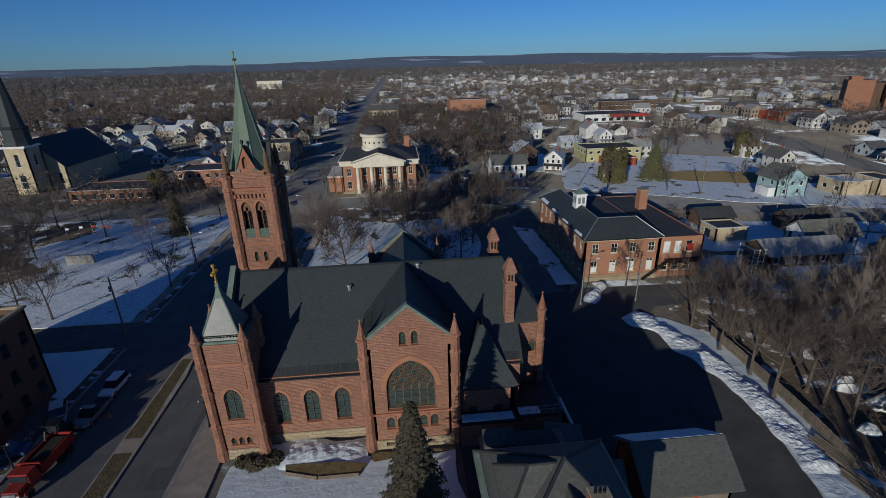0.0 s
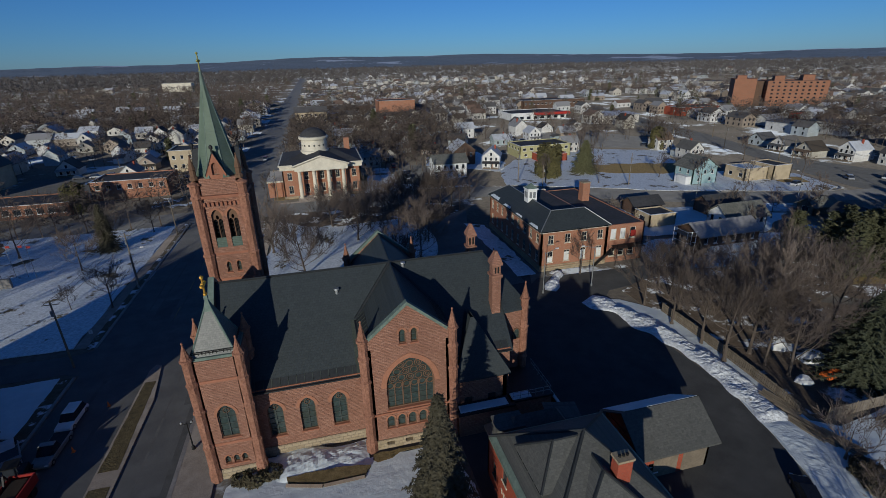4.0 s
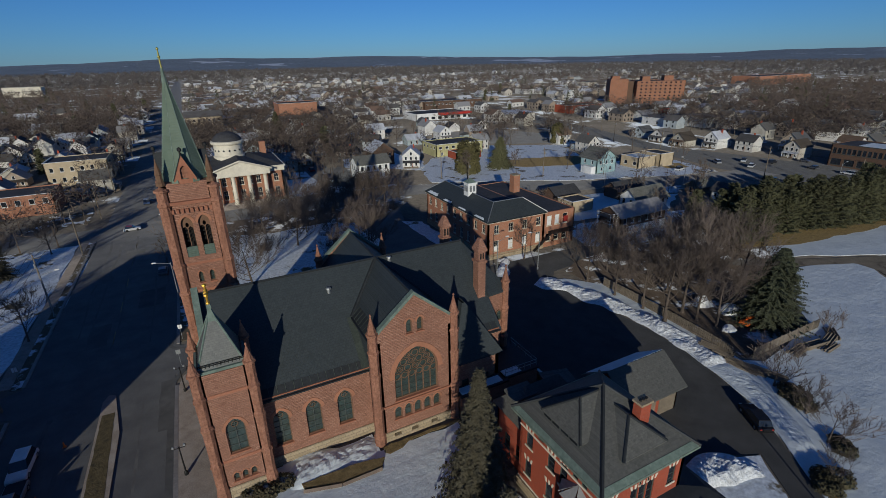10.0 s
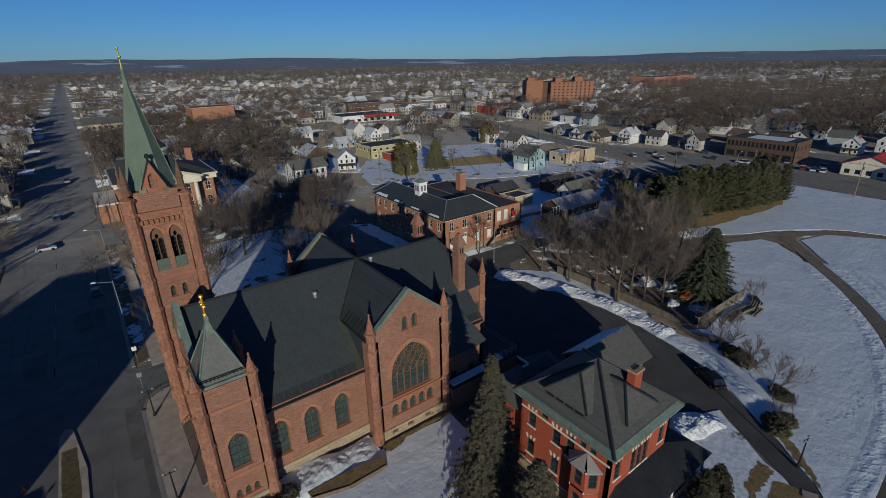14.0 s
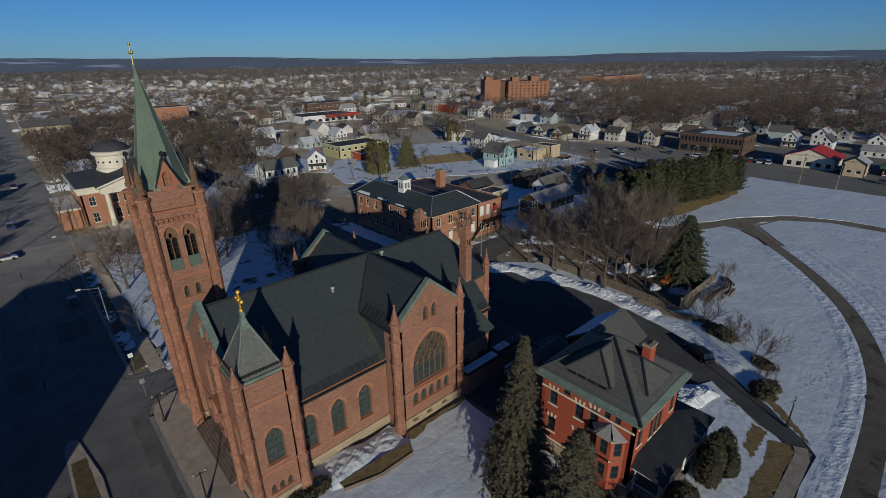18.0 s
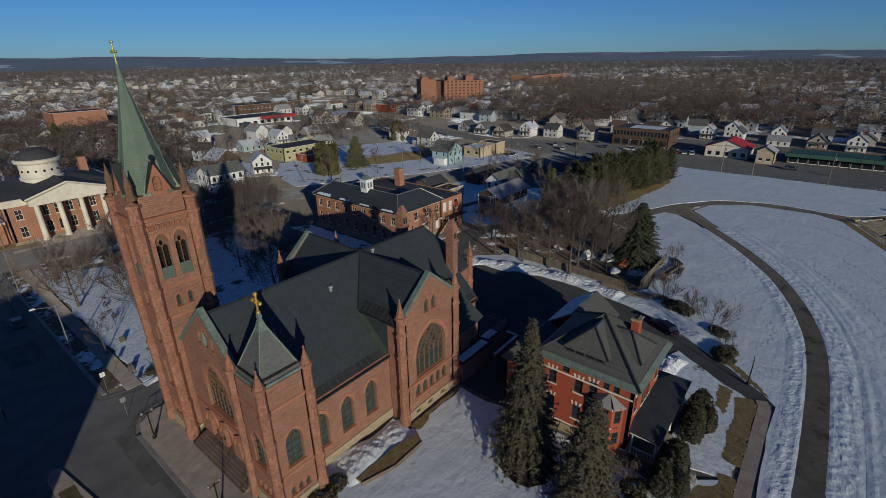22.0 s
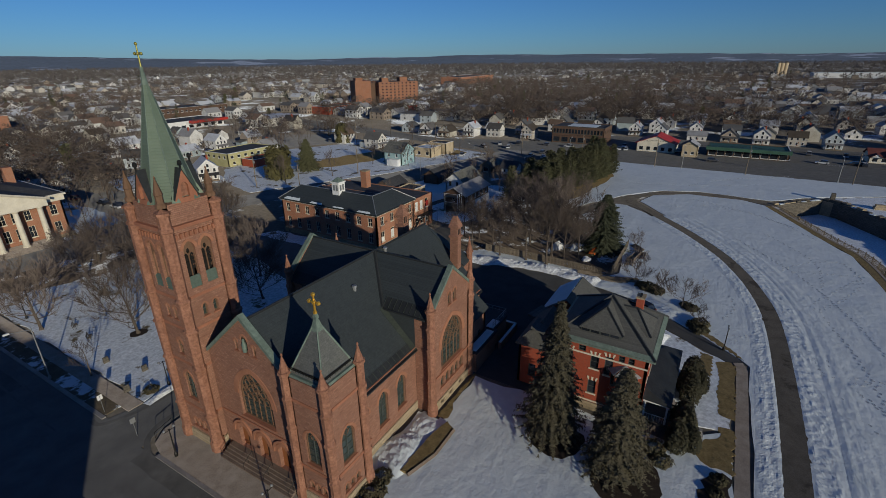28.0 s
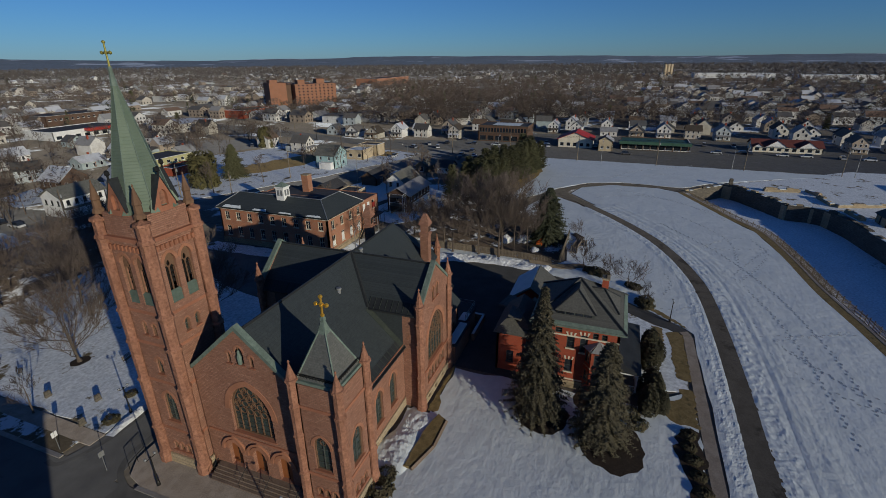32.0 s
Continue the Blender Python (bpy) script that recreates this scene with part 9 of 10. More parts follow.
for x, y, t in ((45, 223, -35), (61, 233, -30), (22, 214, 0), (13, 205, 0), (62, 186, -25), (147, 171, 0), (108, 206, 0), (-52, 206, 90), (-80, 208, 0), (245, 30, -90), (247, 15, -90), (246, 1, -90), (248, -14, -90), (246, -28, -90), (246, 48, -90), (250, 62, -90), (211, 112, -90), (209, 132, -90), (205, 145, -90), (197, 157, -90), (199, 171, -90), (203, 187, -90), (226, 121, -90), (224, 140, 0), (152, 196, 0), (224, -80, -90), (226, -96, -90), (228, -112, -90)):
    homes.append((x, y, t))
for yy in (186, 212, 240, 268, 296, 324, 352, 382, 412, 444, 478, 512, 548, 590, 635, 680):
    x = -20 + rng.uniform(0, 10)
    while x < 260:
        if rng.random() < 0.8:
            offer(x, yy + rng.uniform(-4, 4), rng.choice((0, 0, 180, 90)) + rng.uniform(-4, 4))
        x += rng.uniform(14, 20)
for yy in (206, 234, 247, 260, 273, 286, 299, 312, 326, 345, 378, 430, 492, 560):
    x = -54
    while x > (-210 if yy < 350 else -330):
        if rng.random() < (0.9 if yy < 350 else 0.3):
            offer(x, yy + rng.uniform(-4, 4), rng.choice((0, 180, 90)) + rng.uniform(-4, 4))
        x -= rng.uniform(13, 18)
for xx in (246, 266, 288, 312, 338, 366, 396):
    y = -330
    while y < 300:
        if rng.random() < 0.86:
            offer(xx + rng.uniform(-4, 4), y, -90 + rng.choice((0, 0, 180)) + rng.uniform(-5, 5))
        y += rng.uniform(15, 21)
homes.sort(key=lambda p: math.hypot(p[0] + 20, p[1] - 10))
NEAR_N, FAR_N = 50, 146
used = set()
for i, (x, y, t) in enumerate(homes[:FAR_N]):
    pool = kinds if i < NEAR_N else plain
    kd = pool[rng.randrange(len(pool))]
    ob = kd if kd not in used else copy_thing(kd, Matrix())
    used.add(kd)
    q = rng.uniform(0.8, 0.95)
    ob.location, ob.rotation_euler, ob.scale = (x, y, 0), (0, 0, radians(t)), (q, q, q)


def far_houses():
    """Houses too far to tell apart singly."""
    m, nd, lk, b = nodes_of("far_siding")
    g = nd.new("ShaderNodeNewGeometry")
    r = ramp(nd, [(0.0, (0.6, 0.59, 0.56)), (0.2, (0.5, 0.46, 0.39)), (0.4, (0.66, 0.65, 0.62)), (0.52, (0.36, 0.38, 0.38)), (0.66, (0.32, 0.26, 0.2)), (0.82, (0.55, 0.52, 0.46))], True)
    lk.new(g.outputs["Random Per Island"], r.inputs["Fac"])
    n1 = tex(nd, lk, nd.new("ShaderNodeTexCoord").outputs["Object"], 0.7, 4)
    r1 = ramp(nd, [(0.3, (0.8,) * 3), (0.7, (1.1,) * 3)])
    lk.new(n1.outputs["Fac"], r1.inputs["Fac"])
    lk.new(mix(nd, lk, 1.0, r.outputs["Color"], r1.outputs["Color"], "MULTIPLY"), b.inputs["Base Color"])
    m2, nd, lk, b = nodes_of("far_roofs")
    g = nd.new("ShaderNodeNewGeometry")
    r = ramp(nd, [(0.0, (0.1, 0.095, 0.09)), (0.28, (0.15, 0.14, 0.13)), (0.44, (0.17, 0.11, 0.08)), (0.56, (0.27, 0.265, 0.26)), (0.74, (0.5, 0.515, 0.54))], True)
    lk.new(g.outputs["Random Per Island"], r.inputs["Fac"])
    lk.new(r.outputs["Color"], b.inputs["Base Color"])
    b.inputs["Roughness"].default_value = 0.95
    rg = random.Random(9)
    V, F, V2, F2 = [], [], [], []
    rest = [(x, y) for x, y, _ in homes[FAR_N:]]
    n = 0
    while n < 1080:
        r_, a = 400 * (1500 / 400) ** (rg.random() ** 1.5), radians(rg.uniform(-56, 126))
        x, y = r_ * math.sin(a), r_ * math.cos(a)
        deg = math.degrees(a)
        if keep_out(x, y, 8) or (58 < deg < 80 and r_ < 900):
            continue
        if deg < -4 and rg.random() < 0.78:
            continue
        if noise.noise((x * 0.0025, y * 0.0025, 9)) + rg.uniform(-0.3, 0.3) < -0.1 - (0.2 if r_ < 900 else 0):
            continue
        rest.append((x, y))
        n += 1
    for x, y in rest:
        w, d, h, k = rg.uniform(3.5, 5.5), rg.uniform(4, 7), rg.uniform(3.2, 6.2), rg.uniform(2.2, 3.6)
        if rg.random() < 0.07:
            w, d, h, k = w * 2.5, d * 2, h, 0.4
        if rg.random() < 0.5:
            P = [(-w, -d), (w, -d), (w, d), (-w, d)]
            R = [(0, -d), (0, d)]
        else:
            P = [(d, -w), (d, w), (-d, w), (-d, -w)]
            R = [(d, 0), (-d, 0)]
        b = len(V)
        V += [(x + p, y + q, 0) for p, q in P] + [(x + p, y + q, h) for p, q in P] + [(x + p, y + q, h + k) for p, q in R]
        F += [(b, b + 1, b + 5, b + 8, b + 4), (b + 1, b + 2, b + 6, b + 5), (b + 2, b + 3, b + 7, b + 9, b + 6), (b + 3, b, b + 4, b + 7)]
        b = len(V2)
        e = 1.08
        V2 += [(x + p * e, y + q * e, h + 0.1) for p, q in P] + [(x + p * e, y + q * e, h + k + 0.25) for p, q in R]
        F2 += [(b + 1, b + 2, b + 5, b + 4), (b + 3, b, b + 4, b + 5)]
    W, FW = [], []
    for k in range(0, len(V), 10):
        q = [Vector(v) for v in V[k:k + 8]]
        if math.hypot(q[0].x, q[0].y) > 900:
            continue
        for a, b, up in ((q[0], q[1], q[4]), (q[3], q[0], q[4])):
            d, hgt = (b - a), up.z - a.z
            out = Vector((d.y, -d.x, 0)).normalized() * 0.06
            for f in (0.18, 0.5, 0.82):
                for z0 in (0.9, 3.6):
                    if z0 + 1.4 > hgt:
                        continue
                    c, e = a + d * f + out, d.normalized() * 0.5
                    n0 = len(W)
                    W += [c - e + Vector((0, 0, z0)), c + e + Vector((0, 0, z0)), c + e + Vector((0, 0, z0 + 1.4)), c - e + Vector((0, 0, z0 + 1.4))]
                    FW.append((n0, n0 + 1, n0 + 2, n0 + 3))
    whole("far_windows", W, FW, GLASS, "dark windows of the far houses", "windows", "stuff")
    whole("far_houses", V, F, m, "pale houses spread across the far town", "houses", "stuff")
    whole("far_roofs", V2, F2, m2, "grey and brown roofs of the far town", "roofs", "stuff")


far_houses()

# ---- vehicles, lamps, fences and small things ----
def car_kind(ln, w, h, label, pickup=False, paint=None, fine=True):
    e = thing("car" if not pickup else "pickup_truck", 0, 0, 0, label, "car" if not pickup else "truck")
    paint = paint or CARPAINT
    bm = B()
    hl, hw = ln / 2, w / 2
    side = [(-hl, 0.35), (-hl + 0.05, 0.75), (-hl + 0.5, 0.85), (hl - 1.2, 0.9), (hl - 0.2, 0.78), (hl, 0.55), (hl - 0.02, 0.3), (-hl + 0.05, 0.28)]
    f1 = [bm.verts.new((x, -hw, z)) for x, z in side]
    f2 = [bm.verts.new((x, hw, z)) for x, z in side]
    bm.faces.new(f1[::-1])
    bm.faces.new(f2)
    for i in range(len(side)):
        j = (i + 1) % len(side)
        bm.faces.new((f1[i], f1[j], f2[j], f2[i]))
    bmesh.ops.bevel(bm, geom=bm.edges[:], offset=0.06, segments=1, affect="EDGES")
    bmesh.ops.recalc_face_normals(bm, faces=bm.faces)
    part("body", bm, paint, e)
    x0, x1 = (-hl + 0.35, hl - 1.25) if not pickup else (-0.3, hl - 1.35)
    cab = B()
    hexa(cab, [(x0, -hw + 0.08, 0.84), (x1, -hw + 0.08, 0.88), (x1, hw - 0.08, 0.88), (x0, hw - 0.08, 0.84), (x0 + 0.35, -hw + 0.22, h - 0.06), (x1 - 0.75, -hw + 0.22, h - 0.06), (x1 - 0.75, hw - 0.22, h - 0.06), (x0 + 0.35, hw - 0.22, h - 0.06)])
    part("cabin_glass", cab, GLASS, e)
    boxpart(e, "roof", paint, x0 + 0.33, -hw + 0.2, h - 0.07, x1 - 0.72, hw - 0.2, h, inset=0.05)
    for x in (-hl + 0.85, hl - 0.85):
        for s in (-1, 1):
            t = part("wheel", bar(B(), (x, s * (hw - 0.22), 0.33), (x, s * (hw + 0.01), 0.33), 0.33, 12), RUBBER, e)
            if fine:
                part("rim", bar(B(), (x, s * (hw + 0.0), 0.33), (x, s * (hw + 0.02), 0.33), 0.2, 10), GALV, t)
    for s in (-1, 1) if fine else ():
        boxpart(e, "headlight", LAMPGLASS, hl - 0.1, s * (hw - 0.3) - 0.15, 0.58, hl + 0.015, s * (hw - 0.3) + 0.15, 0.7)
        boxpart(e, "tail_light", REDPAINT, -hl - 0.015, s * (hw - 0.25) - 0.12, 0.6, -hl + 0.1, s * (hw - 0.25) + 0.12, 0.75)
    if pickup:
        boxpart(e, "bed", IRON, -hl + 0.15, -hw + 0.12, 0.86, -0.4, hw - 0.12, 0.9)
    return e


def park(kind, spots):
    for i, (x, y, t) in enumerate(spots):
        o = kind if i == 0 else copy_thing(kind, Matrix())
        o.location, o.rotation_euler = (x, y, 0.02), (0, 0, radians(t))


rg = random.Random(3)
white_car = car_kind(4.9, 1.9, 1.75, "white van-like car parked at the kerb", False, WHITE)
park(white_car, [(-42.0, 58.6, -92)])
silver_truck = car_kind(5.6, 2.0, 1.85, "silver pickup truck with a loaded bed by the kerb", True, GALV)
park(silver_truck, [(-41.8, 53.0, -92)])


def dump_truck(x, y, turn):
    e = thing("dump_truck", 0, 0, 0, "red dump truck with a dark steel bed", "truck")
    boxpart(e, "chassis", IRON, -3.6, -0.5, 0.55, 3.3, 0.5, 0.85)
    boxpart(e, "cab", REDPAINT, 1.3, -1.1, 0.9, 2.8, 1.1, 2.55, inset=0.12)
    boxpart(e, "windscreen", GLASS, 2.62, -0.95, 1.65, 2.84, 0.95, 2.35, inset=0.05)
    boxpart(e, "hood", REDPAINT, 2.7, -0.9, 0.85, 4.2, 0.9, 1.6, inset=0.12)
    boxpart(e, "grille", GALV, 4.1, -0.6, 0.8, 4.26, 0.6, 1.45)
    for s_ in (-1, 1):
        boxpart(e, "headlight", LAMPGLASS, 4.08, s_ * 0.75 - 0.12, 0.95, 4.24, s_ * 0.75 + 0.12, 1.2)
        boxpart(e, "bed_side", REDPAINT, -3.9, s_ * 1.15 - 0.06, 1.0, 1.1, s_ * 1.15 + 0.06, 2.2)
        boxpart(e, "fender", REDPAINT, 2.7, s_ * 1.0 - 0.2, 0.8, 3.9, s_ * 1.0 + 0.2, 1.1, inset=0.08)
    boxpart(e, "bed_floor", IRON, -3.9, -1.1, 0.95, 1.1, 1.1, 1.1)
    boxpart(e, "load", BED, -3.8, -1.05, 1.1, 0.95, 1.05, 2.0, inset=0.3)
    boxpart(e, "headboard", REDPAINT, 1.0, -1.2, 1.0, 1.14, 1.2, 2.6)
    boxpart(e, "tailgate", REDPAINT, -4.0, -1.2, 1.0, -3.86, 1.2, 2.2)
    for wx in (3.2, -1.6, -2.9):
        for s_ in (-1, 1):
            part("wheel", bar(B(), (wx, s_ * 0.8, 0.5), (wx, s_ * 1.18, 0.5), 0.5, 12), RUBBER, e)
    e.location, e.rotation_euler = (x, y, 0.02), (0, 0, radians(turn))


dump_truck(-42.0, 43.8, -92)


def digger(x, y, turn):
    e = thing("backhoe", 0, 0, 0, "dark backhoe digger with a folded arm", "digger")
    boxpart(e, "body", IRON, -1.4, -0.8, 0.6, 1.6, 0.8, 1.3, inset=0.1)
    boxpart(e, "cab", GLASS, -0.9, -0.7, 1.3, 0.5, 0.7, 2.7, inset=0.12)
    boxpart(e, "cab_roof", IRON, -0.95, -0.75, 2.65, 0.55, 0.75, 2.78)
    for wx, r in ((-0.9, 0.65), (1.2, 0.45)):
        for s_ in (-1, 1):
            part("wheel", bar(B(), (wx, s_ * 0.75, r), (wx, s_ * 1.1, r), r, 12), RUBBER, e)
    part("boom", bar(B(), (-1.4, 0, 1.0), (-2.2, 0, 3.0), 0.14, 4), IRON, e)
    part("dipper_arm", bar(B(), (-2.2, 0, 3.0), (-3.3, 0, 1.2), 0.12, 4), IRON, e)
    boxpart(e, "bucket", IRON, -3.7, -0.35, 0.6, -3.1, 0.35, 1.2, inset=0.1)
    e.location, e.rotation_euler = (x, y, 0.02), (0, 0, radians(turn))


digger(-43.4, 49.2, 100)
black_car = car_kind(4.7, 1.85, 1.5, "black car parked on the rectory lot", False, BLACKCAR)
park(black_car, [(36.6, 24.6, 60)])
suv = car_kind(4.8, 1.9, 1.7, "parked car with dull paint and road salt", False, CARPAINT, False)
spots = [(-46.2, 53.3, -60), (-48.2, 47, 10)]
for i in range(15):
    spots.append((201.8 + rg.uniform(-1, 1) + (3 if i > 11 else 0), -90 + 11.5 * i + rg.uniform(-3, 3), rg.choice((0, 180, 90)) + rg.uniform(-6, 6)))
spots += [(192, 84, 88), (186, 20, -90), (203, -30, 90), (-52, 196, 0), (-55, 199, 0), (-58, 202, 0), (-62, 206, 2), (150, 205, 40), (196.8, 64, 10), (196.8, 60.6, 10), (196.6, 57.4, 8), (190, 110, 8), (184, 118, 25), (176, 110, 20), (172, 122, 60), (170.5, 90, 0), (-104, 221, 5), (-98, 221.5, 5), (-92, 222, 5), (-86, 222, 4), (-80, 222.5, 4), (-76, 216, 4), (-70, 216.5, 4), (120, 230, 0), (-36, 178, 90), (-33, 236, -90), (24, 176, 90), (24, 184, 90), (22, 198, 90), (148, 121, 10)]
for i in range(9):
    spots.append((222 + rg.uniform(-1, 1), -58 + 13 * i + rg.uniform(-3, 3), rg.choice((0, 180)) + rg.uniform(-6, 6)))
park(suv, spots)
hatch = car_kind(4.2, 1.75, 1.5, "small parked car beside the road", False, CARPAINT, False)
park(hatch, [(-29.6, 112, 90), (-38, 148.5, 3), (230, 120, 20), (232, 126, 20), (203, 104.5, -90), (160, 86, 5), (156, 84, 8), (152, 91, 30), (160, 92, 0), (-70, 205, 0), (-66, 214, 0), (132, 250, 10), (100, 240, 0), (192, 96, 80), (-102, 208, 5), (-95, 209, 5), (-88, 209.5, 5), (-60, 219, 80)])


def globe_lamp(x, y):
    e = thing("lamp_post", x, y, 0.1, "black iron lamp post with twin globes", "street lamp", "twin globe lamps")
    part("pole", lathe(B(), x, y, [(0.2, 0.1), (0.2, 0.5), (0.09, 0.7), (0.06, 3.9), (0.1, 4.0)], 8), IRON, e)
    part("arm", bar(B(), (x - 0.55, y, 3.85), (x + 0.55, y, 3.85), 0.04, 6), IRON, e)
    for s in (-1, 1):
        bm = B()
        bmesh.ops.create_icosphere(bm, subdivisions=2, radius=0.17, matrix=Matrix.Translation((x + s * 0.55, y, 4.08)))
        part("globe", bm, GALV, e)


for x, y in ((-25.7, 65), (-25.7, 49), (-45.2, 44.2), (28.9, 11.6), (-18.6, 78.2), (-20.4, 118)):
    globe_lamp(x, y)


def street_lamp(x, y, dx, dy, h=8.5):
    e = thing("street_lamp", x, y, 0, "grey steel street lamp with a curved arm", "street lamp", "arm street lamps")
    part("pole", bar(B(), (x, y, 0), (x, y, h), 0.11, 8, 0.07), GALV, e)
    part("base", bar(B(), (x, y, 0), (x, y, 0.5), 0.2, 8), GALV, e)
    part("arm", bar(B(), (x, y, h - 0.3), (x + dx * 2.6, y + dy * 2.6, h + 0.3), 0.06, 6, 0.05), GALV, e)
    part("lamp_head", box(B(), x + dx * 2.6 - 0.35, y + dy * 2.6 - 0.16, h + 0.22, x + dx * 2.6 + 0.35, y + dy * 2.6 + 0.16, h + 0.42, 0.05), LAMPGLASS, e)


for x, y, dx, dy in ((-26.3, 94.5, -1, 0), (-26.3, 128, -1, 0), (-46.6, 100, 1, 0), (131, 106.4, 0.3, 1), (100, 113, 0.4, 0.9), (165, 30, 1, 0), (165, -20, 1, 0), (165.5, 76, 1, 0), (31.2, 73.6, 1, 0.2), (41.6, 73.6, -1, 0), (164, -60, 1, 0)):
    street_lamp(x, y, dx, dy)


def utility_pole(x, y, h, along):
    e = thing("utility_pole", x, y, 0, "tall weathered wooden utility pole with crossarm", "utility pole", "utility poles")
    part("pole", bar(B(), (x, y, 0), (x, y, h), 0.17, 8, 0.11), WOOD, e)
    dx, dy = along
    part("crossarm", bar(B(), (x - dx * 1.1, y - dy * 1.1, h - 0.7), (x + dx * 1.1, y + dy * 1.1, h - 0.7), 0.07, 4), WOOD, e)
    part("transformer", bar(B(), (x + dy * 0.35, y - dx * 0.35, h - 2.4), (x + dy * 0.35, y - dx * 0.35, h - 1.5), 0.22, 8), GALV, e)


def wires(name, tops, along):
    bm = B()
    dx, dy = along
    for s in (-1, 0, 1):
        for (x0, y0, z0), (x1, y1, z1) in zip(tops, tops[1:]):
            last = None
            for k in range(7):
                t = k / 6
                p = Vector((x0 + (x1 - x0) * t + dx * s, y0 + (y1 - y0) * t + dy * s, z0 + (z1 - z0) * t - 0.6 - 2.4 * t * (1 - t)))
                if last:
                    bar(bm, last, p, 0.025, 3)
                last = p
    ob = part(name, bm, IRON)
    tagged(ob, "sagging power lines between wooden poles", "wires", "", "stuff")


far_line = [(164.0, y, 11.0) for y in (-120, -88, -56, -24, 8, 40, 70, 98)] + [(169, 142, 11.0), (178, 184, 11.0)]
west_line = [(-47.2, y, 11.5) for y in (72, 102, 134, 166, 200, 236, 275)]
east_line = [(-22.8, y, 10.5) for y in (161, 196, 232, 270)]
for ln_, al in ((far_line, (1, 0)), (west_line, (1, 0)), (east_line, (1, 0))):
    for x, y, h in ln_:
        utility_pole(x, y, h, al)
wires("power_line", far_line, (1, 0))
wires("power_line", west_line, (1, 0))
wires("power_line", east_line, (1, 0))
for x, y in ((28, 161), (62, 158), (96, 140), (60, 134), (172, 150), (200, 215), (212, 262), (118, 214), (150, 186), (-20, 300)):
    utility_pole(x, y, 11, (0.7, 0.7))

# fence of upright boards behind the snow bank
fen = thing("board_fence", 47.5, 48, 0, "weathered grey board fence behind a snow bank", "fence")
line = spline([(48.0, 61), (48.0, 52), (47.6, 42), (46.8, 34)], 4)
acc = []
for a, b in zip(line, line[1:]):
    d = Vector(b) - Vector(a)
    n = max(1, int(d.length / 0.3))
    for i in range(n):
        acc.append((Vector(a) + d * i / n, d.normalized()))
rg = random.Random(6)
for i, (p, d) in enumerate(acc):
    bm = B()
    u = d * 0.135
    q = [p - u, p + u, p + u + Vector((-d.y, d.x)) * 0.03, p - u + Vector((-d.y, d.x)) * 0.03]
    hh = 1.75 + rg.uniform(-0.06, 0.06)
    hexa(bm, [(v.x, v.y, 0.0) for v in q] + [(v.x, v.y, hh) for v in q])
    part("board", bm, WOOD, fen)
for z in (0.5, 1.4):
    for a, b in zip(line[::4], line[4::4]):
        part("rail", bar(B(), (*a, z), (*b, z), 0.05, 4), WOOD, fen)
fen2 = thing("panel_fence", 59, 32, 0, "weathered grey wooden panel fence on the snowfield edge", "fence")
for i in range(8):
    x = 49.4 + 2.2 * i
    pb = boxpart(fen2, "panel", GREYWOOD, x, 32.5, 0.1, x + 2.05, 32.56, 1.75)
    part("post", bar(B(), (x - 0.07, 32.53, 0), (x - 0.07, 32.53, 1.95), 0.07, 4), WOOD, fen2)
    for k in range(5):
        boxpart(pb, "batten", GREYWOOD, x + 0.1 + 0.42 * k, 32.46, 0.1, x + 0.18 + 0.42 * k, 32.5, 1.75)


def lumber(x, y, t, n, ln, label):
    e = thing("timber_stack", x, y, 0, label, "timber")
    rg = random.Random(int(x * 10 + y))
    c, s = math.cos(radians(t)), math.sin(radians(t))
    for i in range(n):
        o = (i % 4) * 0.42 - 0.6
        z = 0.12 + 0.22 * (i // 4)
        px, py = x - s * o, y + c * o
        l2 = ln * rg.uniform(0.8, 1.05) / 2
        part("beam", bar(B(), (px - c * l2, py - s * l2, z), (px + c * l2, py + s * l2, z), 0.14, 4, None, math.pi / 4), WOOD, e)


for x, y, t, n, ln in ((46.4, 36.5, 100, 8, 5), (46.2, 31.5, 104, 7, 6), (47.2, 29.2, 108, 6, 5), (45.5, 33, 102, 5, 7), (57, 30.3, 5, 8, 4), (60.5, 30.0, -8, 9, 5), (64, 29.6, 12, 8, 4.5), (66.5, 30.4, 40, 6, 4), (62, 28.6, 3, 6, 4)):
    lumber(x, y, t, n, ln, "stack of weathered timber beams in snow")
tr = thing("tractor", 58.5, 38.5, 0, "small orange tractor parked under trees", "tractor")
boxpart(tr, "hood", ORANGE, 57.6, 38.0, 0.7, 59.2, 39.0, 1.4, inset=0.08)
boxpart(tr, "loader_arm", ORANGE, 56.3, 37.8, 0.5, 57.7, 39.2, 0.9)
boxpart(tr, "seat", IRON, 59.2, 38.2, 0.8, 59.8, 38.8, 1.5)
for x, y, r in ((58.0, 37.8, 0.4), (58.0, 39.2, 0.4), (59.4, 37.7, 0.6), (59.4, 39.3, 0.6)):
    part("wheel", bar(B(), (x, y - 0.14, r), (x, y + 0.14, r), r, 12), RUBBER, tr)
for x, y, s, h in ((57.3, 46.7, 1.6, 1.8), (59.5, 42.4, 2.2, 1.3), (53.5, 39, 1.2, 0.9), (62, 41, 1.5, 1.0)):
    bm = B()
    bmesh.ops.create_icosphere(bm, subdivisions=3, radius=1.0)
    for v in bm.verts:
        n_ = 1 + 0.35 * noise.noise(v.co * 1.6 + Vector((x, y, 0)))
        v.co = Vector((x + v.co.x * s * n_, y + v.co.y * s * 0.8 * n_, max(0.0, v.co.z * h * n_)))
    solo("tarpaulin", bm, WHITE, x, y, 0, "crumpled white tarpaulin over stored goods", "tarpaulin")

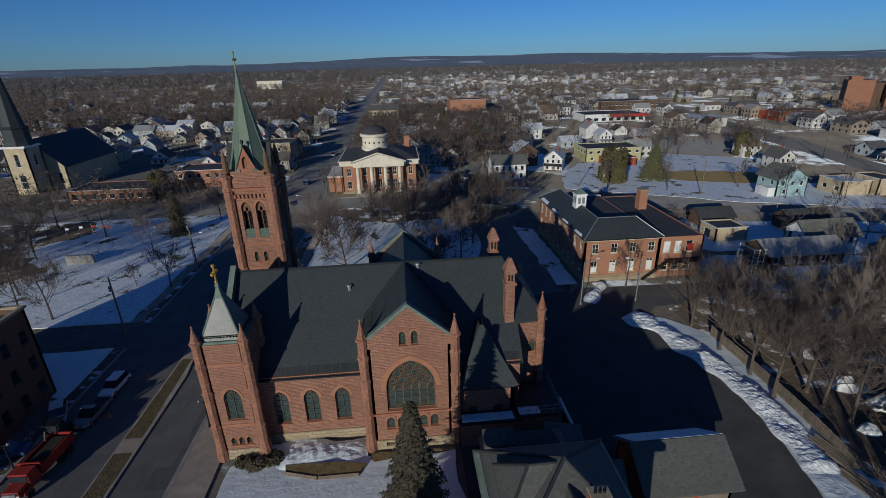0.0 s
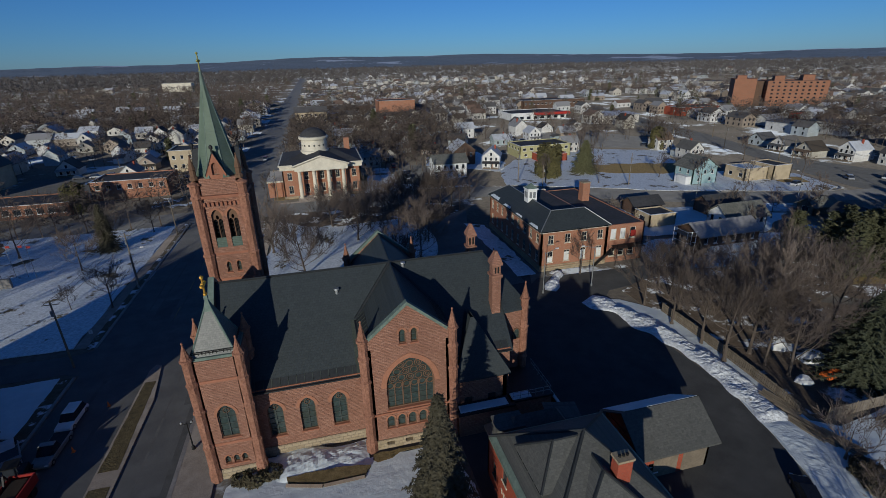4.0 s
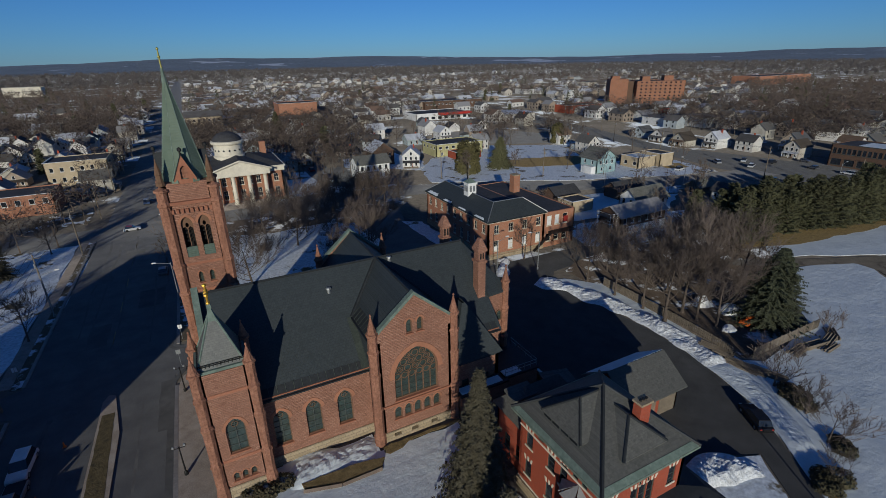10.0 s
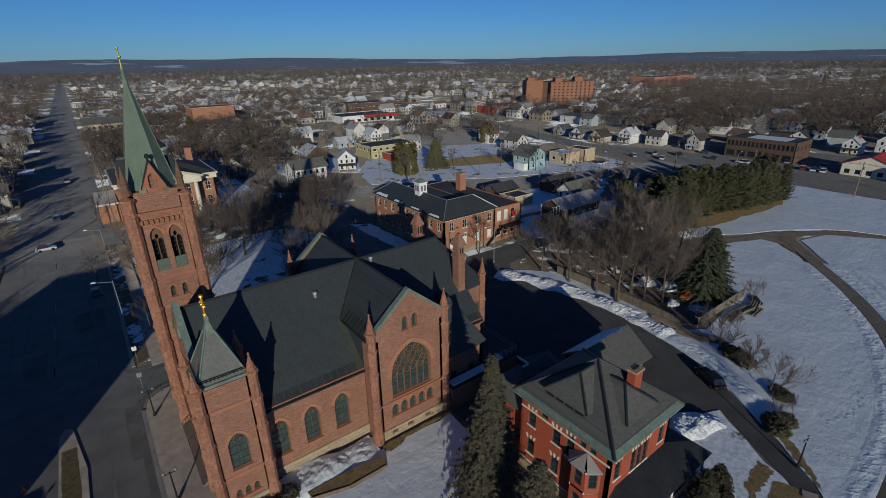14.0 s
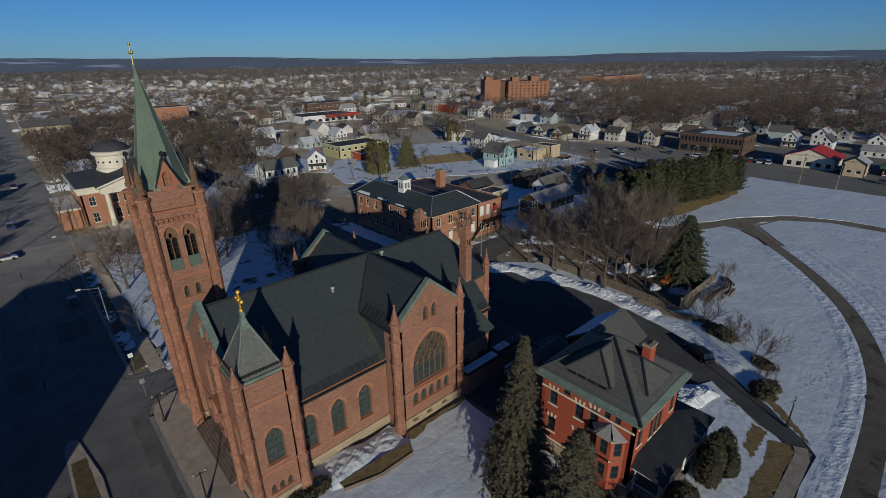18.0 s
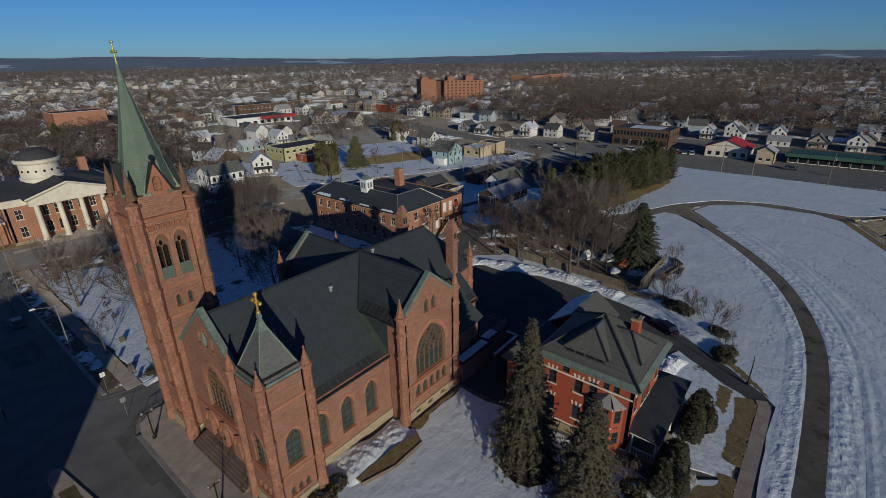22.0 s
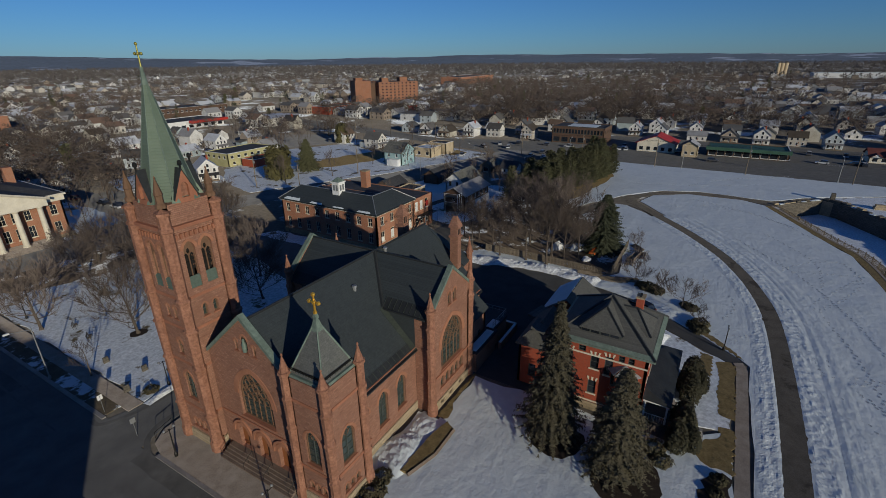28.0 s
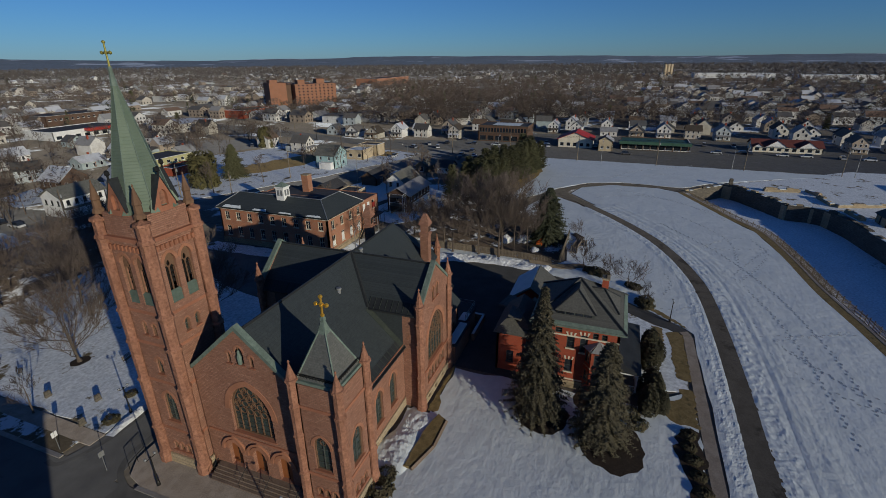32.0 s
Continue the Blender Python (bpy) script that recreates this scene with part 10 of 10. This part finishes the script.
# canal edge: coping, sloping bank, picket fence below it and old lock walls beyond
EDGE = [(121, 1.3), (108.4, -3.9), (95.2, -9.3), (85, -14), (68.9, -16.1), (53.5, -17), (43.3, -18.2), (35.4, -19.3), (10, -21.4), (-58, -23.9)]
edge = spline(EDGE, 5)


def beside(line, off, z):
    out = []
    for i, p in enumerate(line):
        d = (Vector(line[min(i + 1, len(line) - 1)]) - Vector(line[max(i - 1, 0)])).normalized()
        out.append((p[0] - d.y * off, p[1] + d.x * off, z))
    return out


strip("grass_canal", [(p[0], p[1]) for p in beside(EDGE, -0.95, 0)], 1.9, 0.072, GRASS, "brown grass edge above the canal wall")
strip("canal_coping", EDGE, 0.45, 0.12, CONC, "pale stone coping along the canal", 0.3)
rowsb = [beside(edge, 0.2, 0.05), beside(edge, 1.2, -1.0), beside(edge, 2.6, -1.7), beside(edge, 3.0, -5.7)]
V, F = [p for r in rowsb for p in r], []
n_ = len(edge)
for j in range(3):
    for i in range(n_ - 1):
        F.append((j * n_ + i, (j + 1) * n_ + i, (j + 1) * n_ + i + 1, j * n_ + i + 1))
whole("canal_bank", V, F, DARK_SHADED_ROCK, "dark sloping stone bank of the canal", "bank", "structure")
rail = thing("canal_fence", 68.9, -17.4, -1.2, "weathered picket fence on the canal bank", "fence")
pts = []
fl_ = [Vector(p) for p in beside(edge, 2.1, -1.55)]
for a, b in zip(fl_, fl_[1:]):
    n = max(1, round((b - a).length / 2.4))
    pts += [a.lerp(b, i / n) for i in range(n)]
pick = B()
for a, b in zip(pts, pts[1:]):
    part("post", bar(B(), a, a + Vector((0, 0, 2.0)), 0.09, 4), WOOD, rail)
    for z in (0.4, 1.5):
        part("rail", bar(B(), a + Vector((0, 0, z)), b + Vector((0, 0, z)), 0.045, 4), WOOD, rail)
    m_ = max(3, int((b - a).length / 0.26))
    for k in range(1, m_):
        p = a.lerp(b, k / m_)
        bar(pick, p, p + Vector((0, 0, 1.75)), 0.05, 4)
tagged(part("picket_infill", pick, WOOD, rail), "close row of weathered pickets", "", "", "stuff")


def lock_wall(a, b, th, z0, z1, mat, label, seed):
    """A length of old masonry with a broken top course of blocks."""
    rg = random.Random(seed)
    a, b = Vector(a), Vector(b)
    d = (b - a).normalized()
    nn = Vector((-d.y, d.x)) * th / 2
    e = thing("lock_wall", *((a + b) / 2), 0, label, "wall", "", "structure")
    q = [a + nn, b + nn, b - nn, a - nn]
    bm = B()
    hexa(bm, [(v.x, v.y, z0) for v in q[::-1]] + [(v.x, v.y, z1) for v in q[::-1]])
    bmesh.ops.recalc_face_normals(bm, faces=bm.faces)
    part("masonry", bm, mat, e)
    s, ln = 0.3, (b - a).length
    while s < ln - 1.0:
        w = rg.uniform(1.0, 2.6)
        if rg.random() < 0.6:
            c0, c1 = a + d * s, a + d * min(s + w, ln)
            k0, k1 = nn * rg.uniform(0.5, 0.95), nn * rg.uniform(0.1, 0.9)
            qq = [c0 + k0, c1 + k0, c1 - k1, c0 - k1]
            bm = B()
            h = z1 + rg.uniform(0.2, 0.55)
            hexa(bm, [(v.x, v.y, z1 - 0.02) for v in qq[::-1]] + [(v.x, v.y, h + rg.uniform(-0.05, 0.05)) for v in qq[::-1]])
            bmesh.ops.recalc_face_normals(bm, faces=bm.faces)
            part("coping_block", bm, mat if rg.random() < 0.5 else FOUND, e)
        else:
            c0, c1 = a + d * s, a + d * min(s + w, ln)
            qq = [c0 + nn * 0.9, c1 + nn * 0.9, c1 - nn * 0.9, c0 - nn * 0.9]
            bm = B()
            hexa(bm, [(v.x, v.y, z1 - 0.02) for v in qq[::-1]] + [(v.x * 0.97 + (c0.x + c1.x) * 0.015, v.y * 0.97 + (c0.y + c1.y) * 0.015, z1 + 0.14) for v in qq[::-1]])
            bmesh.ops.recalc_face_normals(bm, faces=bm.faces)
            part("snow_cap", bm, SNOW, e)
        s += w + rg.uniform(0.0, 0.5)


# Shade and sun set by colour: dark stone far walls, pale low walls.
OLDW = "old dark masonry lock wall with snow on top"
far_edge = [(136.6, -13), (133.5, -17.2), (122, -23.3), (115, -26.8), (114.2, -32.6), (112, -35.8), (102.4, -38.6), (82, -40.8), (48, -43.3), (18, -45.3)]
for i, (a, b) in enumerate(zip(far_edge, far_edge[1:])):
    lock_wall(a, b, 1.8, -5.8, 0.35, DARK_SHADED_ROCK, OLDW, 80 + i)
for i, (a, b) in enumerate((((131.7, -24), (133.4, -34.6)), ((134.8, -37), (129, -39)), ((117, -39.6), (121.5, -53)), ((117.5, -38.8), (127, -38)), ((104, -41.5), (112, -40.5)))):
    lock_wall(a, b, 1.4, 0, 0.9, FOUND, "low pale masonry wall of old canal works", 95 + i)
bm = B()
box(bm, 135.2, -15.4, 0.3, 136.4, -14.2, 2.6, 0.08)
solo("stone_pier", bm, DARK_SHADED_ROCK, 135.8, -14.8, 0.3, "squat dark stone marker on the lock wall", "pier")
lock_wall((122.6, 0.9), (136.2, -12.4), 1.0, -5.8, 0.1, DARK_SHADED_ROCK, "stone head wall closing the canal basin", 99)
hut = thing("pump_house", 102, -47, 0, "small pale hut with grey gable roof", "hut")
block(hut, 99, -50, 105, -44.5, 0, 2.6, FOUND, [("N", 2, 0.2, 1.0, 2.0)], 0.25, MULLION)
gable(hut, 99, -50, 105, -44.5, 2.6, 4.2, SLATE, FOUND, 0.4, "x")

# tracks and footprints pressed into the snow, pit shade put into their colour
def footprints(lines):
    rg = random.Random(15)
    V, F = [], []
    for ln_ in lines:
        pp = spline(ln_, 6)
        side = 1
        for a, b in zip(pp, pp[1:]):
            d = Vector(b) - Vector(a)
            n = max(1, int(d.length / 0.75))
            for i in range(n):
                side = -side
                dn = d.normalized()
                c = Vector(a) + d * i / n + Vector((-dn.y, dn.x)) * (0.16 * side + rg.uniform(-0.1, 0.1))
                b0 = len(V)
                m = 8
                for k in range(m):
                    t = math.tau * k / m
                    for rr, z in ((0.2, 0.062), (0.15, 0.1), (0.09, 0.064)):
                        V.append((c.x + (dn.x * math.cos(t) * 1.4 - dn.y * math.sin(t) * 0.8) * rr, c.y + (dn.y * math.cos(t) * 1.4 + dn.x * math.sin(t) * 0.8) * rr, z + (rg.uniform(-0.03, 0.03) if z > 0.1 else 0)))
                for k in range(m):
                    j = (k + 1) % m
                    for q in range(2):
                        F.append((b0 + k * 3 + q, b0 + j * 3 + q, b0 + j * 3 + q + 1, b0 + k * 3 + q + 1))
    whole("footprints", V, F, PACKED_SHADE, "trails of footprints across the snow, darkened for pit shade", "footprints", "stuff")


footprints([[(46, 2.4), (31.9, -0.2), (24, -2.4), (18.5, -4.8), (13.5, -12), (8, -20)], [(43.7, 1.4), (52, -3.5), (60, -8), (68.5, -11.3), (74, -11), (78.6, -8.6), (74, -2), (66, 3)], [(28.1, -3.8), (31, -9), (35.5, -16.2)], [(34, -1.2), (26, -4.4), (20, -8.6), (15.5, -14)],
            [(106, 28), (112, 18), (110, 8), (100, -4)], [(118, 22), (108, 4), (92, -7)], [(150, 2), (138, 22), (132, 44)], [(168, -6), (150, 16), (134, 26)], [(-2, 37), (-7, 33), (-9, 24), (-12, 16)], [(-14, 78.5), (-15.5, 86), (-12.8, 94), (-9, 106)],
            [(39.6, 12), (44, 10.4), (50, 11)], [(60, 1), (44, -4), (30, -6.4), (16, -7), (4, -6.8)], [(84, 10), (66, -1), (48, -7.5), (30, -10.5), (12, -11.5)],             [(28.2, -3.0), (24.6, -5.6), (21.2, -8.0), (16.9, -10.8), (10, -14.5)], [(52, -1.2), (62.2, -6.7), (73.1, -12.9)], [(28, 1.6), (31.1, -8.2), (34.9, -17)], [(68.3, -0.3), (70, -6), (72.3, -12.2)], [(92, 4), (80, -3), (72, -5), (60, -4)], [(32.3, 15.4), (34.7, 9.3), (37.5, 5.8)], [(-18, 38), (-12, 38.6), (-5, 37.4), (2, 38.4)], [(-16, 36), (-9, 35.2), (-3, 31)]])

# beds of mulch under the spruces and along the wall
for cx, cy, r, sd in ((-1.2, 28.2, 3.4, 31), (-3.6, 19.9, 4.2, 32), (8.5, 15.4, 1.6, 33), (16.9, 15.4, 2.2, 34), (-13.2, 95.8, 1.4, 35), (3.5, 23, 2.4, 36)):
    ring = [(cx + r * math.cos(k), cy + r * 0.9 * math.sin(k)) for k in (math.tau * i / 12 for i in range(12))]
    flat("garden_bed", ragged(ring, 0.4, 0.8, sd), 0.115, BED, "dark bare soil under an evergreen", 0.1)
flat("garden_bed", ragged([(-14.8, 41.4), (-8.9, 41.2), (-5.7, 40.6), (-6.4, 39.5), (-10.9, 39.5), (-14.6, 40.6)], 0.12, 0.6, 41), 0.44, GRASS, "raised brown bed before a snow drift", 0.4)
edg = thing("timber_edging", -12.5, 40.9, 0.1, "low weathered timber edging before a snow drift", "edging")
for x0, y0, x1, y1 in ((-14.8, 40.4, -11.0, 39.3), (-10.9, 39.3, -6.5, 39.3)):
    part("timber", bar(B(), (x0, y0, 0.28), (x1, y1, 0.28), 0.24, 4, None, math.pi / 4), STEP, edg)
flat("garden_bed", ragged([(-5.4, 41.5), (-4.9, 41.0), (-3.2, 41.2), (-2.2, 41.9), (4.8, 41.95), (4.8, 42.3), (-5.2, 42.3)], 0.15, 1.0, 38), 0.118, GRASS, "strip of dry grass along the foundation", 0.1)
flat("garden_bed", ragged([(-12, 10.1), (1.9, 10.1), (2.6, 11), (1, 12.4), (-2, 13), (-7.6, 12), (-12, 11.6)], 0.45, 0.7, 39), 0.126, BED, "dark bare hedge bed by the pavement", 0.1)
flat("garden_bed", ragged([(20.5, 12.9), (26.3, 12.9), (26.6, 14.6), (22, 14.2)], 0.18, 0.3, 40), 0.112, GRASS, "dry lawn showing through the snow", 0.1)

# stones, benches, monuments
for x, y in ((17.0, 13.6), (7.2, 13.6)):
    bm = B()
    box(bm, x - 0.45, y - 0.45, 0.05, x + 0.45, y + 0.45, 0.5, 0.05)
    box(bm, x - 0.3, y - 0.3, 0.5, x + 0.3, y + 0.3, 1.15, 0.06)
    solo("stone_plinth", bm, KERB, x, y, 0.05, "weathered stone planter plinth by the walk", "plinth", "walk plinths")


def bench(x, y, t):
    e = thing("park_bench", 0, 0, 0, "iron park bench with wooden slats in snow", "bench", "park benches")
    for i in range(4):
        boxpart(e, "seat_slat", WOOD, -0.8, -0.25 + 0.13 * i, 0.43, 0.8, -0.15 + 0.13 * i, 0.47)
    for i in range(3):
        boxpart(e, "back_slat", WOOD, -0.8, 0.27 + 0.03 * i, 0.58 + 0.15 * i, 0.8, 0.31 + 0.03 * i, 0.68 + 0.15 * i)
    for s in (-0.7, 0.7):
        part("leg", bar(B(), (s, -0.2, 0), (s, -0.2, 0.45), 0.03, 6), IRON, e)
        part("leg", bar(B(), (s, 0.2, 0), (s, 0.35, 1.0), 0.03, 6), IRON, e)
    e.location, e.rotation_euler = (x, y, 0.09), (0, 0, radians(t))


for x, y, t in ((-17.6, 107, 60), (-18.1, 101, 60), (-10.5, 89, 15), (-5.5, 95, 200)):
    bench(x, y, t)
for i, (x, y) in enumerate(((-20.2, 91.6), (-22.3, 81.8), (-18.4, 84.5))):
    bm = B()
    box(bm, x - 0.4, y - 0.22, 0.05, x + 0.4, y + 0.22, 1.0 + 0.1 * (i % 2), 0.06)
    bmesh.ops.bevel(bm, geom=bm.edges[:], offset=0.05, segments=1, affect="EDGES")
    solo("memorial_stone", bm, DARK_SHADED_ROCK, x, y, 0.05, "small dark memorial stone in the snow", "memorial", "park memorials")
mon = thing("flag_monument", -75, 108, 0, "grey memorial wall with a row of flagpoles", "monument")
boxpart(mon, "memorial_wall", KERB, -78.5, 107.6, 0.05, -72.5, 108.2, 2.2)
for x, y in ((-79.5, 112), (-77, 113), (-74.5, 113.5), (-72, 113), (-70, 112)):
    p = part("flagpole", bar(B(), (x, y, 0), (x, y, 8.0), 0.06, 6, 0.035), GALV, mon)
    boxpart(p, "flag", WHITE if x < -75 else REDPAINT, x + 0.04, y - 0.01, 7.0, x + 0.8, y + 0.01, 7.5)
for x, y in ((-38.6, 60.6), (-39.6, 52.6)):
    bm = B()
    box(bm, x - 0.2, y - 0.2, 0.0, x + 0.2, y + 0.2, 0.05)
    lathe(bm, x, y, [(0.15, 0.05), (0.05, 0.75)], 8)
    solo("traffic_cone", bm, ORANGE, x, y, 0.0, "orange traffic cone on the asphalt", "traffic cone", "traffic cones")
for x, y, c in ((-26.0, 80.2, WHITE), (-26.2, 72.2, GALV), (-46.8, 78.5, WHITE)):
    e = thing("street_sign", x, y, 0, "metal street sign on a thin post", "sign")
    part("post", bar(B(), (x, y, 0), (x, y, 2.7), 0.035, 6), GALV, e)
    part("plate", box(B(), x - 0.3, y - 0.02, 2.0, x + 0.3, y + 0.02, 2.7), c, e)
# handrails beside the church door ramp
bm = B()
e = thing("railing", -21.6, 69.6, 0.12, "black iron handrail on the forecourt", "railing")
part("handrail", bar(B(), (-25.4, 69.6, 1.1), (-23.0, 70.2, 1.1), 0.035, 6), IRON, e)
for x, y in ((-25.4, 69.6), (-24.2, 69.9), (-23.0, 70.2)):
    part("post", bar(B(), (x, y, 0.1), (x, y, 1.1), 0.03, 6), IRON, e)
# fence round the low yard beside the sacristy
for x0, y0, x1, y1 in ((12.4, 41.6, 18.6, 41.6), (18.6, 41.6, 18.6, 47.5)):
    e = thing("yard_wall", (x0 + x1) / 2, (y0 + y1) / 2, 0, "low stone yard wall with snow on top", "wall")
    a, b = Vector((x0, y0)), Vector((x1, y1))
    d = (b - a).normalized() * 0.0
    w = 0.22
    boxpart(e, "wall", STONE, min(x0, x1) - w, min(y0, y1) - w, 0, max(x0, x1) + w, max(y0, y1) + w, 1.3)
    boxpart(e, "snow_cap", SNOW, min(x0, x1) - w, min(y0, y1) - w, 1.3, max(x0, x1) + w, max(y0, y1) + w, 1.42, inset=0.06)
